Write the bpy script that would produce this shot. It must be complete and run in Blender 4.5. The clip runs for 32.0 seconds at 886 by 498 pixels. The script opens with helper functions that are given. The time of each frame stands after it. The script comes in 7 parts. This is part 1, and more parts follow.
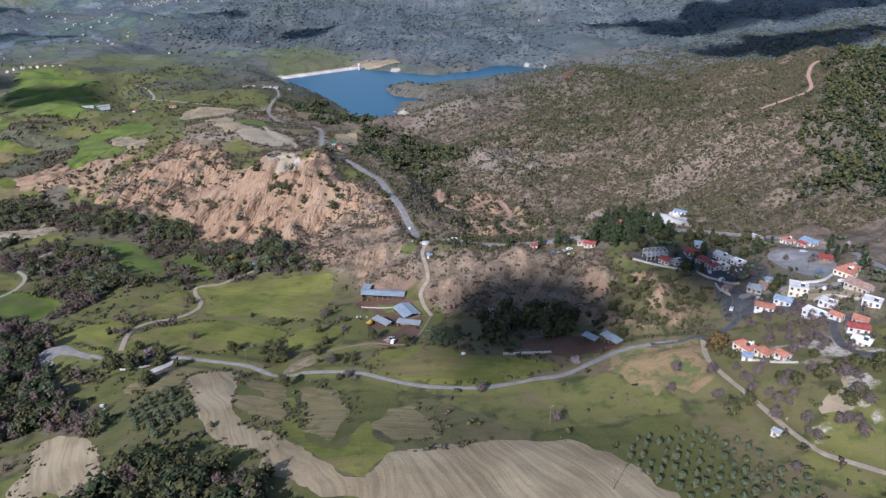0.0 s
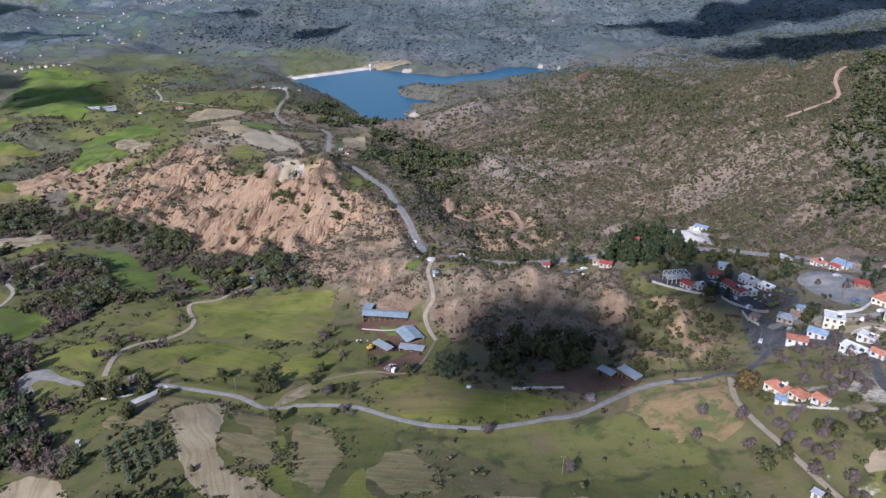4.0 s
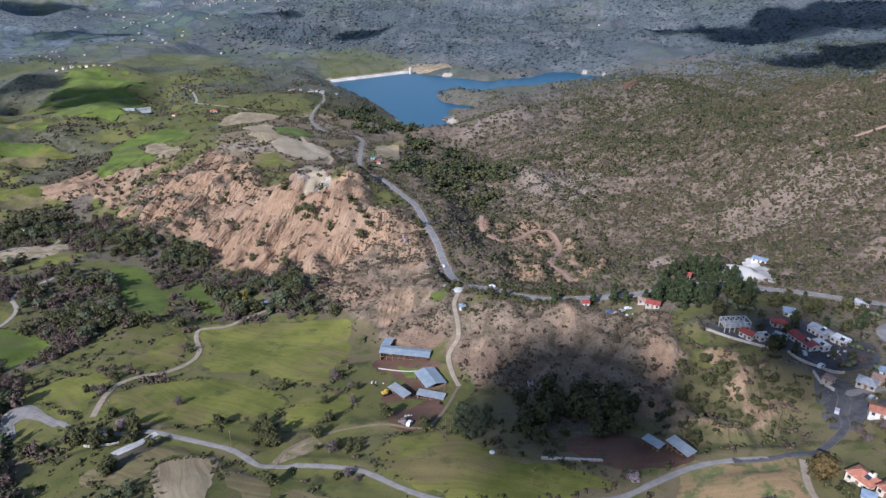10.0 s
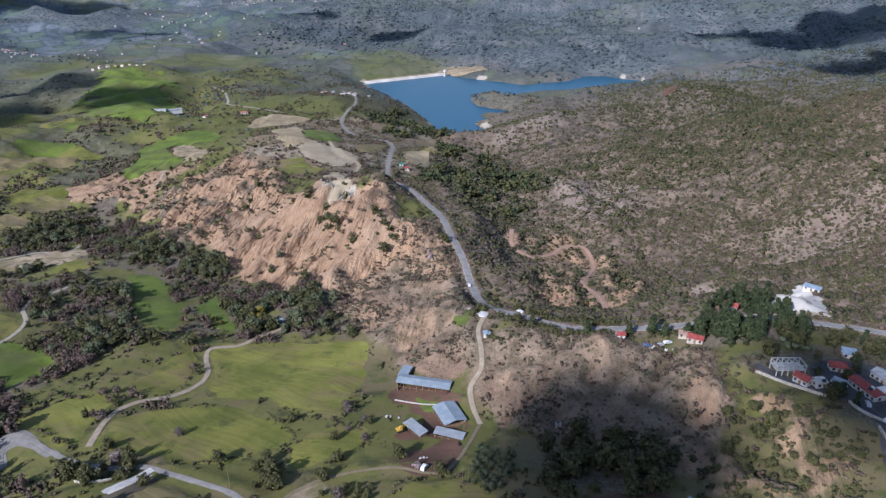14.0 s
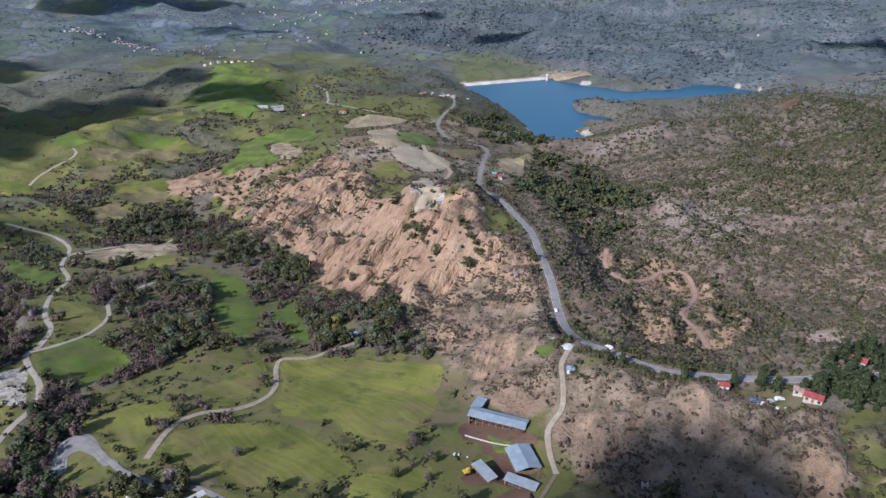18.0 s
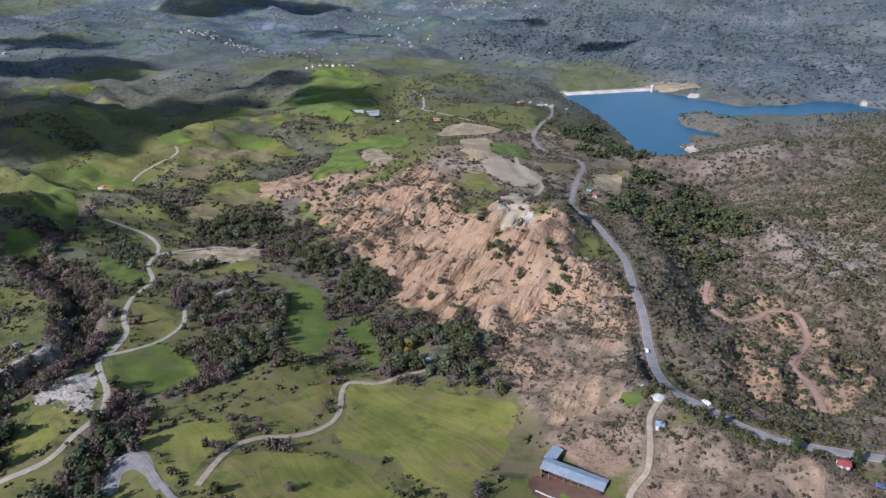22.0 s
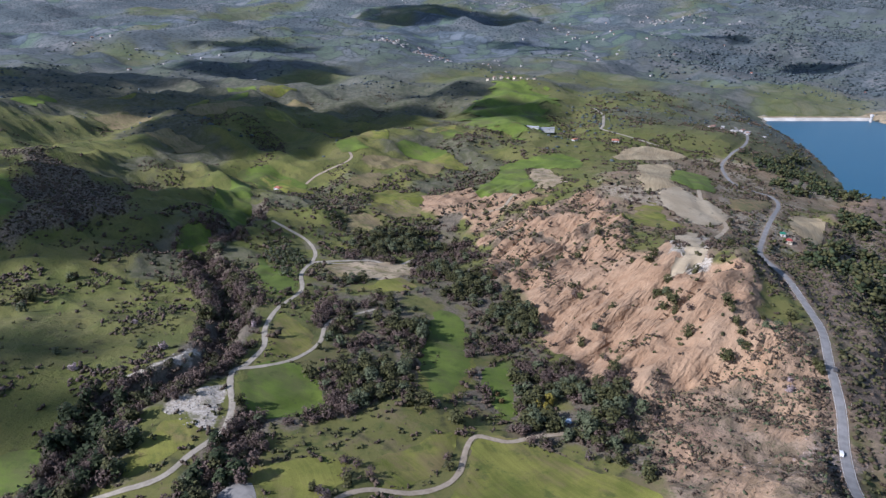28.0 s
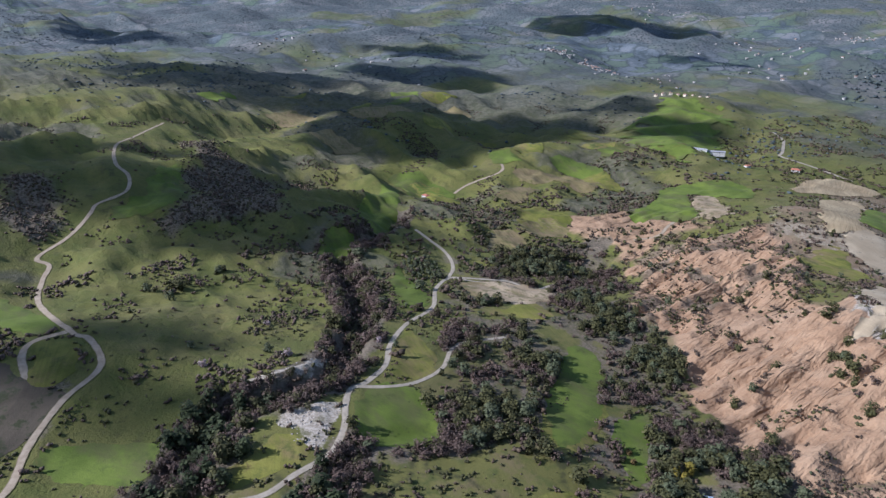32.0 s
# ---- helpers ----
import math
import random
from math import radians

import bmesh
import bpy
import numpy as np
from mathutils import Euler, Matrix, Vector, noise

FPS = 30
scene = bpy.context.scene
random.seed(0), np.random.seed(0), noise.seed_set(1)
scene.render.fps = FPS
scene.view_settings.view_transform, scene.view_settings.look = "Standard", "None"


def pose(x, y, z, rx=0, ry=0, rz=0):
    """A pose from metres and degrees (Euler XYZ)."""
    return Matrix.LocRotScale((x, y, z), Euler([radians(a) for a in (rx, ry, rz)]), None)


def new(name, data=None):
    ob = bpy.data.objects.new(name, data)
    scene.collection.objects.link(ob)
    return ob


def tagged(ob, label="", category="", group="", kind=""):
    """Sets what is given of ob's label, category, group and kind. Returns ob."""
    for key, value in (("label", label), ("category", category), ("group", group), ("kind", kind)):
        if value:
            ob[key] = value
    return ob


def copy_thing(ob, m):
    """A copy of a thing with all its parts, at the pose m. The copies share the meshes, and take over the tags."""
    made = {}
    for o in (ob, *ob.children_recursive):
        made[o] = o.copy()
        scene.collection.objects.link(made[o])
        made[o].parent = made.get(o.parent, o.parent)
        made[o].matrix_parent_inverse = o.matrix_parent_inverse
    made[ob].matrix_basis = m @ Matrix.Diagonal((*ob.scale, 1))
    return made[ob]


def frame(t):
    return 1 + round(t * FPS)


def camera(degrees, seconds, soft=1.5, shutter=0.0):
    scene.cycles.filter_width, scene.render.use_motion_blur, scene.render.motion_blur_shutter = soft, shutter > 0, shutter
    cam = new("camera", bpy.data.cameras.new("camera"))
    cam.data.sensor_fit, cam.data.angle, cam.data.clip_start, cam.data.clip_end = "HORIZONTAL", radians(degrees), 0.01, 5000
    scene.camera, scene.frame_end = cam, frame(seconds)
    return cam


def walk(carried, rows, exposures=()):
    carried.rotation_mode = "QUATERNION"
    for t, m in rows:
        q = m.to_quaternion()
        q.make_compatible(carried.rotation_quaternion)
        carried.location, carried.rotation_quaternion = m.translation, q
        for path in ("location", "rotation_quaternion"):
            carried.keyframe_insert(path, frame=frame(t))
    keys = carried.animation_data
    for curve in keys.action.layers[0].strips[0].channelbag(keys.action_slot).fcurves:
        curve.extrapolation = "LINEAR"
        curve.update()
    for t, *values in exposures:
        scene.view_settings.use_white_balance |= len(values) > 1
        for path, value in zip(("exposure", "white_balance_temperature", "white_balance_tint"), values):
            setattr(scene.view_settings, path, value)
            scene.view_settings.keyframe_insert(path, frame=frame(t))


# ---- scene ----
cam = camera(64.595, 32.0, 1.4)
# seconds, place, tilt, lean, heading
PATH = [
    (0, -0.00, 0.00, 213.47, -24.610, -0.169, 0.000),
    (1, 0.81, 7.05, 213.50, -24.612, -0.149, -0.003),
    (2, 1.53, 14.09, 213.40, -24.676, -0.123, 0.056),
    (3, 2.30, 21.17, 213.34, -24.700, -0.094, 0.467),
    (3.5, 2.69, 24.78, 213.28, -24.683, -0.079, 0.765),
    (5.5, 4.32, 39.15, 213.05, -24.623, -0.032, 1.908),
    (6, 4.64, 42.61, 212.95, -24.607, -0.025, 2.219),
    (9, 6.84, 64.69, 212.43, -24.545, 0.056, 3.945),
    (11, 8.12, 80.03, 211.24, -24.506, 0.127, 5.019),
    (13, 8.74, 94.60, 211.34, -24.489, 0.184, 6.265),
    (14, 9.17, 102.06, 210.90, -24.464, 0.191, 7.382),
    (14.5, 9.24, 105.81, 210.67, -24.444, 0.190, 8.442),
    (16.5, 9.16, 120.34, 209.80, -24.452, 0.172, 12.572),
    (17, 9.01, 124.01, 209.55, -24.419, 0.172, 13.620),
    (19, 8.33, 139.21, 208.80, -24.350, 0.189, 17.758),
    (21, 6.18, 153.91, 208.48, -24.116, 0.171, 21.808),
    (23, 2.94, 167.93, 208.03, -23.879, 0.052, 25.903),
    (25, -0.89, 181.85, 207.40, -23.641, -0.082, 30.318),
    (25.5, -1.75, 185.33, 207.40, -23.602, -0.099, 31.703),
    (27.5, -5.84, 198.98, 207.51, -23.280, -0.101, 37.352),
    (28, -7.22, 202.36, 207.54, -23.183, -0.080, 38.830),
    (29, -10.56, 209.12, 207.69, -22.993, -0.010, 41.801),
    (30, -14.63, 215.82, 207.67, -22.870, 0.074, 44.979),
    (31, -18.64, 222.15, 207.24, -22.731, 0.137, 48.292),
    (32, -22.77, 228.48, 206.69, -22.565, 0.171, 52.017),
]
walk(cam, [(t, pose(x, y, z, 90 + tilt, 0, turn) @ pose(0, 0, 0, 0, 0, lean)) for t, x, y, z, tilt, lean, turn in PATH],
     exposures=[(0, 0.43, 5680, 20), (32, 0.43, 5680, 20)])

# ---- sky, sun, exposure ----
SUN_EL, SUN_DIR = math.radians(33), Vector((-0.49, -0.872, 0)).normalized()
TO_SUN = Vector((SUN_DIR.x * math.cos(SUN_EL), SUN_DIR.y * math.cos(SUN_EL), math.sin(SUN_EL)))
world = bpy.data.worlds.new("sky")
scene.world = world
world.use_nodes = True
sky = world.node_tree.nodes.new("ShaderNodeTexSky")
sky.sky_type, sky.sun_disc, sky.sun_elevation, sky.sun_rotation = "NISHITA", False, SUN_EL, math.atan2(TO_SUN.x, TO_SUN.y)
sky.altitude, sky.air_density, sky.dust_density = 400, 1.2, 0.6
world.node_tree.nodes["Background"].inputs[1].default_value = 0.09
world.node_tree.links.new(sky.outputs[0], world.node_tree.nodes["Background"].inputs[0])
sun = new("sun", bpy.data.lights.new("sun", "SUN"))
sun.data.energy, sun.data.angle, sun.data.color = 4.7, math.radians(0.55), (1.0, 0.975, 0.935)
sun.matrix_world = Matrix.Translation((0, 0, 900)) @ TO_SUN.to_track_quat("Z", "Y").to_matrix().to_4x4()

# ---- materials ----


class Nodes:
    def __init__(self, name):
        self.mat = bpy.data.materials.new(name)
        self.mat.use_nodes = True
        self.tree = self.mat.node_tree
        self.bsdf = self.tree.nodes["Principled BSDF"]
        self.bsdf.inputs["Specular IOR Level"].default_value = 0.25
        self.where = self.tree.nodes.new("ShaderNodeNewGeometry").outputs["Position"]

    def put(self, socket, value):
        if isinstance(value, bpy.types.NodeSocket):
            self.tree.links.new(value, socket)
        elif isinstance(value, tuple) and len(value) == 3 and socket.type == "RGBA":
            socket.default_value = (*value, 1)
        else:
            socket.default_value = value

    def noise(self, size, detail=4, rough=0.55, where=None, stretch=None):
        node = self.tree.nodes.new("ShaderNodeTexNoise")
        src = where or self.where
        if stretch:
            mp = self.tree.nodes.new("ShaderNodeMapping")
            mp.inputs["Scale"].default_value = stretch
            self.put(mp.inputs["Vector"], src)
            src = mp.outputs[0]
        self.put(node.inputs["Vector"], src)
        for key, v in (("Scale", 1 / size), ("Detail", detail), ("Roughness", rough)):
            node.inputs[key].default_value = v
        return node.outputs["Fac"]

    def cells(self, size, feature="F1", out="Color", where=None):
        node = self.tree.nodes.new("ShaderNodeTexVoronoi")
        node.feature = feature
        self.put(node.inputs["Vector"], where or self.where)
        node.inputs["Scale"].default_value = 1 / size
        return node.outputs[out]

    def math(self, op, a, b=0.0, c=0.0):
        node = self.tree.nodes.new("ShaderNodeMath")
        node.operation = op
        for socket, v in zip(node.inputs, (a, b, c)):
            self.put(socket, v)
        return node.outputs[0]

    def step(self, v, lo, hi):
        node = self.tree.nodes.new("ShaderNodeMapRange")
        node.interpolation_type = "SMOOTHSTEP"
        for k, x in (("Value", v), ("From Min", lo), ("From Max", hi)):
            self.put(node.inputs[k], x)
        return node.outputs[0]

    def mix(self, f, a, b, kind="MIX"):
        node = self.tree.nodes.new("ShaderNodeMix")
        node.data_type, node.blend_type = "RGBA", kind
        self.put(node.inputs["Factor"], f)
        self.put(node.inputs[6], a)
        self.put(node.inputs[7], b)
        return node.outputs[2]

    def attr(self, name):
        node = self.tree.nodes.new("ShaderNodeAttribute")
        node.attribute_name = name
        sep = self.tree.nodes.new("ShaderNodeSeparateColor")
        self.put(sep.inputs[0], node.outputs["Color"])
        return sep.outputs

    def sep(self, v):
        node = self.tree.nodes.new("ShaderNodeSeparateColor")
        self.put(node.inputs[0], v)
        return node.outputs

    def tint(self, size):
        node = self.tree.nodes.new("ShaderNodeTexNoise")
        self.put(node.inputs["Vector"], self.where)
        node.inputs["Scale"].default_value = 1 / size
        return node.outputs["Color"]

    def island(self):
        return self.tree.nodes.new("ShaderNodeNewGeometry").outputs["Random Per Island"]

    def chance(self):
        return self.tree.nodes.new("ShaderNodeObjectInfo").outputs["Random"]

    def local(self):
        return self.tree.nodes.new("ShaderNodeTexCoord").outputs["Object"]

    def bump(self, height, dist, strength=1.0):
        node = self.tree.nodes.new("ShaderNodeBump")
        node.inputs["Distance"].default_value, node.inputs["Strength"].default_value = dist, strength
        self.put(node.inputs["Height"], height)
        self.put(self.bsdf.inputs["Normal"], node.outputs[0])

    def done(self, colour, rough=0.9, metal=0.0):
        self.put(self.bsdf.inputs["Base Color"], colour)
        self.put(self.bsdf.inputs["Roughness"], rough)
        self.put(self.bsdf.inputs["Metallic"], metal)
        return self.mat


def mottled(name, a, b, size=3.0, rough=0.85, metal=0.0, fine=None, bump=0.0, vary=0.0):
    """Two tones in patches of that size, a finer grain, and a random shade a piece."""
    n = Nodes(name)
    col = n.mix(n.step(n.noise(size), 0.35, 0.65), a, b)
    grain = n.noise(fine or size / 8, 3)
    col = n.mix(0.35, col, n.mix(grain, (0.25, 0.25, 0.25), (0.78, 0.78, 0.78)), "OVERLAY")
    if vary:
        col = n.mix(vary, col, n.mix(n.chance(), (0.2, 0.2, 0.2), (0.8, 0.8, 0.8)), "OVERLAY")
    if bump:
        n.bump(grain, bump)
    return n.done(col, rough, metal)


def leafy(name, dark, light, rough=0.75):
    """Foliage: every clump has a tone of its own, and so has every plant."""
    n = Nodes(name)
    col = n.mix(n.island(), dark, light)
    col = n.mix(0.35, col, n.mix(n.noise(0.35, 2), (0.12, 0.12, 0.12), (0.85, 0.85, 0.85)), "OVERLAY")
    col = n.mix(0.4, col, n.mix(n.noise(17, 2), (0.3, 0.3, 0.3), (0.72, 0.72, 0.68)), "OVERLAY")
    n.bump(n.noise(0.3, 2), 0.3, 0.8)
    return n.done(col, rough)


def ground_material():
    n = Nodes("ground")
    z, y = n.attr("zones"), n.attr("cover")
    broad, mid, fine, grain = n.noise(60, 5, 0.6), n.noise(9, 4, 0.6), n.noise(1.6, 4, 0.65), n.noise(0.5, 2)

    def edge(w, soft=0.25):
        v = n.math("ADD", w, n.math("MULTIPLY", n.math("SUBTRACT", n.math("MULTIPLY_ADD", mid, 0.5, n.math("MULTIPLY", fine, 0.5)), 0.5), 0.9))
        return n.step(v, 0.5 - soft, 0.5 + soft)

    soil = n.mix(n.step(mid, 0.38, 0.62), (0.135, 0.103, 0.066), (0.255, 0.19, 0.132))
    soil = n.mix(n.step(broad, 0.45, 0.7), soil, (0.25, 0.165, 0.11))
    soil = n.mix(n.math("MULTIPLY", n.step(fine, 0.5, 0.68), 0.75), soil, (0.07, 0.075, 0.035))
    # meadow: a patchwork of plots with ragged hedge lines, weedy and thin spots
    bent = n.tree.nodes.new("ShaderNodeVectorMath")
    bent.operation = "MULTIPLY_ADD"
    n.put(bent.inputs[0], n.tint(26))
    bent.inputs[1].default_value = (26, 26, 0)
    n.put(bent.inputs[2], n.where)
    plot = n.sep(n.cells(58, where=bent.outputs[0]))
    hedge = n.cells(58, "DISTANCE_TO_EDGE", "Distance", bent.outputs[0])
    green = n.mix(plot[0], (0.088, 0.090, 0.024), (0.148, 0.142, 0.042))
    green = n.mix(n.step(plot[1], 0.55, 0.95), green, (0.150, 0.120, 0.064))
    green = n.mix(n.step(mid, 0.48, 0.7), green, (0.078, 0.092, 0.025))
    green = n.mix(n.math("MULTIPLY", n.step(fine, 0.58, 0.74), 0.3), green, (0.040, 0.048, 0.016))
    green = n.mix(n.math("MULTIPLY", n.step(n.noise(24, 6, 0.7), 0.52, 0.66), 0.6), green, (0.165, 0.122, 0.070))
    green = n.mix(n.math("MULTIPLY", n.math("SUBTRACT", 1.0, n.step(n.math("ADD", hedge, n.math("MULTIPLY", fine, 0.05)), 0.03, 0.075)), n.math("MULTIPLY", n.step(mid, 0.40, 0.55), 0.8)), green, (0.050, 0.052, 0.022))
    across = n.tree.nodes.new("ShaderNodeSeparateXYZ")
    n.put(across.inputs[0], n.where)
    moist = n.math("SUBTRACT", 1.0, n.step(n.math("MULTIPLY_ADD", mid, 60.0, across.outputs[0]), -300.0, -210.0))
    lush = n.mix(n.step(n.noise(40, 5, 0.65), 0.36, 0.62), (0.094, 0.112, 0.024), (0.148, 0.146, 0.040))
    lush = n.mix(n.math("MULTIPLY", n.step(n.noise(16, 5, 0.7), 0.54, 0.68), 0.8), lush, (0.062, 0.060, 0.026))
    lush = n.mix(n.math("MULTIPLY", n.step(n.noise(3.2, 4, 0.7), 0.52, 0.7), 0.5), lush, (0.050, 0.056, 0.020))
    green = n.mix(n.math("MULTIPLY", moist, 0.72), green, lush)
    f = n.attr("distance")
    shrubby = n.mix(n.step(mid, 0.4, 0.62), (0.074, 0.076, 0.042), (0.132, 0.122, 0.078))
    # the far country's forest and plots, with distance haze painted in as blue tint
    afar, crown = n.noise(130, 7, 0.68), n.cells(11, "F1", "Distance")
    haze_tint = n.mix(n.step(afar, 0.40, 0.62), (0.066, 0.090, 0.106), (0.158, 0.184, 0.204))
    haze_tint = n.mix(n.math("MULTIPLY", n.step(n.noise(520, 5, 0.6), 0.45, 0.6), 0.6), haze_tint, n.mix(n.step(afar, 0.42, 0.58), (0.120, 0.112, 0.098), (0.215, 0.205, 0.185)))
    haze_tint = n.mix(n.math("MULTIPLY", n.step(plot[2], 0.45, 0.65), 0.7), haze_tint, (0.100, 0.148, 0.090))
    haze_tint = n.mix(n.math("MULTIPLY", n.math("SUBTRACT", 1.0, n.step(n.math("ADD", hedge, n.math("MULTIPLY", mid, 0.08)), 0.05, 0.13)), 0.75), haze_tint, (0.048, 0.066, 0.070))
    haze_tint = n.mix(n.math("MULTIPLY", n.math("SUBTRACT", 1.0, n.step(crown, 0.25, 0.5)), n.math("MULTIPLY", n.step(afar, 0.62, 0.38), 0.5)), haze_tint, (0.040, 0.060, 0.064))
    # f[2] blends the painted haze into scrub, soil and grass with distance
    shrubby = n.mix(f[2], shrubby, haze_tint)
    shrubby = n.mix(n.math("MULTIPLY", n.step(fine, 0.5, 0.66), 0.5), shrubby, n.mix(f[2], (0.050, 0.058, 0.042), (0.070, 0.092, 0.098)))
    soil = n.mix(n.math("MULTIPLY", f[2], 0.9), soil, n.mix(0.55, haze_tint, (0.07, 0.092, 0.094)))
    green = n.mix(n.math("MULTIPLY", f[2], 0.45), green, haze_tint)
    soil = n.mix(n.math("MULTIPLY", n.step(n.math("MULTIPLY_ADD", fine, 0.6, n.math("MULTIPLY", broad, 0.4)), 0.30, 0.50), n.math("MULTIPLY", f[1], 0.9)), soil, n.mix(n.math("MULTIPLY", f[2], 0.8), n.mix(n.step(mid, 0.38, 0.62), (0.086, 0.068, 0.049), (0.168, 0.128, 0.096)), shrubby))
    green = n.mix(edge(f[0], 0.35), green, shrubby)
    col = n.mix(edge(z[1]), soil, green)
    # bare red earth with darker and paler streaks
    ways = n.tree.nodes.new("ShaderNodeMapping")
    ways.inputs["Rotation"].default_value = (0, 0, math.radians(6))
    n.put(ways.inputs["Vector"], n.where)
    rill = n.noise(2.6, 4, 0.6, ways.outputs[0], (1.0, 0.16, 0.4))
    cut = n.math("ABSOLUTE", n.math("SUBTRACT", n.noise(11, 3, 0.55, ways.outputs[0], (1.0, 0.17, 0.35)), 0.5))
    notch = n.math("ABSOLUTE", n.math("SUBTRACT", n.noise(4.2, 3, 0.6, ways.outputs[0], (1.0, 0.2, 0.4)), 0.5))
    cracks = n.math("MULTIPLY", n.math("MULTIPLY_ADD", n.step(cut, 0.0, 0.13), 2.4, n.math("MULTIPLY", n.step(notch, 0.0, 0.14), 0.7)), n.math("MULTIPLY_ADD", n.step(n.noise(45, 4, 0.6), 0.38, 0.62), 0.75, 0.2))
    red = n.mix(n.step(mid, 0.3, 0.7), (0.300, 0.188, 0.110), (0.385, 0.258, 0.158))
    red = n.mix(n.math("MULTIPLY", n.step(rill, 0.5, 0.68), 0.4), red, (0.255, 0.156, 0.090))
    red = n.mix(n.math("MULTIPLY", n.step(fine, 0.52, 0.72), 0.35), red, (0.300, 0.185, 0.108))
    red = n.mix(n.math("MULTIPLY", n.step(broad, 0.5, 0.7), 0.45), red, (0.410, 0.298, 0.195))
    col = n.mix(edge(z[0], 0.18), col, red)
    # weathered pale rock
    rock = n.mix(n.step(fine, 0.35, 0.65), (0.165, 0.128, 0.100), (0.290, 0.236, 0.192))
    rock = n.mix(n.math("MULTIPLY", n.step(mid, 0.5, 0.7), 0.5), rock, (0.16, 0.13, 0.09))
    col = n.mix(edge(z[2], 0.2), col, rock)
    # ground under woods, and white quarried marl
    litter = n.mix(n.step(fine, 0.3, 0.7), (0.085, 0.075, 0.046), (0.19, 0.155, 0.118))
    # far forest floor gets the painted haze tint as well
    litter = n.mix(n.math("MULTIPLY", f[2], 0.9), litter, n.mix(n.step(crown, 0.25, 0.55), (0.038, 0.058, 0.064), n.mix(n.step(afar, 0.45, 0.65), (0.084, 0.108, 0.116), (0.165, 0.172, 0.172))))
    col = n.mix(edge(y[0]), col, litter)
    marl = n.mix(n.step(fine, 0.35, 0.65), (0.30, 0.258, 0.198), (0.52, 0.465, 0.380))
    marl = n.mix(n.math("MULTIPLY", n.step(mid, 0.52, 0.66), 0.7), marl, (0.13, 0.125, 0.06))
    col = n.mix(edge(y[1], 0.15), col, marl)
    brown = n.mix(n.step(fine, 0.3, 0.7), (0.075, 0.062, 0.04), (0.20, 0.165, 0.12))
    col = n.mix(edge(y[2], 0.3), col, brown)
    col = n.mix(0.3, col, n.mix(grain, (0.2, 0.2, 0.2), (0.8, 0.8, 0.8)), "OVERLAY")
    n.bump(n.math("ADD", n.math("MULTIPLY", n.math("MULTIPLY_ADD", mid, 2.0, fine), n.math("MULTIPLY_ADD", n.math("MULTIPLY", z[1], n.math("MULTIPLY_ADD", moist, -0.7, 1.0)), -0.78, 1.0)), n.math("MULTIPLY", n.math("MULTIPLY_ADD", rill, 1.4, cracks), z[0])), 1.0, 0.9)
    return n.done(col, 0.95)


def field_material(name, a, b, weed, furrow=0.0, way=0.0, spot=0.62, thin=None):
    """Grass or ploughed land: broad tones, thin spots, faint working lines across the way (degrees)."""
    n = Nodes(name)
    col = n.mix(n.step(n.noise(28, 5, 0.6), 0.35, 0.65), a, b)
    if thin:
        col = n.mix(n.math("MULTIPLY", n.step(n.noise(38, 6, 0.7, None, (0.7, 1.3, 1)), 0.47, 0.64), 0.75), col, thin)
        col = n.mix(n.math("MULTIPLY", n.step(n.noise(12, 5, 0.7), 0.52, 0.70), 0.7), col, (0.055, 0.076, 0.018))
    col = n.mix(n.step(n.noise(7, 4, 0.65), spot, spot + 0.14), col, weed)
    mp = n.tree.nodes.new("ShaderNodeMapping")
    mp.inputs["Rotation"].default_value = (0, 0, math.radians(way))
    bent = n.tree.nodes.new("ShaderNodeVectorMath")
    bent.operation = "MULTIPLY_ADD"
    n.put(bent.inputs[0], n.tint(70))
    bent.inputs[1].default_value = (34, 34, 0)
    n.put(bent.inputs[2], n.where)
    n.put(mp.inputs["Vector"], bent.outputs[0])
    lines = n.noise(1.0, 3, 0.6, mp.outputs[0], (0.03, 0.55, 0.03))
    col = n.mix(furrow, col, n.mix(n.step(lines, 0.35, 0.65), (0.2, 0.2, 0.2), (0.8, 0.8, 0.8)), "OVERLAY")
    col = n.mix(0.35, col, n.mix(n.noise(0.6, 3), (0.2, 0.2, 0.2), (0.82, 0.82, 0.82)), "OVERLAY")
    col = n.mix(0.3, col, n.mix(n.chance(), (0.35, 0.35, 0.35), (0.65, 0.65, 0.65)), "OVERLAY")
    n.bump(n.noise(0.8, 3), 0.25, 0.6)
    return n.done(col, 0.95)


def road_material(name, a, b, edge_tone, rough=0.9):
    n = Nodes(name)
    col = n.mix(n.step(n.noise(4, 5, 0.65), 0.35, 0.65), a, b)
    across = n.tree.nodes.new("ShaderNodeAttribute")
    across.attribute_name = "across"
    side = n.math("ABSOLUTE", across.outputs["Fac"])
    v = n.math("ADD", side, n.math("MULTIPLY", n.math("SUBTRACT", n.noise(2.2, 4, 0.7), 0.5), 0.7))
    col = n.mix(n.step(v, 0.7, 0.98), col, edge_tone)
    ruts = n.math("SUBTRACT", 1.0, n.step(n.math("ABSOLUTE", n.math("SUBTRACT", side, 0.45)), 0.05, 0.2))
    col = n.mix(n.math("MULTIPLY", ruts, 0.25), col, b)
    n.bump(n.noise(0.4, 3), 0.05)
    return n.done(col, rough)


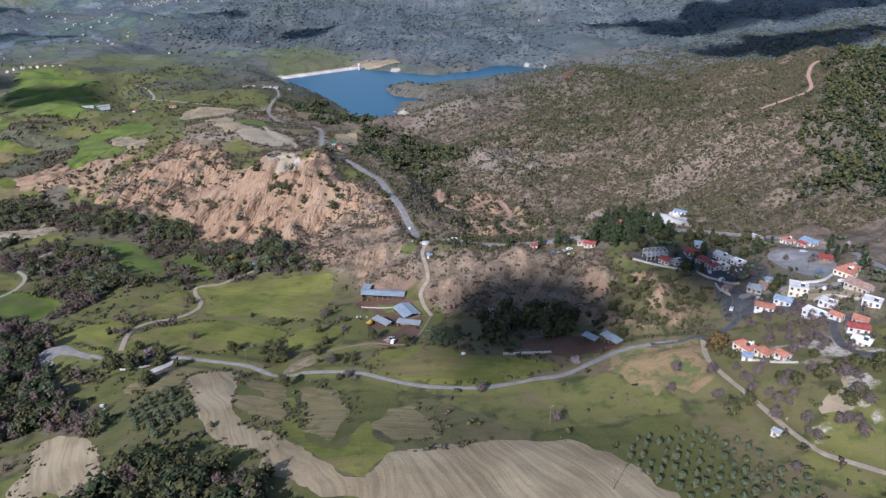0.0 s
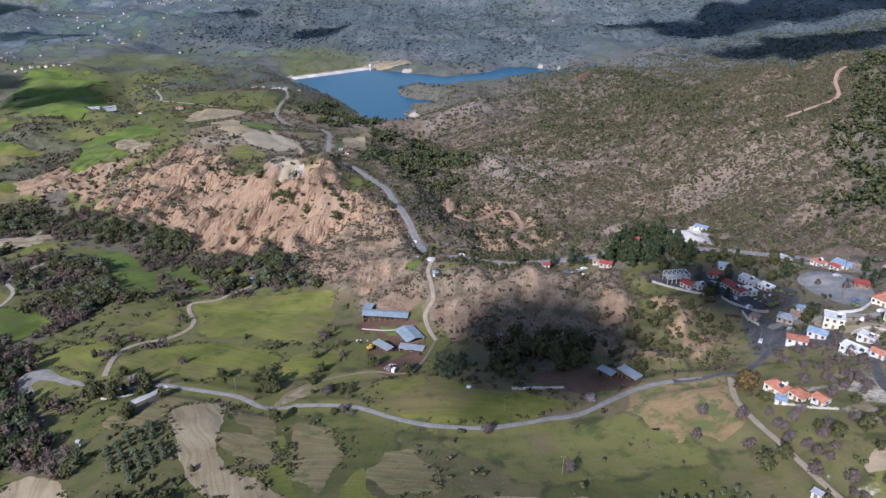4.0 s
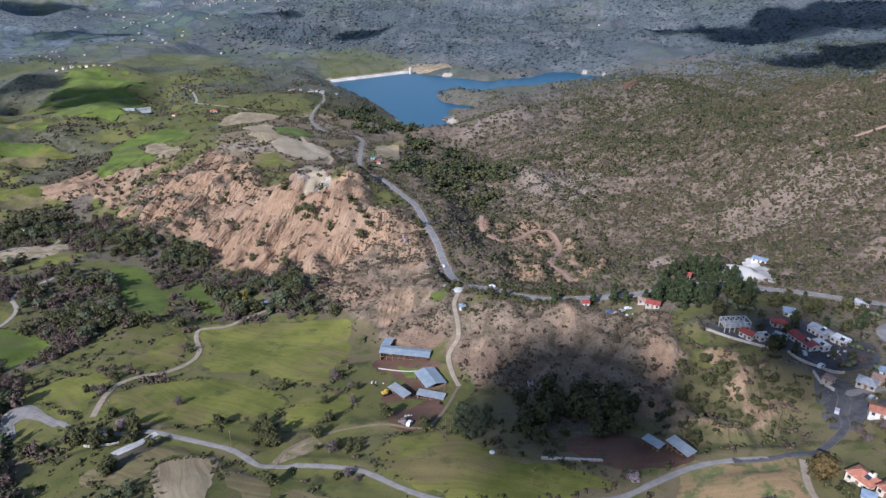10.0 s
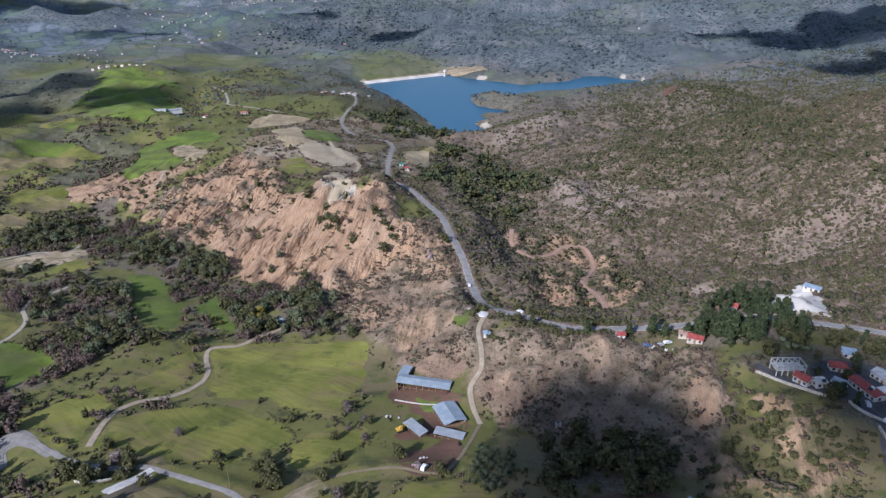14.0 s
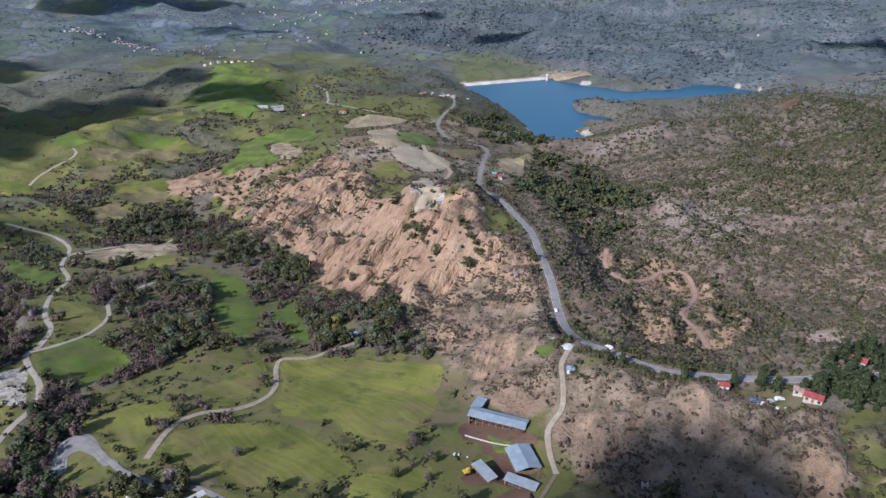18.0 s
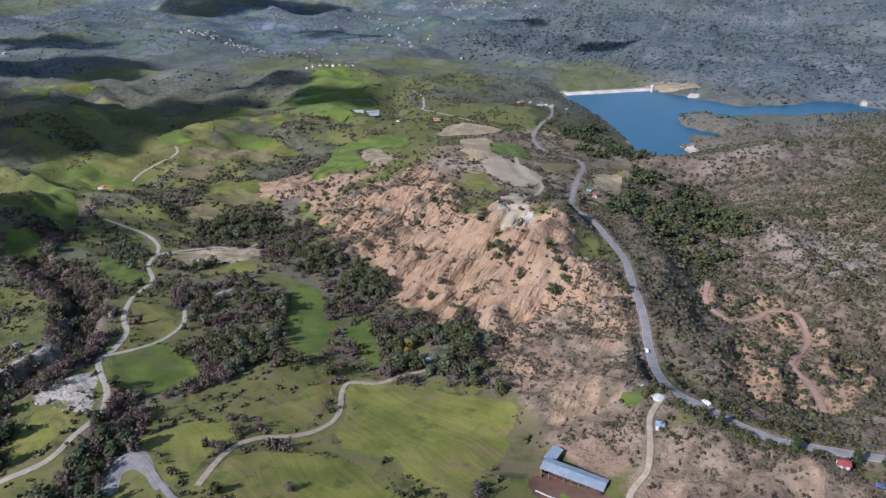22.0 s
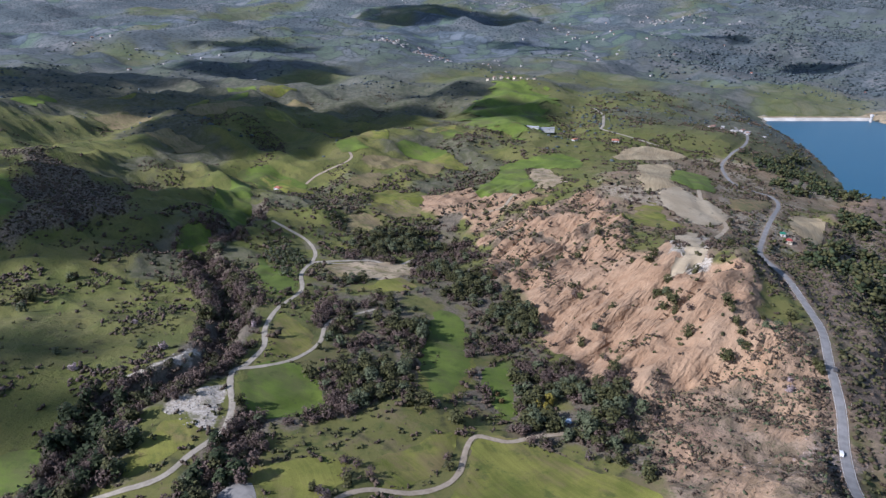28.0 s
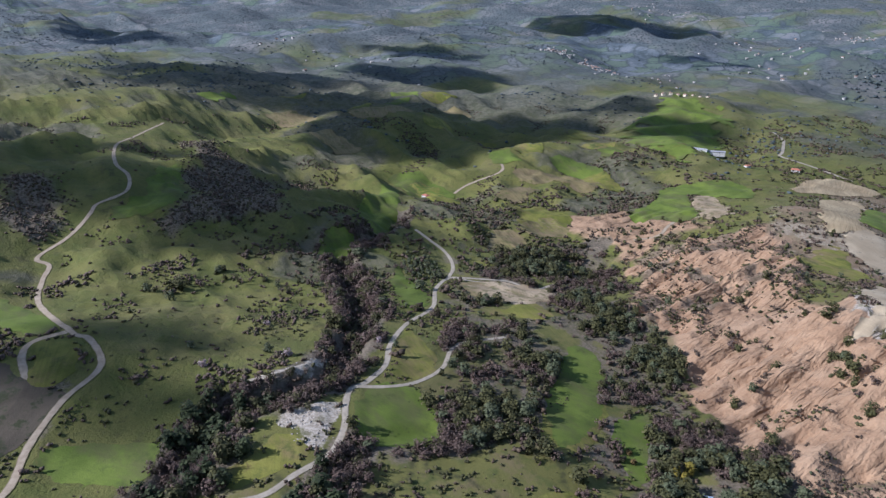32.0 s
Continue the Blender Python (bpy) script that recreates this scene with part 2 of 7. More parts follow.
GROUND = ground_material()
MEADOW = field_material("spring_grass", (0.106, 0.118, 0.021), (0.192, 0.187, 0.040), (0.118, 0.092, 0.036), 0.16, 20, 0.62, (0.176, 0.132, 0.062))
MEADOW_LUSH = field_material("lush_grass", (0.084, 0.121, 0.018), (0.126, 0.169, 0.028), (0.060, 0.070, 0.022), 0.06, -30, 0.62, (0.094, 0.095, 0.036))
PLOUGHED = field_material("ploughed_land", (0.280, 0.216, 0.124), (0.360, 0.290, 0.175), (0.160, 0.160, 0.060), 0.28, 62, 0.64)
STUBBLE = field_material("brown_plough", (0.172, 0.140, 0.062), (0.224, 0.180, 0.086), (0.130, 0.128, 0.045), 0.26, 15, 0.54, (0.205, 0.155, 0.085))
ORANGE_EARTH = field_material("orange_weeds", (0.224, 0.152, 0.076), (0.302, 0.196, 0.101), (0.112, 0.123, 0.045), 0.1, 0, 0.47, (0.162, 0.140, 0.056))
PALE_EARTH = field_material("pale_earth", (0.284, 0.223, 0.142), (0.399, 0.317, 0.209), (0.160, 0.140, 0.067), 0.1, 40, 0.5, (0.190, 0.144, 0.079))
MARL_TRODDEN = field_material("trodden_marl", (0.310, 0.252, 0.165), (0.420, 0.352, 0.242), (0.20, 0.17, 0.115), 0.08, 30, 0.56)
MARL = field_material("white_marl", (0.40, 0.375, 0.33), (0.56, 0.53, 0.47), (0.20, 0.18, 0.13), 0.0, 0, 0.56)
RED_YARD = field_material("red_yard", (0.082, 0.045, 0.031), (0.150, 0.084, 0.056), (0.075, 0.072, 0.032), 0.1, 0, 0.54)
DARK_FALLOW = field_material("dark_fallow", (0.070, 0.058, 0.040), (0.115, 0.095, 0.066), (0.05, 0.056, 0.026), 0.1, 40, 0.5)
ASPHALT = road_material("worn_asphalt", (0.172, 0.168, 0.160), (0.240, 0.232, 0.220), (0.224, 0.176, 0.120))
STREET = road_material("street_asphalt", (0.058, 0.058, 0.060), (0.098, 0.096, 0.096), (0.150, 0.125, 0.098))
CONCRETE_ROAD = road_material("grey_concrete_road", (0.191, 0.180, 0.160), (0.260, 0.245, 0.218), (0.146, 0.131, 0.077))
DIRT = road_material("pale_dirt", (0.275, 0.221, 0.153), (0.379, 0.313, 0.227), (0.161, 0.138, 0.070))
WHITE_TRACK = road_material("white_gravel", (0.276, 0.242, 0.185), (0.376, 0.332, 0.258), (0.167, 0.148, 0.085))
WORN_TRACK = road_material("overgrown_track", (0.175, 0.140, 0.086), (0.230, 0.185, 0.120), (0.115, 0.108, 0.046))
RED_TRACK = road_material("red_dirt", (0.34, 0.20, 0.135), (0.43, 0.28, 0.20), (0.22, 0.16, 0.10))
EVERGREEN = leafy("evergreen_leaves", (0.030, 0.033, 0.012), (0.092, 0.090, 0.032))
OLIVE = leafy("olive_leaves", (0.050, 0.062, 0.030), (0.115, 0.130, 0.070))
SCRUB = leafy("scrub_leaves", (0.036, 0.038, 0.015), (0.092, 0.086, 0.038))
BROWN_SCRUB = leafy("dry_scrub", (0.052, 0.038, 0.026), (0.118, 0.086, 0.060))
PINE = leafy("pine_needles", (0.017, 0.026, 0.010), (0.055, 0.072, 0.028))
TWIGS = leafy("bare_twigs", (0.115, 0.083, 0.069), (0.235, 0.180, 0.150))
THICKET = leafy("leafless_thicket", (0.070, 0.048, 0.039), (0.160, 0.114, 0.093))
MAUVE_TWIGS = leafy("mauve_twigs", (0.072, 0.054, 0.050), (0.150, 0.116, 0.106))
BLOSSOM = leafy("pale_blossom", (0.26, 0.2, 0.2), (0.42, 0.34, 0.34))
GOLD_LEAF = leafy("yellow_leaves", (0.14, 0.12, 0.02), (0.27, 0.22, 0.04))
RUST_LEAF = leafy("rust_leaves", (0.060, 0.042, 0.014), (0.145, 0.098, 0.034))
# distance haze painted into the far foliage as a blue-grey tint
HAZY_PINE = leafy("hazy_forest_leaves", (0.036, 0.052, 0.056), (0.084, 0.104, 0.108))
HILL_STONE = mottled("reddish_boulder", (0.20, 0.15, 0.12), (0.34, 0.27, 0.22), 0.9, 0.95, bump=0.05)
STONE = mottled("pale_boulder", (0.24, 0.215, 0.18), (0.40, 0.365, 0.315), 0.9, 0.95, bump=0.05)
BARK = mottled("bark", (0.10, 0.075, 0.055), (0.17, 0.135, 0.105), 0.6, 0.95)


# ---- the lie of the land: landform heights fitted to the camera's view, joined smoothly ----
LAKE_Z = -152.0
VALLEY_BENCH = [(-30, 201, 43), (92, 207, 40), (-87, 240, 26), (-122, 263, 22), (-153, 260, 16), (-153, 230, 20), (0, 0, 66), (200, 0, 72),
                (-200, 0, 30), (-162, 400, -9), (-136, 306, 11), (-79, 292, 12), (-40, 286, 17), (3, 262, 24), (35, 262, 26),
                (106, 279, 37), (119, 267, 41), (-167, 316, 9), (-179, 339, 4), (-110, 311, 10), (-73, 361, 3), (-34, 233, 29),
                (40, 203, 43), (102, 251, 39), (114, 226, 40), (123, 204, 46), (37, 250, 28), (46, 224, 35), (10, 300, 21), (33, 285, 26),
                (145, 225, 54)]
VILLAGE_SPUR = [(182, 318, 42), (223, 417, 28), (142, 275, 38), (139, 188, 47), (36, 363, 13), (87, 392, 26), (106, 342, 29),
                (-49, 412, -4), (300, 300, 55), (79, 302, 28), (103, 322, 24), (118, 321, 27), (147, 330, 33), (184, 377, 31),
                (238, 483, 14), (121, 384, 34), (144, 454, 25), (162, 477, 18), (111, 475, 20), (110, 514, 7), (-8, 427, 14),
                (-4, 448, 18), (-28, 395, 1), (-12, 367, 1), (48, 439, 20)]
ROAD_RIDGE = [(-93, 539, -15), (-142, 540, -17), (-262, 722, -24), (-308, 908, -18), (-300, 1200, -75), (-40, 560, 0), (-400, 1547, -104),
              (-63, 633, -2), (-129, 773, -24), (-167, 705, 1), (-148, 694, 7), (-228, 676, -21), (-166, 624, -18), (-202, 558, -32),
              (-185, 617, -22), (-159, 606, -11), (-143, 634, 3), (-58, 475, -3), (-178, 1015, -61), (-138, 900, -40), (-326, 1324, -64),
              (-105, 1038, -64), (-384, 838, -38), (-429, 928, -51), (-587, 1162, -57), (-575, 1363, -72), (-526, 1289, -64),
              (-100, 837, -46), (-282, 572, -31), (-71, 665, -10)]
EAST_GULLY = [(50, 462, 9), (20, 490, -4), (75, 490, 0), (55, 520, -15), (63, 612, -38), (14, 745, -37), (194, 647, -29), (232, 1243, -84), (40, 1000, -66), (60, 1500, -112), (150, 1600, -112),
              (250, 1690, -112), (380, 1800, -110), (-20, 1420, -108), (-40, 950, -78), (-60, 1130, -108), (58, 578, -24), (65, 793, -28),
              (11, 620, -30), (56, 555, -23), (15, 1250, -64), (-21, 610, -12)]
EAST_HILL = [(250, 570, 15), (375, 714, 62), (415, 798, 76), (350, 540, 55), (430, 600, 82), (520, 640, 95), (480, 790, 88),
             (330, 1500, -50), (600, 1050, -35), (500, 1500, -75), (520, 930, 22), (720, 880, 5), (245, 1360, -53), (284, 1180, -45),
             (438, 883, 74), (308, 688, 48)]
WEST_VALLEY = [(-205, 436, -9), (-388, 704, -64), (-324, 690, -44), (-259, 404, -9), (-334, 359, 3), (-330, 270, -8), (-169, 423, -11),
               (-171, 511, -24), (-165, 489, -20), (-175, 461, -20), (-452, 569, -38), (-376, 493, -22), (-303, 384, -1), (-279, 349, 1),
               (-262, 366, -4), (-314, 465, -14), (-340, 439, -10), (-333, 568, -30), (-493, 680, -54), (-299, 411, -5), (-364, 338, -3),
               (-411, 338, -4), (-384, 421, -11), (-370, 398, -10)]
WEST_HILLS = [(-520, 508, -29), (-660, 667, -49), (-770, 575, -42), (-756, 388, 18), (-876, 886, -46), (-734, 955, -44), (-835, 1442, -46),
              (-1000, 1250, -75), (-500, 50, 0), (-1200, 400, 20), (-1400, 900, -35), (-604, 640, -43), (-684, 619, -46), (-600, 594, -43),
              (-709, 705, -62), (-682, 733, -68), (-820, 938, -72), (-796, 658, -49), (-421, 294, 7), (-392, 285, 3), (-572, 355, -14),
              (-689, 393, -2), (-796, 443, 2), (-848, 563, -20), (-874, 635, -34), (-867, 758, -40), (-930, 845, -26), (-912, 1042, -74),
              (-1031, 696, -48)]
FAR_LAND = [(-1385, 1825, -80), (-1274, 3361, -93), (0, 2350, -118), (350, 2500, -90), (-600, 2250, -120), (0, 3300, -62),
            (600, 3200, -35), (900, 2000, -62), (1300, 2300, -18), (1500, 2700, 15), (1700, 3500, 70), (-600, 4200, -50),
            (-2000, 2800, -75), (-3000, 2500, -60), (-914, 1514, -58)]
FAR_RIM = [(-4000, 3500, -5), (-2500, 1500, -55), (-3500, 800, -20), (-2000, 800, -40), (-2000, 300, 0), (-4600, 500, 10),
           (-1500, 4500, -20), (200, 4700, -10), (2200, 4500, 90), (3000, 3000, 90), (-2800, 4200, 0), (1800, 1000, 0), (900, 100, 70),
           (-900, -100, 10), (-1677, 1393, -53), (-2071, 1585, -12)]
LAKE_SHORE = [(-135, 1363), (-121, 1414), (-106, 1441), (-93, 1474), (-70, 1489), (-102, 1507), (-106, 1532), (-65, 1559), (-50, 1575), (-102, 1578), (-106, 1600), (-49, 1618), (-39, 1653), (-90, 1668), (-120, 1685), (-138, 1740), (-136, 1786), (-112, 1807), (-54, 1782), (1, 1832), (73, 1842), (147, 1873), (268, 1968), (291, 2034), (210, 2083), (153, 2081), (94, 2002), (32, 1975), (-22, 1934), (-84, 1971), (-139, 1994), (-196, 2017), (-241, 2067), (-271, 2074), (-434, 1888), (-412, 1855), (-341, 1748), (-253, 1622), (-195, 1487), (-160, 1400)]


def rng_grid(ix, iy, seed):
    h = (ix.astype(np.int64) * 374761393 + iy.astype(np.int64) * 668265263 + seed * 974634777) & 0xFFFFFFFF
    h = ((h ^ (h >> 13)) * 1274126177) & 0xFFFFFFFF
    return ((h ^ (h >> 16)) & 0xFFFF) / 65535.0


def wave(x, y, size, seed):
    """Smooth value noise from -1 to 1 with cells of that size."""
    x, y = x / size, y / size
    ix, iy = np.floor(x), np.floor(y)
    u, v = x - ix, y - iy
    u, v = u * u * u * (u * (6 * u - 15) + 10), v * v * v * (v * (6 * v - 15) + 10)
    a, b = rng_grid(ix, iy, seed), rng_grid(ix + 1, iy, seed)
    c, d = rng_grid(ix, iy + 1, seed), rng_grid(ix + 1, iy + 1, seed)
    return 2 * ((a * (1 - u) + b * u) * (1 - v) + (c * (1 - u) + d * u) * v) - 1


def fbm(x, y, size, seed, octaves=4, ridged=False):
    total, amp = 0.0, 1.0
    for k in range(octaves):
        n = wave(x * math.cos(k) + y * math.sin(k), y * math.cos(k) - x * math.sin(k), size / 2 ** k, seed + k)
        total, amp = total + amp * ((0.5 - np.abs(n)) * 2 if ridged else n), amp * 0.5
    return total


def smooth(a, b, v):
    u = np.clip((v - a) / (b - a), 0, 1)
    return u * u * (3 - 2 * u)


def inside(x, y, poly):
    """Distance to the outline of a polygon, positive inside."""
    px, py = np.asarray(poly, float).T
    best, odd = np.full(np.shape(x), 1e18), np.zeros(np.shape(x), bool)
    for ax, ay, bx, by in zip(px, py, np.roll(px, -1), np.roll(py, -1)):
        dx, dy = bx - ax, by - ay
        u = np.clip(((x - ax) * dx + (y - ay) * dy) / (dx * dx + dy * dy + 1e-9), 0, 1)
        best = np.minimum(best, (x - ax - u * dx) ** 2 + (y - ay - u * dy) ** 2)
        odd ^= ((ay > y) != (by > y)) & (x < (bx - ax) * (y - ay) / (by - ay + 1e-12) + ax)
    return np.where(odd, 1, -1) * np.sqrt(best)


def near(x, y, line):
    """Distance to a line of points."""
    best = np.full(np.shape(x), 1e18)
    for (ax, ay), (bx, by) in zip(line[:-1], line[1:]):
        dx, dy = bx - ax, by - ay
        u = np.clip(((x - ax) * dx + (y - ay) * dy) / (dx * dx + dy * dy + 1e-9), 0, 1)
        best = np.minimum(best, (x - ax - u * dx) ** 2 + (y - ay - u * dy) ** 2)
    return np.sqrt(best)


LANDFORMS = np.array(VALLEY_BENCH + VILLAGE_SPUR + ROAD_RIDGE + EAST_GULLY + EAST_HILL + WEST_VALLEY + WEST_HILLS + FAR_LAND + FAR_RIM, float)


def kernel(ax, ay, bx, by):
    return np.sqrt((ax - bx) ** 2 + (ay - by) ** 2 + 25.0 ** 2)


def lie(x, y, folds):
    """The smooth lie of the land: with the folds' height at each landform point it reaches the heights given."""
    k = kernel(LANDFORMS[:, None, 0], LANDFORMS[:, None, 1], LANDFORMS[None, :, 0], LANDFORMS[None, :, 1])
    rest = LANDFORMS[:, 2] - folds
    base = rest.mean()
    z = np.full(np.shape(x), base)
    for (cx, cy, _), w in zip(LANDFORMS, np.linalg.solve(k - 2.5 * np.eye(len(k)), rest - base)):
        z = z + w * kernel(x, y, cx, cy)
    return z


# ---- roads and zones in plan ----
MAIN_ROAD = [(243, 340), (243, 356), (242, 367), (233, 398), (218, 426), (188, 441), (154, 443), (123, 440), (94, 431), (62, 428), (39, 427),
             (20, 434), (5, 446), (-5, 457), (-16, 488), (-26, 521), (-34, 550), (-48, 590), (-60, 629), (-74, 663), (-96, 704), (-119, 740),
             (-138, 788), (-151, 850), (-162, 920), (-183, 1035), (-201, 1082), (-226, 1090), (-258, 1108), (-285, 1158), (-302, 1202), (-306, 1250), (-312, 1325), (-341, 1451), (-405, 1592)]
VALLEY_ROAD = [(150, 314), (147, 304), (134, 291), (125, 285), (111, 283), (98, 282), (84, 279), (69, 272), (55, 265), (42, 264), (29, 262), (14, 261), (-6, 265), (-22, 272), (-40, 284), (-51, 287), (-62, 288), (-79, 289), (-85, 289), (-98, 297), (-111, 301), (-127, 305), (-140, 308), (-153, 306), (-172, 309), (-187, 315), (-205, 324), (-211, 322), (-210, 314), (-202, 303)]
LANE_TOP = VALLEY_ROAD[:6]
FIELD_TRACK = [(-174, 321), (-180, 346), (-176, 361), (-163, 374), (-157, 387), (-158, 401), (-168, 420), (-170, 431), (-157, 439), (-150, 452), (-136, 470)]
BARN_LANE = [(-11, 451), (-13, 440), (-14, 431), (-11, 415), (-10, 402), (-14, 390), (-12, 377), (-7, 363)]
WHITE_ROAD = [(-290, 250), (-262, 285), (-248, 308), (-252, 328), (-256, 346), (-269, 361), (-286, 372), (-299, 383), (-299, 391), (-309, 411), (-332, 430),
              (-356, 459), (-376, 495), (-411, 525), (-443, 567), (-481, 591), (-518, 600), (-551, 606)]
BRANCH_ROAD = [(-300, 385), (-291, 399), (-288, 417), (-294, 440), (-311, 460), (-316, 476), (-311, 505)]
TERRACE_TRACK = [(-430, 556), (-417, 575), (-403, 594), (-383, 602), (-384, 629)]
VINE_TRACK = [(-676, 756), (-683, 776), (-684, 798), (-686, 847), (-747, 875)]
KNOLL_TRACK = [(-619, 1423), (-583, 1387), (-565, 1355), (-521, 1265), (-507, 1235), (-455, 1219), (-390, 1198)]
PLATEAU_TRACK = [(-167, 707), (-166, 713), (-175, 804), (-184, 838), (-219, 876), (-285, 1030), (-343, 1088)]
ORCHARD_ROAD = [(-431, 554), (-410, 570), (-375, 582), (-364, 607), (-381, 644)]
HILL_TRACK = [(-300, 205), (-321, 227), (-350, 240), (-375, 260), (-388, 280), (-400, 285), (-423, 284), (-439, 278), (-518, 273), (-570, 283), (-598, 293), (-616, 288),
              (-642, 316), (-673, 341), (-689, 352), (-699, 379), (-727, 391), (-763, 389), (-870, 416), (-920, 452), (-1011, 513)]
HILL_BRANCH = [(-439, 278), (-439, 259), (-427, 251), (-398, 246), (-405, 225)]
VILLAGE_STREET = [(150, 314), (155, 325), (154, 340), (151, 354), (140, 366), (125, 374), (115, 385)]
UPPER_STREET = [(155, 325), (172, 328), (191, 329), (208, 328), (228, 345), (242, 367)]
HOUSE_TRACK = [(122, 281), (118, 268), (117, 258), (118, 244), (122, 227), (125, 211), (128, 200), (132, 191), (138, 186), (144, 181), (160, 168)]
EAST_STREET = [(198, 287), (182, 281), (175, 267), (172, 254), (180, 245), (215, 240)]
GULLY_TRACK = [(-4, 679), (-2, 640), (14, 625), (31, 644), (41, 666), (59, 672), (66, 640), (60, 605), (52, 570), (60, 540), (64, 505)]
CLIFF_TRACK = [(-373, 882), (-390, 869), (-409, 832), (-403, 797), (-417, 777)]
SUMMIT_TRACK = [(423, 803), (409, 789), (393, 762), (380, 726), (366, 709), (340, 697), (314, 685)]
FARM_TRACK = [(-7, 363), (-18, 325), (-40, 323), (-60, 316), (-76, 301), (-78, 288)]

BADLANDS = [(-296, 625), (-387, 725), (-367, 790), (-312, 839), (-248, 784), (-207, 706), (-150, 684), (-116, 667), (-80, 632), (-63, 609), (-71, 579), (-105, 544),
            (-131, 520), (-167, 528), (-205, 559), (-253, 606)]
MAUVE_CLIFFS = [(-507, 770), (-430, 740), (-387, 725), (-362, 823), (-404, 878), (-444, 857), (-497, 832)]
EASTLAND = [(-71, 656), (-26, 521), (5, 440), (62, 422), (140, 443), (208, 438), (245, 350), (300, 250), (900, 100), (3500, 1000), (3500, 2600), (1500, 2400), (438, 1936),
            (262, 1945), (76, 1670), (-150, 1790), (-150, 1690), (-75, 1600), (-118, 1428), (-142, 1376), (-130, 1200), (-120, 900), (-126, 694)]
BROWN_SLOPE = [(-8, 479), (-6, 440), (-16, 411), (-30, 407), (-58, 415), (-79, 437), (-102, 468), (-122, 509), (-100, 546), (-64, 617), (-44, 584), (-26, 539)]
SPUR_BANK = [(-16, 423), (8, 428), (38, 422), (65, 409), (96, 405), (98, 360), (76, 321), (46, 323), (20, 349), (2, 362), (-6, 385)]
GULLY_SOIL = [(-2, 660), (36, 683), (78, 673), (92, 605), (88, 540), (70, 492), (48, 480), (30, 505), (10, 550)]
OUTCROPS = [[(13, 755), (37, 818), (90, 817), (126, 732), (98, 705), (56, 712)], [(198, 585), (259, 560), (306, 612), (300, 689), (232, 685), (198, 630)],
            [(-59, 1165), (61, 1216), (124, 1364), (40, 1330), (-49, 1226)], [(94, 471), (117, 483), (117, 467), (108, 530)], [(-30, 454), (-8, 479), (-31, 516), (-52, 506)]]
MARL_PATCHES = [[(134, 449), (145, 449), (160, 454), (174, 459), (188, 496), (183, 528), (143, 459), (136, 460)], [(-174, 676), (-159, 680), (-152, 686), (-168, 709), (-184, 711)],
                [(-289, 337), (-296, 345), (-294, 360), (-291, 372), (-276, 365), (-262, 354), (-261, 344), (-268, 340), (-280, 344)], [(-306, 335), (-307, 347), (-310, 354), (-308, 342)]]
WOODS_LOW = [[(-289, 418), (-250, 365), (-233, 369), (-235, 396), (-222, 425), (-236, 484), (-327, 596), (-447, 696), (-492, 678)], [(-265, 361), (-238, 387), (-218, 407), (-217, 446), (-295, 544), (-334, 512), (-292, 456), (-269, 411)], [(-164, 453), (-184, 526), (-149, 539), (-101, 481), (-98, 455)], [(-221, 287), (-257, 347), (-224, 327), (-200, 294), (-165, 263), (-141, 229), (-172, 242)]]
WOODS_HIGH = [[(-107, 757), (-115, 1170), (-25, 988), (39, 839), (7, 705), (-40, 737), (-67, 766)], [(-236, 484), (-189, 531), (-167, 520), (-136, 514), (-164, 458), (-200, 439), (-221, 429)], [(-253, 599), (-299, 625), (-391, 721), (-430, 770), (-481, 701), (-332, 586), (-247, 489), (-206, 551)], [(-323, 307), (-334, 328), (-331, 348), (-312, 357), (-316, 383), (-311, 385), (-302, 365), (-298, 341), (-290, 328), (-283, 312), (-257, 297), (-283, 268), (-304, 279), (-312, 298)], [(-274, 1264), (-272, 1515), (-121, 1205), (-132, 1197), (-205, 1137)]]
WOODS = WOODS_LOW + WOODS_HIGH
NEAR_WOODS = [[(-120, 150), (-126, 214), (-107, 211), (-84, 198), (-50, 168), (-60, 140)], [(17, 333), (36, 348), (71, 335), (66, 298), (28, 303)],
              [(96, 412), (103, 440), (124, 466), (150, 462), (158, 440), (146, 414), (118, 402)]]
PINE_FLANK = [(282, 494), (301, 535), (337, 609), (382, 697), (435, 805), (600, 1000), (900, 900), (700, 420), (400, 400), (320, 430)]
CREEK = [(-250, 240), (-284, 284), (-315, 321), (-311, 342), (-318, 383), (-381, 441), (-450, 472), (-526, 505), (-530, 540), (-607, 626)]
CREEK_BANK = [(-332, 340), (-330, 347), (-329, 358), (-328, 373), (-336, 391), (-324, 398)]
CREEK_EAST = [(-189, 248), (-210, 281), (-227, 321), (-258, 363), (-249, 398)]
DARK_SLOPES = [[(-916, 508), (-833, 521), (-751, 528), (-739, 555), (-596, 483), (-600, 432), (-624, 401), (-673, 433), (-761, 462)], [(-775, 290), (-766, 336), (-717, 341), (-647, 293), (-668, 265)], [(-430, 232), (-388, 260), (-360, 244), (-360, 226)]]
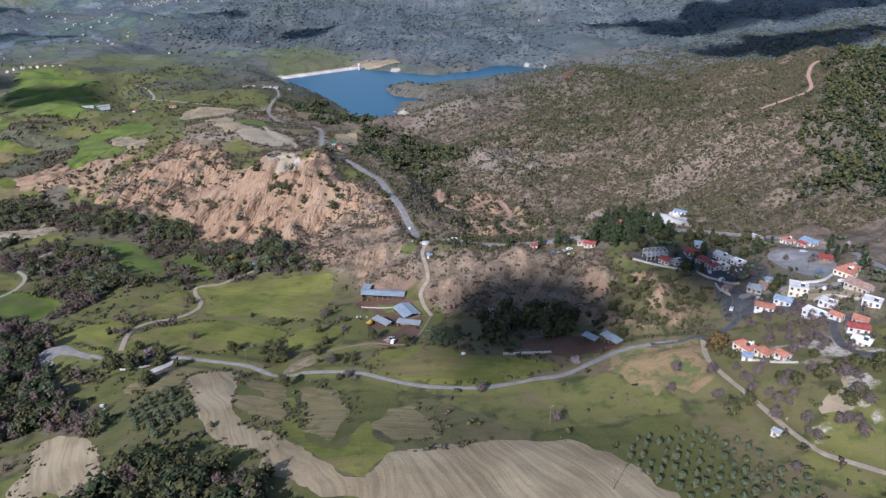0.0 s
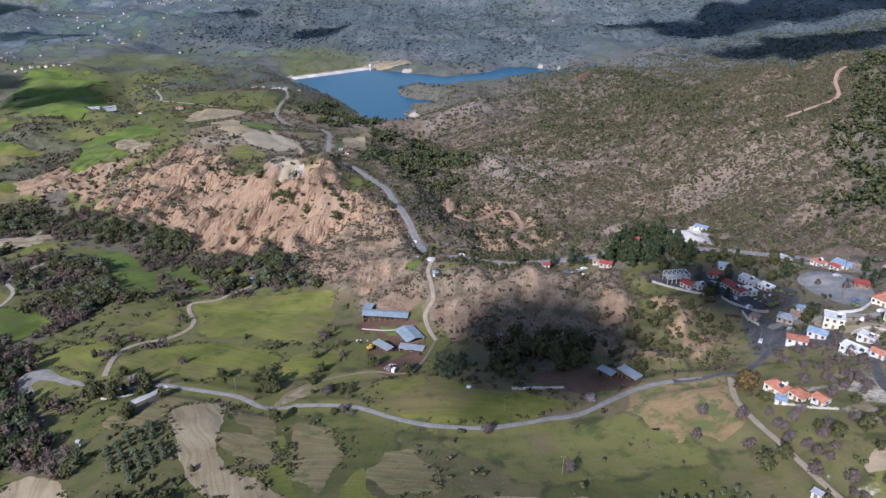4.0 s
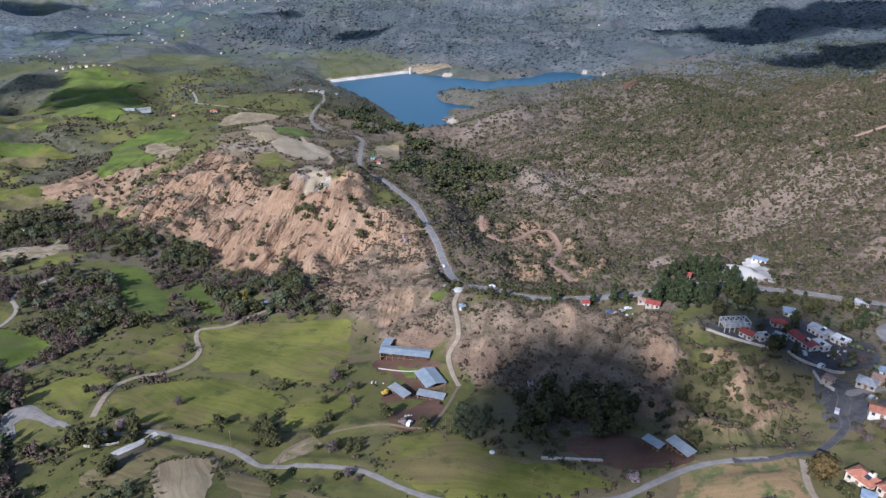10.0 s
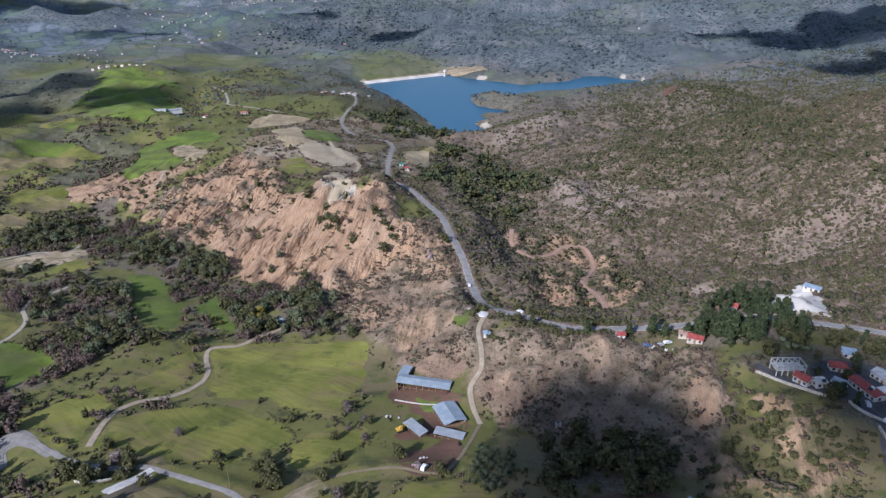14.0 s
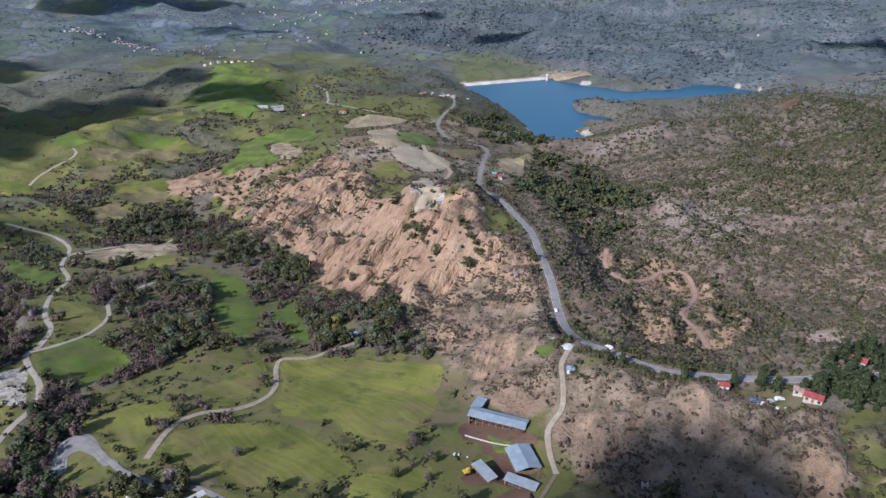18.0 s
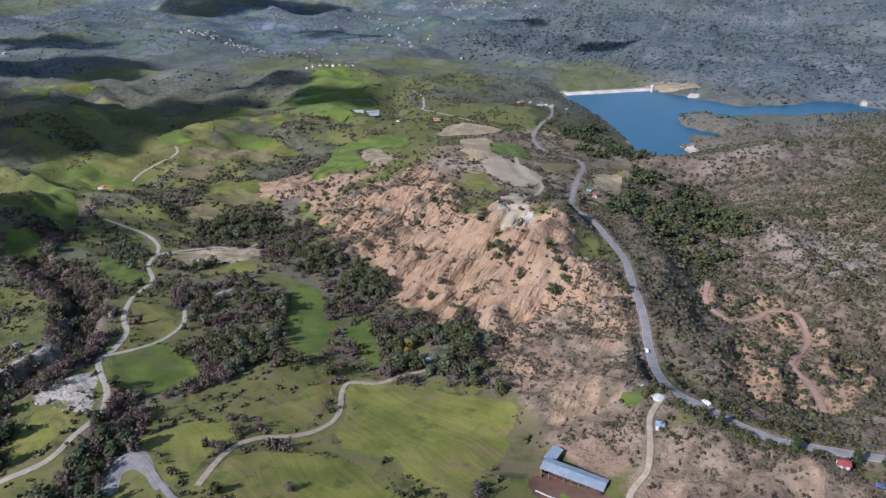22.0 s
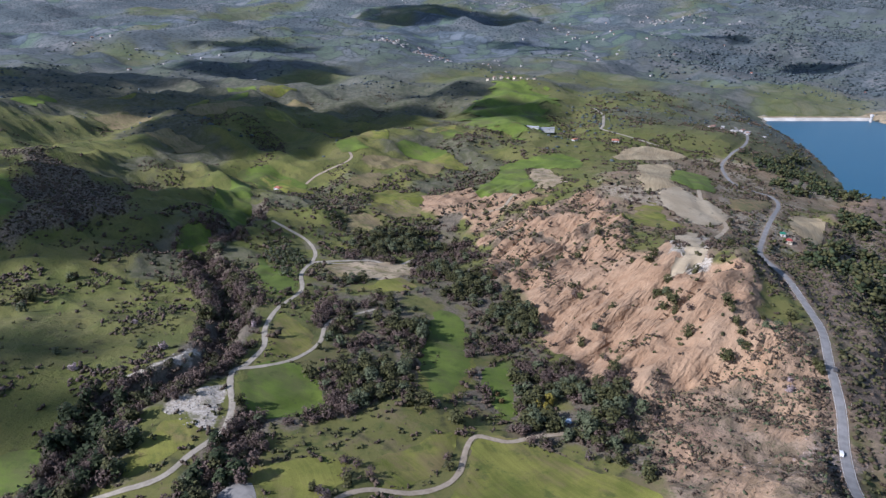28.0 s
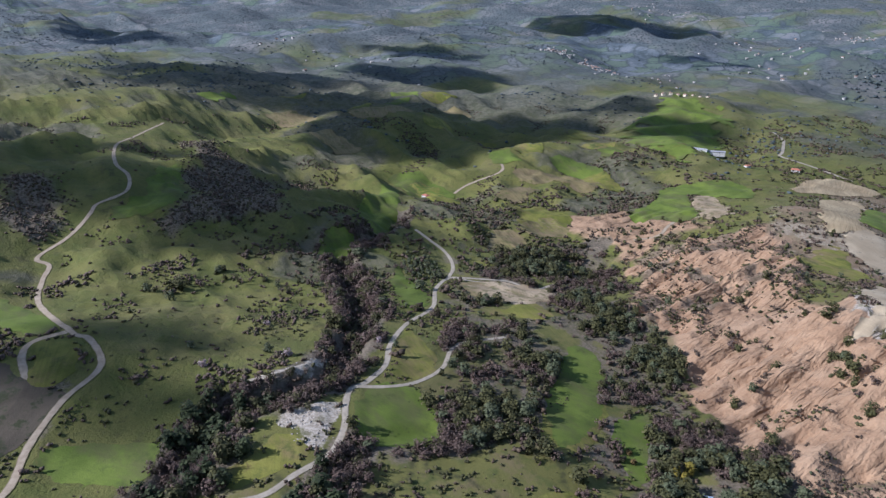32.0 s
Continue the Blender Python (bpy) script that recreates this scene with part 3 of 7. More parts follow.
# the bare paved roads, with half their width, their kind of surface and their label
ROADS = [("road", MAIN_ROAD, 2.5, ASPHALT, "worn grey asphalt country road along the ridge"),
         ("street", LANE_TOP, 1.6, STREET, "dark asphalt lane climbing into the village"),
         ("road", VALLEY_ROAD[4:], 1.5, CONCRETE_ROAD, "narrow pale grey lane winding between fields"),
         ("dirt_track", FIELD_TRACK, 1.6, DIRT, "pale dirt farm track between green fields"),
         ("dirt_track", BARN_LANE, 1.5, DIRT, "dirt lane leading down to the barns"),
         ("gravel_road", WHITE_ROAD, 1.8, WHITE_TRACK, "white gravel road beside the creek"),
         ("gravel_road", BRANCH_ROAD, 1.5, WHITE_TRACK, "white gravel branch road round a small field"),
         ("gravel_road", ORCHARD_ROAD, 1.5, WHITE_TRACK, "pale stony road by the orchard"),
         ("dirt_track", HILL_TRACK, 2.0, DIRT, "beige dirt track climbing the green hill"),
         ("dirt_track", HILL_BRANCH, 2.2, DIRT, "beige dirt track round a dark plot"),
         ("street", VILLAGE_STREET, 2.5, STREET, "dark asphalt village street"),
         ("street", UPPER_STREET, 2.1, CONCRETE_ROAD, "grey concrete village street"),
         ("dirt_track", HOUSE_TRACK, 1.5, DIRT, "beige dirt track below the village"),
         ("street", EAST_STREET, 2.2, STREET, "grey asphalt street at the village edge"),
         ("dirt_track", GULLY_TRACK, 2.0, RED_TRACK, "reddish bulldozed track in the gully"),
         ("dirt_track", SUMMIT_TRACK, 1.9, RED_TRACK, "orange bulldozed track over the hill's top"),
         ("dirt_track", TERRACE_TRACK, 1.7, WHITE_TRACK, "stony white track along a terrace"),
         ("dirt_track", VINE_TRACK, 2.0, DIRT, "pale track climbing between vineyards"),
         ("dirt_track", KNOLL_TRACK, 2.6, WHITE_TRACK, "white winding track below the knoll"),
         ("dirt_track", PLATEAU_TRACK, 2.4, DIRT, "pale dirt track over the plateau"),
         ("dirt_track", CLIFF_TRACK, 1.8, DIRT, "pale footpath at the cliff's end"),
         ("dirt_track", FARM_TRACK, 0.9, WORN_TRACK, "reddish farm track below the barns")]


def curve(points, step, closed=False):
    """A smooth line through points, with a vertex about every step metres."""
    p = [Vector(q) for q in points]
    n, out = len(p), []
    for i in range(n if closed else n - 1):
        a, b = p[i], p[(i + 1) % n]
        before = p[(i - 1) % n] if closed or i else a
        after = p[(i + 2) % n] if closed or i + 2 < n else b
        count = max(1, int((b - a).length / step))
        for k in range(count):
            u = k / count
            out.append(0.5 * (2 * a + (b - before) * u + (2 * before - 5 * a + 4 * b - after) * u * u + (3 * a - before - 3 * b + after) * u ** 3))
    return out if closed else out + [p[-1]]


def axis(lo, a, b, hi, step, growth):
    """Grid lines: even from a to b, ever wider out to lo and hi."""
    mid = list(np.arange(a, b + step, step))
    up, down, s = [mid[-1]], [mid[0]], step
    while up[-1] < hi:
        s *= growth
        up.append(up[-1] + s)
    s = step
    while down[-1] > lo:
        s *= growth
        down.append(down[-1] - s)
    return np.array(down[:0:-1] + mid + up[1:])


GX, GY = axis(-5600, -420, 290, 3600, 2.6, 1.028), axis(-250, 150, 760, 5300, 2.6, 1.026)
VX, VY = np.meshgrid(GX, GY, indexing="ij")


def weight(x, y, poly, soft=10, rough=8, seed=5):
    return smooth(-soft, soft, inside(x, y, poly) + rough * fbm(x, y, 30, seed, 3))


EAST = weight(VX, VY, EASTLAND, 25, 15)
RED = np.maximum(weight(VX, VY, BADLANDS, 12, 14), 0.75 * weight(VX, VY, GULLY_SOIL, 10, 12, 9) * smooth(-0.9, 0.0, fbm(VX, VY, 40, 12)))
RED = np.maximum(RED, 0.62 * weight(VX, VY, MAUVE_CLIFFS, 12, 12, 13))
RED = np.maximum(RED, 0.58 * weight(VX, VY, [(63, 302), (96, 299), (143, 324), (133, 358), (112, 386), (86, 393), (70, 341)], 8, 8, 52) * smooth(-0.35, 0.3, fbm(VX, VY, 17, 53, 3)))
SLOPE = np.maximum(weight(VX, VY, BROWN_SLOPE, 10, 10), weight(VX, VY, SPUR_BANK, 8, 6))
ROCK = np.zeros(VX.shape)
for k, p in enumerate(OUTCROPS):
    ROCK = np.maximum(ROCK, (0.46 if k == 1 else 0.62) * weight(VX, VY, p, 40 if k == 1 else 18, 38 if k == 1 else 24, 20 + k))
WOOD = np.zeros(VX.shape)
for k, p in enumerate(WOODS + NEAR_WOODS):
    gaps = smooth(-0.5, 0.3, fbm(VX, VY, 26, 97, 3)) if k in (0, 4, 6) else smooth(-1.0, -0.3, fbm(VX, VY, 26, 97, 3))
    WOOD = np.maximum(WOOD, weight(VX, VY, p, 10, 10, 30 + k) * gaps)
WOOD = np.maximum(WOOD, 1 - smooth(12, 25, near(VX, VY, CREEK) + 5 * fbm(VX, VY, 20, 8)))
WOOD = np.maximum(WOOD, 1 - smooth(6, 16, near(VX, VY, CREEK_EAST) + 5 * fbm(VX, VY, 20, 8)))
NORTH = smooth(1950, 2250, VY + 0.25 * VX + 150 * fbm(VX, VY, 400, 41)) * smooth(-900, -400, VX + 0.12 * VY + 120 * fbm(VX, VY, 300, 43))
SHORE = inside(VX, VY, LAKE_SHORE) + 6 * fbm(VX, VY, 60, 61, 3)
ROAD_D = np.full(VX.shape, 1e9)
for _, line, half, _, _ in ROADS:
    ROAD_D = np.minimum(ROAD_D, near(VX, VY, line) - half)


# rises and dips shaped so that the crest hides the road from the camera
VIEW_KNOLLS = [(-106, 653, 6, 18), (-130, 688, 6, 18), (-88, 631, -10, 20), (-103, 654, -9, 18)]


def relief(x, y):
    """The folds of the land: gullies, ribs, knolls and creek beds."""
    z = np.zeros(np.shape(x))
    far = smooth(900, 2600, np.hypot(x + 100, y - 400))
    z = z + far * (40 * fbm(x, y, 620, 3, 5) + 20 * fbm(x, y, 260, 4, 4, True))
    hill = np.maximum(EAST, NORTH) * smooth(2, 40, ROAD_D)
    z = z + hill * (1 - far) * (8.5 * fbm(x, y, 100, 7, 4, True) + 1.6 * fbm(x, y, 22, 9, 3, True))
    bend = 9 * fbm(x, y, 45, 17, 2)
    flute2 = np.abs(wave(0.8 * x - 0.6 * y + bend * 0.6, (0.6 * x + 0.8 * y) * 0.25, 15, 25))
    z = z + SLOPE * smooth(0, 10, ROAD_D) * (9.5 * (flute2 - 0.4) + 1.8 * fbm(x, y, 14, 26, 3, True))
    z = z + ROCK * smooth(0, 10, ROAD_D) * (2.6 * fbm(x, y, 16, 27, 4, True))
    west = smooth(-430, -620, x) * (1 - far) * (1 - EAST)
    z = z + west * smooth(0, 45, ROAD_D) * (11 * fbm(x, y, 190, 28, 4) + 11 * (fbm(x, y, 120, 29, 4, True) - 0.3))
    z = z + smooth(-340, -430, x) * (1 - far) * (1 - EAST) * smooth(0, 25, ROAD_D) * (1.7 * (fbm(x, y, 30, 36, 3, True) - 0.3))
    z = z - 8 * (1 - smooth(3, 14, near(x, y, CREEK))) - 2.5 * (1 - smooth(2, 10, near(x, y, CREEK_EAST)))
    z = z + 0.25 * fbm(x, y, 9, 35, 2) * smooth(0, 8, ROAD_D)
    z = z + 5.5 * np.exp(-(((x - 156) / 17) ** 2 + ((y - 464) / 9) ** 2)) + 6.0 * np.exp(-((x - 113) ** 2 + (y - 517) ** 2) / 120.0)
    for bx, by, h, r in VIEW_KNOLLS:
        z = z + h * np.exp(-((x - bx) ** 2 + (y - by) ** 2) / r ** 2)
    return z


def ground_z(x, y, grid=None):
    """Height of the ground at x, y."""
    grid = VZ if grid is None else grid
    x, y = np.asarray(x, float), np.asarray(y, float)
    i, j = np.clip(np.searchsorted(GX, x) - 1, 0, len(GX) - 2), np.clip(np.searchsorted(GY, y) - 1, 0, len(GY) - 2)
    u, v = (x - GX[i]) / (GX[i + 1] - GX[i]), (y - GY[j]) / (GY[j + 1] - GY[j])
    return (grid[i, j] * (1 - u) + grid[i + 1, j] * u) * (1 - v) + (grid[i, j + 1] * (1 - u) + grid[i + 1, j + 1] * u) * v


def ribs(x, y):
    """Rain-cut ribs and gullies that run down the bare red faces, from the crest to the foot."""
    across, along = 0.995 * x - 0.10 * y, 0.10 * x + 0.995 * y
    bend = 7 * fbm(x, y, 75, 17, 2) + 2.0 * fbm(x, y, 22, 24, 2)
    spine = 1 - np.abs(wave(across + 1.4 * bend, along * 0.14, 30, 15)) ** 0.85
    rib = np.minimum(1.7 * np.abs(wave(across + bend, along * 0.15, 15, 16)), 1) ** 0.7
    rill = np.abs(wave(across + 0.8 * bend, along * 0.22, 6.0, 23)) ** 0.9
    return 15.0 * (spine - 0.62) + 9.0 * (rib - 0.55) * (0.75 + 0.45 * wave(x, y, 50, 14)) + 4.0 * (rill - 0.35) + 1.2 * fbm(x, y, 60, 18, 3)


VZ = relief(VX, VY)
VZ = VZ + lie(VX, VY, ground_z(LANDFORMS[:, 0], LANDFORMS[:, 1])) + RED * smooth(0, 14, ROAD_D) * ribs(VX, VY)
# the lake's basin and its banks
VZ = np.where(SHORE > 0, np.minimum(VZ, LAKE_Z - 0.25 * SHORE - 0.4), np.clip(VZ, LAKE_Z + 0.6 + 0.16 * np.minimum(-SHORE, 60), LAKE_Z + 1.5 + 0.42 * np.abs(SHORE)))

# every road lies on a bench of its own, cut and filled
for _, line, half, _, _ in ROADS:
    pts = np.array([(p.x, p.y) for p in curve([(x, y, 0) for x, y in line], 6)])
    zs = ground_z(pts[:, 0], pts[:, 1])
    zs = np.convolve(np.pad(zs, 3, mode="edge"), np.ones(7) / 7, "valid")
    lo, hi = pts.min(0) - 30, pts.max(0) + 30
    a, b = np.searchsorted(GX, (lo[0], hi[0]))
    c, d = np.searchsorted(GY, (lo[1], hi[1]))
    X, Y = VX[a:b, c:d], VY[a:b, c:d]
    best, height = np.full(X.shape, 1e9), np.zeros(X.shape)
    for (ax, ay), (bx, by), za, zb in zip(pts[:-1], pts[1:], zs[:-1], zs[1:]):
        dx, dy = bx - ax, by - ay
        u = np.clip(((X - ax) * dx + (Y - ay) * dy) / (dx * dx + dy * dy + 1e-9), 0, 1)
        dist = np.hypot(X - ax - u * dx, Y - ay - u * dy)
        closer = dist < best
        best, height = np.where(closer, dist, best), np.where(closer, za + u * (zb - za), height)
    w = 1 - smooth(half + 2.5, half + 9, best)
    VZ[a:b, c:d] = VZ[a:b, c:d] * (1 - w) + height * w


def raw_mesh(name, verts, faces, mats=(), smooth_shade=False):
    """A mesh from arrays; all faces have the same number of corners."""
    verts, faces = np.asarray(verts, np.float32), np.asarray(faces, np.int32)
    me = bpy.data.meshes.new(name)
    me.vertices.add(len(verts))
    me.vertices.foreach_set("co", verts.ravel())
    me.loops.add(faces.size)
    me.loops.foreach_set("vertex_index", faces.ravel())
    me.polygons.add(len(faces))
    me.polygons.foreach_set("loop_start", np.arange(0, faces.size, faces.shape[1], dtype=np.int32))
    if smooth_shade:
        me.polygons.foreach_set("use_smooth", np.ones(len(faces), bool))
    for m in mats:
        me.materials.append(m)
    me.update(calc_edges=True)
    return me


def add_colour(me, name, r, g, b):
    at = me.color_attributes.new(name, "FLOAT_COLOR", "POINT")
    at.data.foreach_set("color", np.stack([r, g, b, np.ones_like(r)], -1).astype(np.float32).ravel())


NI, NJ = VX.shape
idx = np.arange(NI * NJ).reshape(NI, NJ)
quads = np.stack([idx[:-1, :-1], idx[1:, :-1], idx[1:, 1:], idx[:-1, 1:]], -1).reshape(-1, 4)
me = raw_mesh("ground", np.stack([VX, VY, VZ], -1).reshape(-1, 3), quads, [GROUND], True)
GRASS = (1 - EAST) * (1 - NORTH) * (1 - SLOPE) * (1 - 0.9 * RED)
GRASS = GRASS * (1 - 0.62 * weight(VX, VY, [(-329, 798), (-159, 686), (-100, 748), (-150, 1000), (-126, 1215), (-305, 1246), (-399, 1146)], 20, 25, 56))
GRASS = np.maximum(GRASS, 0.9 * weight(VX, VY, [(61, 303), (120, 290), (141, 303), (142, 355), (112, 376), (93, 348)], 8, 8, 51))
MARLW = np.zeros(VX.shape)
for k, p in enumerate(MARL_PATCHES):
    MARLW = np.maximum(MARLW, weight(VX, VY, p, 5, 5, 60 + k))
MARLW = np.maximum(MARLW, 0.8 * (1 - smooth(2, 9, np.abs(SHORE + 4))) * smooth(-0.3, 0.3, fbm(VX, VY, 90, 66)))
MARLW = np.maximum(MARLW, 0.62 * weight(VX, VY, [(130, 195), (160, 180), (185, 230), (178, 290), (157, 296), (146, 243)], 10, 24, 67) * smooth(-0.15, 0.3, fbm(VX, VY, 15, 68, 4)))
# worn pale plateau behind the cliff's top, patched with grass
PLATEAU = weight(VX, VY, [(-327, 823), (-211, 777), (-159, 686), (-119, 740), (-150, 1000), (-126, 1215), (-305, 1246), (-399, 1146)], 16, 22, 76)
MARLW = np.maximum(MARLW, 0.44 * PLATEAU * (1 - RED) * smooth(-0.5, 0.4, fbm(VX, VY, 34, 77, 4)))
MARLW = np.maximum(MARLW, 0.95 * weight(VX, VY, [(-191, 707), (-182, 767), (-145, 681), (-150, 668), (-178, 699)], 6, 10, 78))
MARLW = np.maximum(MARLW, 0.75 * (1 - smooth(1.5, 6, near(VX, VY, CREEK_BANK) + 2.5 * fbm(VX, VY, 9, 69, 3))))
DARK = np.zeros(VX.shape)
for k, p in enumerate(DARK_SLOPES):
    DARK = np.maximum(DARK, weight(VX, VY, p, 14, 14, 70 + k))
VILLAGE = weight(VX, VY, [(112, 386), (153, 336), (152, 309), (172, 265), (250, 270), (263, 404), (226, 427), (162, 424), (125, 401)], 10, 8, 75)
BARE = np.maximum(RED, np.maximum(0.5 * weight(VX, VY, BROWN_SLOPE, 10, 10) * smooth(-0.9, 0.1, fbm(VX, VY, 28, 54, 3)), 0.42 * weight(VX, VY, SPUR_BANK, 8, 6) * smooth(-0.6, 0.4, fbm(VX, VY, 24, 55, 3))))
# scrub creeps over the western ribs of the red cliff
SCRUBBY = weight(VX, VY, [(-399, 739), (-350, 869), (-287, 820), (-219, 721), (-223, 681), (-264, 614), (-316, 603)], 25, 30, 79)
BARE = BARE * (1 - 0.8 * SCRUBBY * smooth(-0.1, 0.45, fbm(VX, VY, 22, 80, 4)))
add_colour(me, "zones", np.clip(BARE, 0, 1).ravel(), np.clip(GRASS, 0, 1).ravel(), np.clip(ROCK, 0, 1).ravel())
PINE_SIDE = weight(VX, VY, PINE_FLANK, 14, 12, 46)
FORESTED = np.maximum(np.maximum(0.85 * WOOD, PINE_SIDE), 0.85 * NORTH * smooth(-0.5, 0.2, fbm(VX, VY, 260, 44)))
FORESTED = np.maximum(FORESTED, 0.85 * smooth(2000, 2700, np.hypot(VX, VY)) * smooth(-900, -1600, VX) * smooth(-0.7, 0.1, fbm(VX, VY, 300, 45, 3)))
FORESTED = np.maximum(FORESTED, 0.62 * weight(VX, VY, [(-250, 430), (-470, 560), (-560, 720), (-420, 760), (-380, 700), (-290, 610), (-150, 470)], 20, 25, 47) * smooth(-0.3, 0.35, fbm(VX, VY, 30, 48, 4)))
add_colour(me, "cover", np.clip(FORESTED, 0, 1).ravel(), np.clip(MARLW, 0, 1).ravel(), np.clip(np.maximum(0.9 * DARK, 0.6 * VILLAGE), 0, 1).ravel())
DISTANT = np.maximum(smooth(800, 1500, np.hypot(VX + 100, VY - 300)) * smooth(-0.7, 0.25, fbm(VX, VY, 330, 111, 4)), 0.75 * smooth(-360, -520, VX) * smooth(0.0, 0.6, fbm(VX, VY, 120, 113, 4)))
# how much painted haze the ground takes, growing with distance
HAZE_FAR = np.maximum(smooth(1300, 2700, np.hypot(VX, VY)), np.maximum(EAST, NORTH) * smooth(950, 2300, np.hypot(VX, VY)))
add_colour(me, "distance", DISTANT.ravel(), (EAST * (1 - 0.7 * ROCK) * (1 - RED)).ravel(), HAZE_FAR.ravel())
tagged(new("ground", me), "rolling valley land with red badlands, meadows and scrubby hills", "terrain", kind="structure")


# ---- the lake ----
def lake_material():
    n = Nodes("lake_water")
    n.bsdf.inputs["Specular IOR Level"].default_value = 0.3
    n.bump(n.math("ADD", n.noise(6, 4, 0.6, None, (1, 0.5, 1)), n.noise(1.4, 2)), 0.25, 0.35)
    col = n.mix(n.noise(240, 3), (0.005, 0.066, 0.120), (0.008, 0.086, 0.148))
    return n.done(col, 0.28)


LAKE = lake_material()
rim = [(p.x, p.y) for p in curve([(x, y, 0) for x, y in LAKE_SHORE], 25, True)]
bm = bmesh.new()
lx, ly = np.meshgrid(np.arange(-470, 521, 30.0), np.arange(1330, 2191, 30.0), indexing="ij")
vs = [[bm.verts.new((x, y, LAKE_Z)) for x, y in zip(ra, rb)] for ra, rb in zip(lx, ly)]
deep = inside(lx, ly, LAKE_SHORE) > -45
for i in range(lx.shape[0] - 1):
    for j in range(lx.shape[1] - 1):
        if deep[i:i + 2, j:j + 2].any():
            bm.faces.new((vs[i][j], vs[i + 1][j], vs[i + 1][j + 1], vs[i][j + 1]))
bmesh.ops.delete(bm, geom=[v for v in bm.verts if not v.link_faces], context="VERTS")
me = bpy.data.meshes.new("water")
bm.to_mesh(me)
bm.free()
me.materials.append(LAKE)
tagged(new("water", me), "deep blue reservoir lake with a wooded spit", "lake", kind="structure")


# ---- roads laid on their benches ----
def ribbon(name, line, half, mat, label, lift=0.16):
    pts = curve([(x, y, 0) for x, y in line], 3.0)
    verts, faces, across = [], [], []
    for k, p in enumerate(pts):
        d = (pts[min(k + 1, len(pts) - 1)] - pts[max(k - 1, 0)]).normalized()
        side = Vector((-d.y, d.x, 0))
        w = half * (1 + 0.06 * math.sin(k * 0.7) + 0.05 * math.sin(k * 1.9))
        for a in (-1, -0.5, 0, 0.5, 1):
            q = p + side * a * w
            verts.append((q.x, q.y, lift + 0.07 * (1 - a * a)))
            across.append(a)
    v = np.array(verts)
    v[:, 2] += ground_z(v[:, 0], v[:, 1])
    for k in range(len(pts) - 1):
        for a in range(4):
            faces.append((5 * k + a, 5 * k + 5 + a, 5 * k + 6 + a, 5 * k + 1 + a))
    me = raw_mesh(name, v, np.array(faces)[:, ::-1], [mat], True)
    at = me.attributes.new("across", "FLOAT", "POINT")
    at.data.foreach_set("value", np.array(across, np.float32))
    return tagged(new(name, me), label, "road", kind="structure")


for name, line, half, mat, label in ROADS:
    ribbon(name, line, half, mat, label, 0.3 if line is HILL_TRACK else 0.16)


# ---- fields: sheets of crop or tilled earth on the ground ----
FIELD_LINES = []


def field(poly, mat, label, lift=0.12, cell=2.2, name="field", rough=3.2):
    outline = [(p.x, p.y) for p in curve([(x, y, 0) for x, y in poly], 6, True)]
    FIELD_LINES.append(outline)
    lo, hi = np.min(outline, 0) - 2 * cell, np.max(outline, 0) + 2 * cell
    x, y = np.meshgrid(np.arange(lo[0], hi[0], cell), np.arange(lo[1], hi[1], cell), indexing="ij")

    def depth(x, y):
        return inside(x, y, outline) + rough * (fbm(x, y, 16, 81, 2) + 0.45 * fbm(x, y, 6, 82, 2))

    d = depth(x, y)
    out = d < 0
    for _ in range(3):
        e = depth(x, y)
        gx, gy = (depth(x + 0.2, y) - e) / 0.2, (depth(x, y + 0.2) - e) / 0.2
        norm = np.maximum(gx * gx + gy * gy, 0.3)
        x, y = np.where(out, x - e * gx / norm, x), np.where(out, y - e * gy / norm, y)
    use = d > -1.3 * cell
    cells = use[:-1, :-1] & use[1:, :-1] & use[1:, 1:] & use[:-1, 1:] & ~(out[:-1, :-1] & out[1:, :-1] & out[1:, 1:] & out[:-1, 1:])
    ids = np.arange(x.size).reshape(x.shape)
    f = np.stack([ids[:-1, :-1], ids[1:, :-1], ids[1:, 1:], ids[:-1, 1:]], -1)[cells]
    used = np.unique(f)
    back = np.zeros(x.size, int)
    back[used] = np.arange(len(used))
    vx, vy = x.ravel()[used], y.ravel()[used]
    edge = np.clip(d.ravel()[used] / 3, 0, 1)
    v = np.stack([vx, vy, ground_z(vx, vy) + lift * (0.55 + 0.45 * edge)], -1)
    return tagged(new(name, raw_mesh(name, v, back[f], [mat], True)), label, "field", kind="structure")


field([(-168, 429), (-146, 446), (-92, 447), (-78, 437), (-71, 404), (-73, 381), (-72, 359), (-90, 360), (-111, 370), (-133, 375), (-148, 378), (-155, 399)], MEADOW, "green spring meadow by the farm track")
field([(-171, 324), (-176, 348), (-157, 360), (-131, 366), (-111, 360), (-88, 343), (-90, 333), (-108, 321), (-123, 313), (-147, 316)], MEADOW, "green spring meadow above the lane")
field([(-218, 333), (-220, 349), (-204, 366), (-186, 358), (-183, 333), (-186, 320), (-201, 330)], MEADOW, "yellowish green meadow at the lane's bend")
field([(-181, 369), (-188, 393), (-185, 418), (-176, 426), (-165, 396), (-165, 375)], MEADOW, "small green meadow beside the track")
field([(-88, 321), (-84, 339), (-71, 355), (-59, 351), (-57, 336), (-71, 323), (-80, 314)], MEADOW, "small green paddock below the barns")
field([(-38, 299), (-26, 319), (-7, 311), (4, 302), (26, 286), (47, 281), (56, 271), (40, 267), (19, 263), (-6, 268), (-23, 276), (-36, 290)], MEADOW, "mown green field beside the lane")
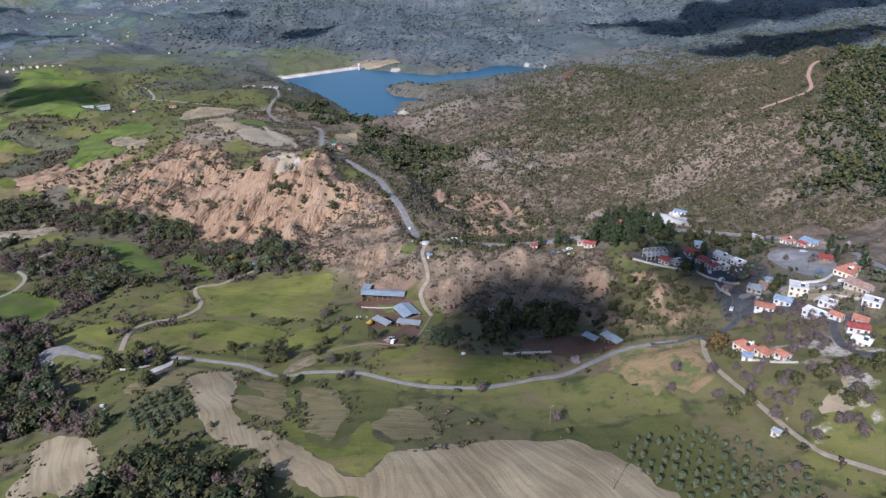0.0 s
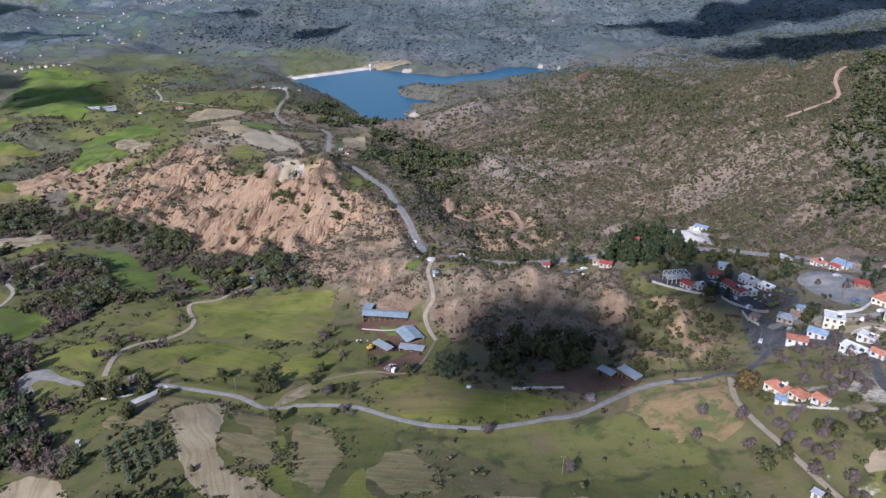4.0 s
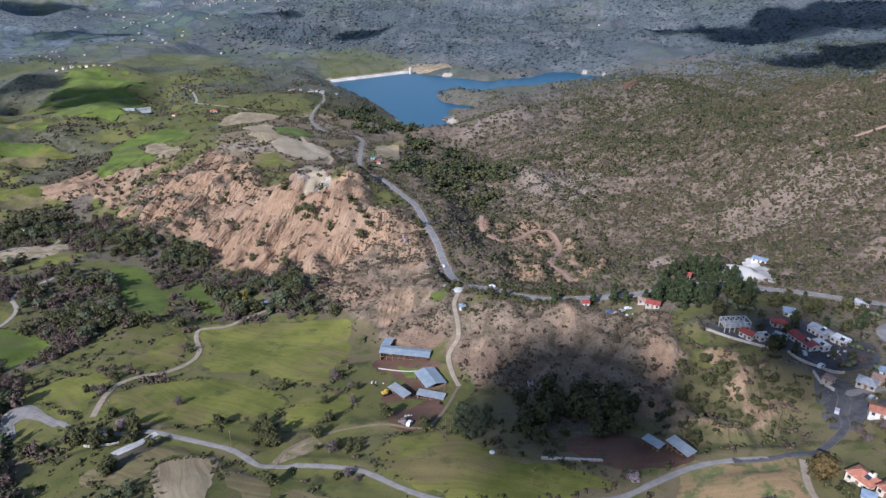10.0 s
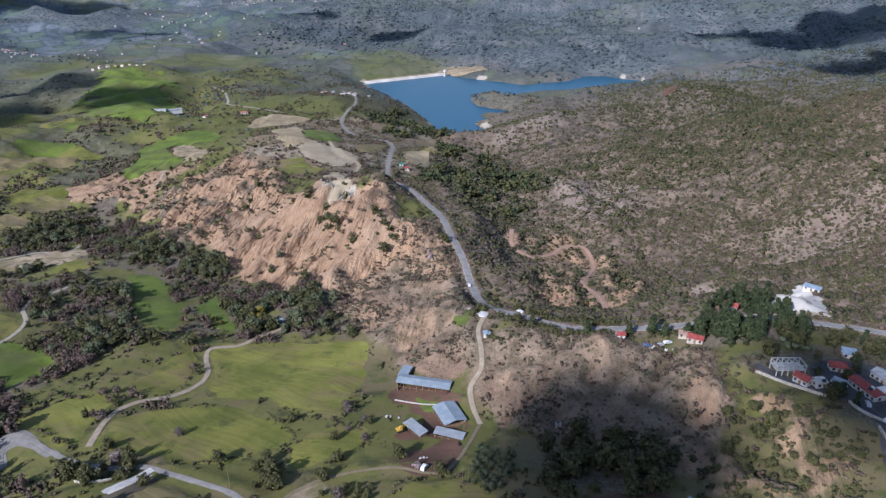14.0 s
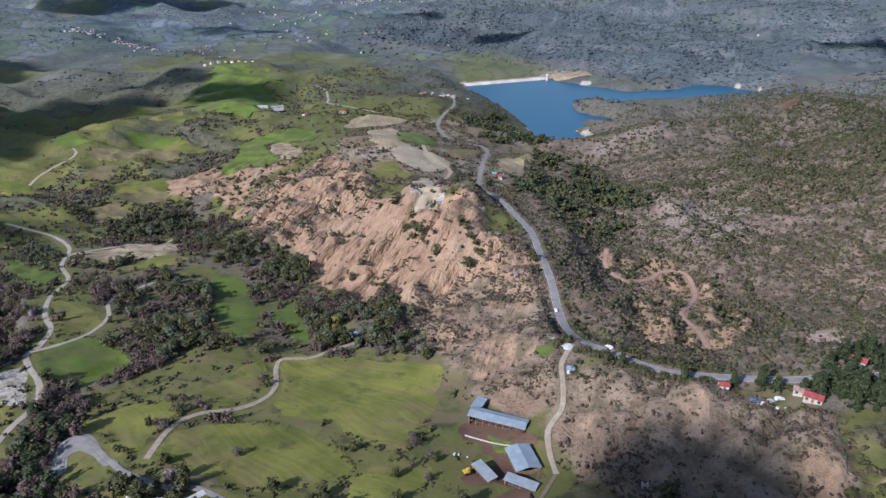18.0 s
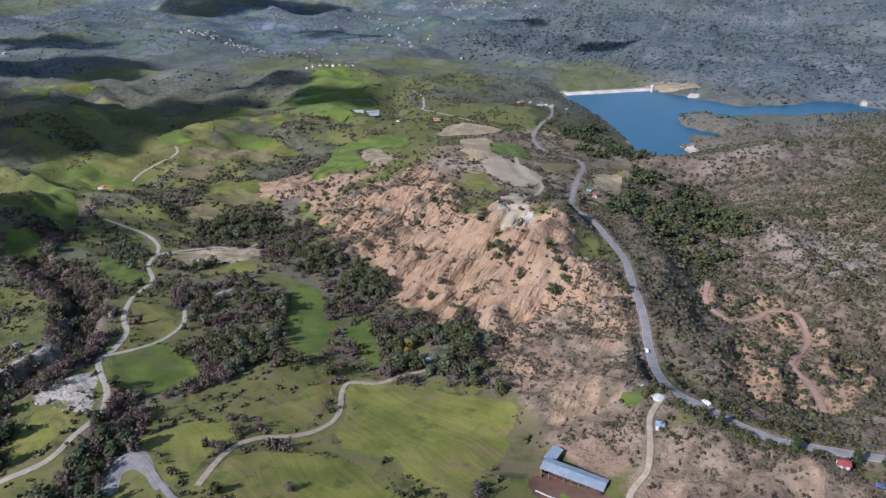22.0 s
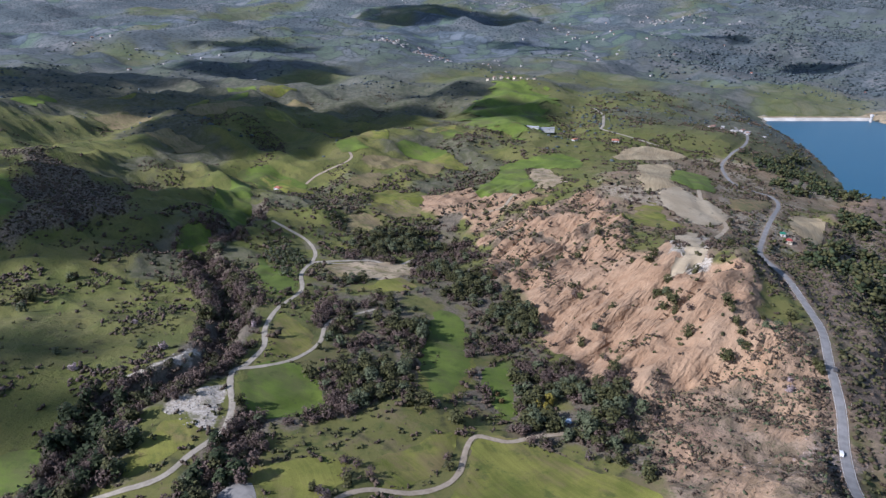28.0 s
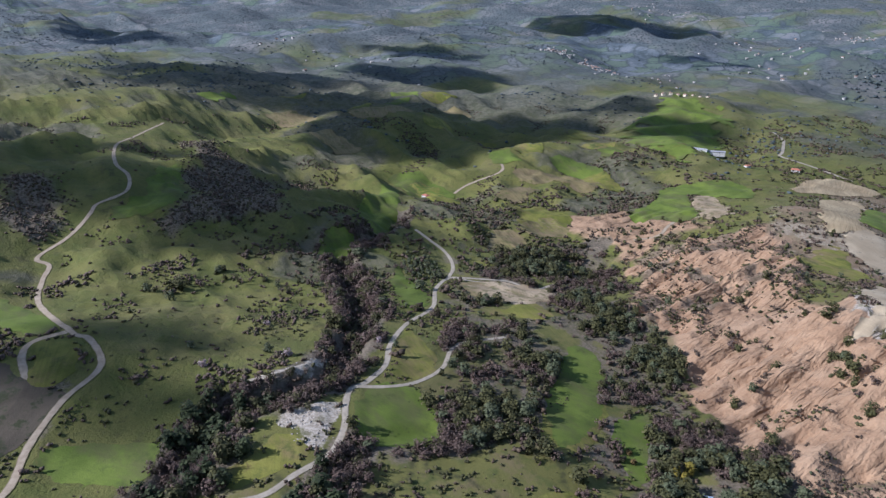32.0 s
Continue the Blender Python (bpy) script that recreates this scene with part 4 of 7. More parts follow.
field([(-26, 179), (-23, 188), (-19, 196), (-9, 197), (3, 200), (16, 206), (35, 207), (45, 205), (56, 198), (64, 190), (71, 181), (75, 172), (86, 150), (60, 135), (-20, 135)], PLOUGHED, "broad beige ploughed field")
field([(-124, 282), (-113, 289), (-105, 293), (-99, 282), (-96, 266), (-94, 252), (-84, 235), (-69, 224), (-54, 209), (-43, 194), (-33, 183), (-26, 179), (-17, 169), (-26, 170), (-41, 172), (-50, 180), (-63, 191), (-71, 208), (-84, 214), (-100, 237), (-113, 260)], PLOUGHED, "beige tilled field curving downhill", rough=1.6)
field([(-99, 288), (-87, 284), (-76, 276), (-71, 268), (-69, 254), (-74, 253), (-87, 269), (-94, 275)], STUBBLE, "brown tilled wedge beside the lane", rough=2.6)
field([(-68, 268), (-62, 272), (-52, 268), (-45, 256), (-39, 239), (-39, 223), (-41, 202), (-45, 207), (-54, 222), (-62, 250)], STUBBLE, "small brown tilled plot in grass", rough=2.8)
field([(-31, 229), (-25, 242), (-16, 247), (-6, 235), (-1, 220), (-3, 209), (-9, 204), (-18, 203), (-25, 211)], STUBBLE, "small brown tilled plot on a rise", rough=3.4)
field([(-94, 261), (-86, 262), (-70, 250), (-64, 235), (-71, 233), (-83, 242), (-89, 248)], STUBBLE, "brown tilled strip between grass banks", rough=2.8)
field([(-70, 261), (-67, 261), (-57, 226), (-44, 204), (-38, 202), (-36, 226), (-30, 235), (-25, 210), (-17, 201), (-23, 188), (-27, 180), (-35, 184), (-46, 197), (-63, 221), (-80, 232), (-65, 233)], MEADOW, "lush green bank between tilled plots", 0.09, rough=1.6)
field([(-173, 236), (-165, 237), (-146, 227), (-131, 208), (-118, 189), (-160, 198), (-161, 215)], PLOUGHED, "pale dry earth clearing among trees")
field([(-294, 387), (-286, 412), (-253, 407), (-240, 393), (-253, 364), (-273, 370)], MEADOW_LUSH, "lush green field beside the gravel road")
field([(-313, 419), (-351, 454), (-310, 450), (-300, 443), (-292, 422), (-298, 408)], MEADOW, "mown green triangle between gravel roads")
field([(-172, 454), (-209, 489), (-208, 522), (-181, 483), (-165, 465)], MEADOW_LUSH, "narrow green strip among scrub")
field([(-210, 435), (-235, 466), (-238, 505), (-216, 490), (-198, 448)], MEADOW, "green clearing between trees")
field([(-653, 607), (-717, 699), (-560, 586), (-574, 557)], MEADOW_LUSH, "bright green plot in the valley", 0.5)
field([(-517, 479), (-547, 507), (-539, 526), (-509, 507)], MEADOW_LUSH, "bright green plot by the creek", 0.3)
field([(-460, 940), (-442, 957), (-380, 884), (-379, 846), (-413, 879)], PALE_EARTH, "pale bare patch beside the green field", 0.8)
field([(-462, 827), (-484, 897), (-513, 970), (-490, 1009), (-457, 1033), (-409, 996), (-422, 966), (-459, 956), (-459, 934), (-398, 853), (-424, 829)], MEADOW_LUSH, "bright green sloping field", 0.8)
field([(-344, 244), (-335, 273), (-314, 291), (-297, 278), (-299, 264), (-322, 242)], MEADOW_LUSH, "bright green plot below the creek")
field([(-425, 493), (-402, 512), (-375, 482), (-402, 482)], MEADOW_LUSH, "bright green plot by the white stones")
field([(-156, 981), (-146, 1008), (-129, 998), (-116, 937), (-100, 880), (-112, 880), (-127, 894), (-138, 892)], PLOUGHED, "small vineyard plot beside the road", 0.8)
field([(-405, 1071), (-422, 1155), (-397, 1188), (-348, 1184), (-362, 1123)], PLOUGHED, "straw coloured field on the plateau", 0.9)
field([(-241, 790), (-256, 826), (-234, 812), (-205, 775), (-212, 760)], MEADOW, "green slope above the red cliffs", 0.5, rough=8)
field([(-751, 1202), (-850, 1445), (-792, 1464), (-685, 1371), (-571, 1123), (-636, 1100)], MEADOW_LUSH, "green flank of the round knoll", 1.6, 10, rough=25)
field([(-221, 326), (-213, 331), (-202, 325), (-194, 319), (-183, 315), (-187, 312), (-198, 317), (-206, 319), (-209, 315), (-202, 306), (-206, 304), (-214, 314)], CONCRETE_ROAD, "broad pale concrete apron at the lane's hairpin", 0.2, 1.2, "apron", 0.5)
field([(-137, 305), (-129, 302), (-134, 285), (-136, 274), (-144, 274), (-145, 289)], DARK_FALLOW, "dark tilled strip beside the driveway", 0.12, 1.6, rough=1.5)
field([(-80, 291), (-78, 299), (-73, 306), (-67, 312), (-65, 307), (-72, 294)], PALE_EARTH, "pale eroded bank above the lane", 0.14, 1.4, "bare_ground", 2.5)
field([(-40, 384), (-30, 381), (-20, 375), (-25, 371), (-34, 374)], MEADOW_LUSH, "green weeds between the barns", 0.2, 1.4, "weedy_ground", 2.5)
field([(-273, 319), (-282, 333), (-262, 338), (-257, 321), (-260, 302), (-273, 304)], MEADOW, "dark green plot beside the gravel road")
field([(71, 271), (80, 276), (91, 279), (107, 281), (117, 279), (114, 265), (113, 247), (110, 239), (103, 235), (95, 241), (88, 239), (85, 250), (77, 254), (73, 262)], ORANGE_EARTH, "rusty dry weeds on fallow land", rough=5)
field([(-508, 700), (-473, 679), (-478, 665), (-519, 679)], STUBBLE, "grey brown bare plot", 0.5)
field([(-410, 546), (-409, 571), (-369, 574), (-354, 560), (-371, 543)], STUBBLE, "stony brown plot by the orchard", 0.3)
field([(-40, 332), (-20, 352), (-13, 334), (-26, 319), (-35, 321)], RED_YARD, "red earth yard below the barns")
field([(-55, 384), (-48, 395), (-22, 387), (-15, 373), (-14, 355), (-40, 345), (-45, 352), (-34, 369), (-43, 379)], RED_YARD, "trodden red earth round the barns", rough=4.0)
field([(-540, 252), (-491, 271), (-454, 274), (-445, 261), (-496, 245)], MEADOW_LUSH, "bright green plot inside the track's bend", 0.3)
field([(-437, 258), (-425, 277), (-401, 275), (-391, 265), (-392, 252), (-410, 253)], MEADOW, "grassy plot ringed by a dirt track", 0.3)
field([(-428, 238), (-394, 248), (-380, 264), (-357, 242), (-349, 233), (-345, 225), (-380, 222)], DARK_FALLOW, "dark brown fallow plot beside the track", 0.3)
field([(-353, 545), (-348, 571), (-323, 559), (-348, 523)], MEADOW, "small grassy plot among shrubs", 0.3)
field([(-571, 773), (-519, 791), (-487, 754), (-513, 714)], MEADOW, "dull green plot on a terrace", 0.5)
field([(-673, 866), (-604, 942), (-577, 914), (-639, 844)], STUBBLE, "brown vineyard terraces on the hillside", 0.8)
field([(-681, 367), (-694, 395), (-727, 407), (-770, 449), (-705, 435), (-662, 419), (-642, 376), (-658, 358)], MEADOW_LUSH, "bright green sunlit hillside", 0.6, 5, rough=6)
field([(-286, 539), (-260, 539), (-217, 483), (-207, 444), (-244, 476)], MEADOW_LUSH, "green glade between trees", 0.2)
field([(-194, 739), (-192, 764), (-185, 768), (-172, 733), (-159, 699), (-149, 685), (-149, 678), (-158, 684), (-165, 690), (-182, 717)], MARL_TRODDEN, "pale crumbling marl at the cliff's top", 0.35, 2.0, rough=6)
field([(-150, 684), (-155, 676), (-158, 668), (-161, 656), (-163, 648), (-166, 652), (-165, 662), (-163, 672), (-158, 684)], MARL_TRODDEN, "pale marl scree spilling down the red cliff", 0.3, 1.6, rough=4)
field([(-250, 762), (-264, 822), (-253, 834), (-220, 804), (-213, 778), (-226, 760), (-240, 766)], MEADOW, "grassy ledge above the red cliff", 0.5, rough=9)
field([(-208, 932), (-208, 990), (-194, 1036), (-181, 970), (-178, 905), (-194, 892)], ORANGE_EARTH, "tan fallow field beside the ridge road", 0.8, 4)
field([(-263, 864), (-258, 895), (-227, 891), (-187, 854), (-188, 829), (-194, 801), (-206, 803), (-228, 822), (-250, 847)], MARL_TRODDEN, "worn pale plateau land", 0.8, 3, rough=6)
field([(-359, 1035), (-359, 1077), (-339, 1102), (-290, 975), (-262, 910), (-231, 899), (-254, 895), (-266, 864), (-291, 890)], PLOUGHED, "beige tilled terrace on the plateau", 0.8, 4, rough=5)
field([(-320, 1069), (-304, 1089), (-279, 1079), (-252, 1010), (-230, 945), (-244, 921), (-269, 924), (-296, 1000)], MEADOW_LUSH, "bright green plot on the plateau", 1.3, 4, rough=4)
field([(-20, 436), (-26, 445), (-27, 454), (-22, 461), (-18, 452)], MEADOW_LUSH, "bright green weeds by a rubbish heap", 0.1, 1.5)
field([(-405, 548), (-407, 583), (-379, 609), (-352, 590), (-354, 556), (-384, 547)], PALE_EARTH, "pale stony terrace among the trees", 0.35, 2.0, rough=3.0)
field([(-509, 668), (-500, 699), (-482, 690), (-472, 663), (-484, 650)], STUBBLE, "tan bare plot in the valley", 0.4, 2.2, rough=3.0)
field([(-522, 722), (-521, 769), (-479, 755), (-477, 734), (-499, 707)], STUBBLE, "tilled olive-brown plot in the valley", 0.5, 2.4, rough=3.0)
field([(-648, 607), (-635, 639), (-615, 627), (-612, 593)], MEADOW_LUSH, "bright green plot among valley scrub", 0.5, 2.4, rough=3.0)
field([(-465, 528), (-430, 494), (-413, 491), (-375, 480), (-391, 502), (-416, 513), (-430, 513)], MEADOW_LUSH, "long bright green plot above the gravel road", 0.35, 2.0, rough=3.0)
rng = random.Random(21)
for k in range(26):
    cx, cy = rng.uniform(-1250, -560), rng.uniform(620, 1150)
    turn, a, b = rng.uniform(0, 3.1), rng.uniform(22, 48), rng.uniform(12, 26)
    corners = [(cx + math.cos(turn) * u * a - math.sin(turn) * v * b, cy + math.sin(turn) * u * a + math.cos(turn) * v * b) for u, v in ((-1, -1), (0.1, -1.1), (1, -0.8), (1.1, 0.9), (0, 1.1), (-0.9, 1))]
    field(corners, (MEADOW_LUSH, MEADOW, MEADOW, STUBBLE)[k % 4], ("bright green far valley plot", "green far valley plot", "green far valley plot", "brown tilled far valley plot")[k % 4], 1.0, 6, rough=4)
field([(241, 1403), (263, 1407), (275, 1440), (262, 1475), (248, 1440)], RED_YARD, "orange bare patch on a far hill", 1.5, 6)
field([(37, 301), (63, 302), (84, 287), (63, 278), (41, 289)], RED_YARD, "reddish bare earth strip", 0.14)


# plots of the houses and sheds, kept clear of plants: x, y, radius
KEEP_CLEAR = [(132, 391, 11), (133, 377, 7), (153, 391, 7), (160, 372, 11), (166, 407, 5), (170, 381, 9), (176, 374, 6), (166, 330, 7), (182, 318, 8), (172, 312, 7), (162, 309, 7),
              (179, 292, 10), (186, 288, 5), (222, 412, 7), (231, 403, 9), (217, 340, 9), (212, 316, 10), (135, 261, 13), (180, 258, 7), (187, 272, 7), (-209, 318, 11), (-36, 400, 20), (-23, 374, 14), (-24, 356, 14)]
PLAZA = [(199, 390), (225, 388), (223, 356), (206, 335), (197, 357)]
FIELD_LINES.append(PLAZA)
YARD = [(134, 375), (144, 357), (153, 346), (165, 344), (182, 353), (188, 373), (177, 389), (164, 395), (148, 394)]
field([(136, 451), (145, 450), (160, 455), (174, 461), (187, 497), (183, 528), (144, 459), (138, 461)], MARL, "white quarried marl mound behind the road", 0.3, 2.0, "marl_mound", 1.5)


# ---- plants ----
PINE_BANDS = [[(-82, 945), (-16, 1022), (47, 840), (15, 733), (-20, 697), (-49, 702)], [(47, 840), (126, 1034), (191, 885), (196, 793), (146, 796), (79, 819)],
              [(239, 1342), (264, 1407), (401, 1917), (340, 1462), (388, 1428), (420, 1351), (287, 1139), (275, 1317)],
              [(165, 1408), (247, 1300), (342, 1046), (300, 860), (247, 738), (218, 832), (186, 971)]]
RNG = np.random.default_rng(7)
OCTA = np.array([(1, 0, 0), (-1, 0, 0), (0, 1, 0), (0, -1, 0), (0, 0, 1), (0, 0, -1)], float)
OCTA_F = np.array([(0, 2, 4), (2, 1, 4), (1, 3, 4), (3, 0, 4), (2, 0, 5), (1, 2, 5), (3, 1, 5), (0, 3, 5)])
PHI = (1 + 5 ** 0.5) / 2
ICO = np.array([(-1, PHI, 0), (1, PHI, 0), (-1, -PHI, 0), (1, -PHI, 0), (0, -1, PHI), (0, 1, PHI), (0, -1, -PHI), (0, 1, -PHI), (PHI, 0, -1), (PHI, 0, 1), (-PHI, 0, -1), (-PHI, 0, 1)]) / 1.9
ICO_F = np.array([(0, 11, 5), (0, 5, 1), (0, 1, 7), (0, 7, 10), (0, 10, 11), (1, 5, 9), (5, 11, 4), (11, 10, 2), (10, 7, 6), (7, 1, 8),
                  (3, 9, 4), (3, 4, 2), (3, 2, 6), (3, 6, 8), (3, 8, 9), (4, 9, 5), (2, 4, 11), (6, 2, 10), (8, 6, 7), (9, 8, 1)])


def turned(rng):
    """A random turn in space."""
    q = rng.normal(size=4)
    w, x, y, z = q / np.linalg.norm(q)
    return np.array([[1 - 2 * (y * y + z * z), 2 * (x * y - z * w), 2 * (x * z + y * w)], [2 * (x * y + z * w), 1 - 2 * (x * x + z * z), 2 * (y * z - x * w)],
                     [2 * (x * z - y * w), 2 * (y * z + x * w), 1 - 2 * (x * x + y * y)]])


def clumps(centres, sizes, seed, fine=False, squash=0.8):
    """Ragged leaf clumps at those places."""
    rng = np.random.default_rng(seed)
    base, faces = (ICO, ICO_F) if fine else (OCTA, OCTA_F)
    vs, fs = [], []
    for k, (c, s) in enumerate(zip(centres, sizes)):
        v = base * rng.uniform(0.6, 1.25, (len(base), 1)) * s
        vs.append((v @ turned(rng).T) * (1, 1, squash) + c)
        fs.append(faces + k * len(base))
    return np.concatenate(vs), np.concatenate(fs)


def bush_shape(seed, lobes=5, spread=0.55, height=0.75):
    rng = np.random.default_rng(seed)
    c = rng.normal(0, spread * 0.55, (lobes, 3))
    c[:, 2] = np.abs(c[:, 2]) * height + 0.28
    return clumps(c, rng.uniform(0.34, 0.62, lobes), seed + 1)


def sprays(c, lobe, heart, seed, droop=0.3, count=6):
    """Small sprays of leaves round those places, turned outwards from the crown's heart."""
    rng = np.random.default_rng(seed)
    p = np.repeat(c, count, 0) + rng.normal(0, lobe * 0.62, (len(c) * count, 3))
    p[:, 2] = np.maximum(p[:, 2], 0.04)
    out = p - (0, 0, heart)
    out = out / (np.linalg.norm(out, axis=1)[:, None] + 1e-6) + rng.normal(0, 0.42, p.shape) + (0, 0, droop)
    out = out / np.linalg.norm(out, axis=1)[:, None]
    side = np.cross(out, rng.normal(size=p.shape))
    side = side / np.linalg.norm(side, axis=1)[:, None]
    tip = np.cross(out, side)
    r = lobe * rng.uniform(0.45, 1.0, (len(p), 1))
    v = np.stack([p + side * r, p - 0.5 * side * r + 0.8 * tip * r, p - 0.6 * side * r - 0.75 * tip * r], 1).reshape(-1, 3)
    return v, np.arange(len(v)).reshape(-1, 3)


def crown_shape(seed, n=12, width=0.5, low=0.22, high=1.0, fine=False, cone=0.0, lobe=0.22):
    """A crown for a tree one metre high: clumps on and inside an uneven hull, with gaps."""
    rng = np.random.default_rng(seed)
    c = []
    while len(c) < n:
        a, u, h = rng.uniform(0, 2 * math.pi), rng.uniform(0.25, 1) ** 0.5, rng.uniform(0, 1)
        girth = (1 - h) ** 0.8 * 1.1 if cone else math.sin(math.pi * (0.12 + 0.80 * h)) ** 0.6
        girth *= 0.8 + 0.35 * math.sin(a * 2 + seed) * math.sin(a * 3 + h * 5 + seed)
        c.append((math.cos(a) * u * width * girth, math.sin(a) * u * width * girth, low + (high - low) * h))
    c = np.array(c)
    if n < 10:
        return clumps(c, rng.uniform(0.65, 1.15, n) * lobe, seed + 3, fine, 0.75)
    core = c[:max(5, n // 7)] * (0.62, 0.62, 0.86) + (0, 0, 0.05)
    v, f = clumps(core, rng.uniform(0.8, 1.3, len(core)) * lobe * 1.15, seed + 3, False, 0.8)
    w, g = sprays(c, lobe, (low + high) * 0.45, seed + 5, 0.45 if cone else 0.3)
    return np.concatenate([v, w]), np.concatenate([f, g + len(v)])


def twig_shape(seed, n=34, width=0.42, tall=1.0, thick=0.016):
    """A leafless crown: stems that fork upwards and out, each a thin tapered spike."""
    rng = np.random.default_rng(seed)
    vs, fs = [], []
    for k in range(n):
        a = rng.uniform(0, 2 * math.pi)
        lo = np.array([math.cos(a) * 0.10 * rng.random(), math.sin(a) * 0.10 * rng.random(), rng.uniform(0.02, 0.45) * tall])
        hi = np.array([math.cos(a) * width * rng.uniform(0.3, 1), math.sin(a) * width * rng.uniform(0.3, 1), tall * rng.uniform(0.55, 1)])
        if k % 2:
            lo, hi = lo + (hi - lo) * rng.uniform(0.4, 0.7), hi + rng.normal(0, 0.14, 3)
        t = thick * rng.uniform(0.9, 2.2)
        side = np.array([math.sin(a), -math.cos(a), 0]) * t
        up = np.array([math.cos(a) * t, math.sin(a) * t, t])
        vs.append(np.array([lo + side, lo - side, lo + up, hi]))
        fs.append(np.array([(0, 1, 2), (0, 3, 1), (1, 3, 2), (2, 3, 0)]) + 4 * k)
    return np.concatenate(vs), np.concatenate(fs)


def free_spots(x, y, gap=1.5):
    """Which spots lie on no road, field, water or building."""
    ok = ground_z(x, y, ROAD_D) > gap
    for outline in FIELD_LINES:
        px, py = np.array(outline).T
        box = (x > px.min()) & (x < px.max()) & (y > py.min()) & (y < py.max())
        if box.any():
            ok[box] &= inside(x[box], y[box], outline) < 1.0
    for hx, hy, r in KEEP_CLEAR:
        ok &= np.hypot(x - hx, y - hy) > r
    return ok & (ground_z(x, y, SHORE) < -3)


def spots(count, box, density, gap=1.5):
    """About that many spots in the box x0, y0, x1, y1, taken as often as density says."""
    out, tries = np.zeros((0, 2)), 0
    while len(out) < count and tries < 14:
        p = RNG.uniform((box[0], box[1]), (box[2], box[3]), (count * 2, 2))
        p = p[RNG.random(len(p)) < density(p[:, 0], p[:, 1])]
        p = p[free_spots(p[:, 0], p[:, 1], gap)]
        out, tries = np.concatenate([out, p]), tries + 1
    return out[:count]


def strew(name, at, shapes, sizes, mats, label, category, sink=0.12, tall=(0.8, 1.25)):
    """Plants nobody could count: all their crowns in one object."""
    vs, fs, ms, start = [], [], [], 0
    z = ground_z(at[:, 0], at[:, 1])
    kind = RNG.integers(0, len(shapes), len(at))
    for k, (v, f, m) in enumerate(shapes):
        sel = np.where(kind == k)[0]
        if not len(sel):
            continue
        a = RNG.uniform(0, 2 * math.pi, len(sel))
        s = RNG.uniform(sizes[0], sizes[1], len(sel)) * RNG.uniform(0.75, 1.2, len(sel))
        h = s * RNG.uniform(tall[0], tall[1], len(sel))
        ca, sa = np.cos(a)[:, None], np.sin(a)[:, None]
        x = (v[None, :, 0] * ca - v[None, :, 1] * sa) * s[:, None] + at[sel, 0][:, None]
        y = (v[None, :, 0] * sa + v[None, :, 1] * ca) * s[:, None] + at[sel, 1][:, None]
        w = v[None, :, 2] * h[:, None] + (z[sel] - sink * s)[:, None]
        vs.append(np.stack([x, y, w], -1).reshape(-1, 3))
        fs.append((f[None] + (np.arange(len(sel)) * len(v))[:, None, None]).reshape(-1, 3) + start)
        ms.append(np.full(len(sel) * len(f), m, np.int32))
        start += len(sel) * len(v)
    me = raw_mesh(name, np.concatenate(vs), np.concatenate(fs), mats)
    me.polygons.foreach_set("material_index", np.concatenate(ms))
    return tagged(new(name, me), label, category, kind="stuff")


def grid_at(grid, x, y):
    return np.clip(ground_z(x, y, grid), 0, 1)


BUSHES = [bush_shape(s, 4) for s in (1, 2, 3, 4)]
TUFTS = [bush_shape(s, 2, 0.4, 0.5) for s in (11, 12)]
CROWNS = [crown_shape(s, 6, lobe=0.30) for s in (21, 22, 23)]
TWIGS_S = [twig_shape(s, 24, 0.46, 1.0, 0.022) for s in (31, 32, 33)]
FAR_CROWNS = [clumps(np.array([(0, 0, 0.45)]), [0.55], s) for s in (41, 42)]
TREES = [crown_shape(s, 34, 0.52, 0.10, 1.0, lobe=0.135) for s in (26, 27, 28)]
FUZZ = [crown_shape(s, 34, 0.56, 0.06, 0.95, lobe=0.105) for s in (36, 37, 38)]
KNOBS = [clumps(np.array([(0, 0, 0.3)]), [0.75], s) for s in (46, 47, 48)]
SPIRES = [crown_shape(s, 5, 0.34, 0.1, 1.0, cone=1.0, lobe=0.17) for s in (43, 44, 45)]


def dense(x, y, size, seed, lo, hi):
    return smooth(lo, hi, fbm(x, y, size, seed, 3))


def east_scrub(x, y):
    d = (0.45 + 0.55 * dense(x, y, 70, 91, -0.5, 0.4)) * (0.5 + 0.5 * smooth(60, 260, x))
    d = d * (1 - 0.35 * grid_at(ROCK, x, y)) * (1 - 0.6 * grid_at(RED, x, y)) * (1 - grid_at(PINE_SIDE, x, y))
    return d * grid_at(EAST, x, y) * (1 - grid_at(VILLAGE, x, y)) * (1 - 0.8 * grid_at(MARLW, x, y))


strew("scrub", spots(62000, (-120, 430, 560, 1080), east_scrub), [(*KNOBS[0], 0), (*KNOBS[1], 0), (*KNOBS[2], 1), (*KNOBS[0], 2)], (1.0, 2.5), [SCRUB, BROWN_SCRUB, EVERGREEN],
      "olive and brown scrub dotting the stony hills", "shrubs")
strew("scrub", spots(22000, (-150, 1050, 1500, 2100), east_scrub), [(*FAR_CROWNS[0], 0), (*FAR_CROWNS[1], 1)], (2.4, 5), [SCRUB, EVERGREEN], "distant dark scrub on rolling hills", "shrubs")
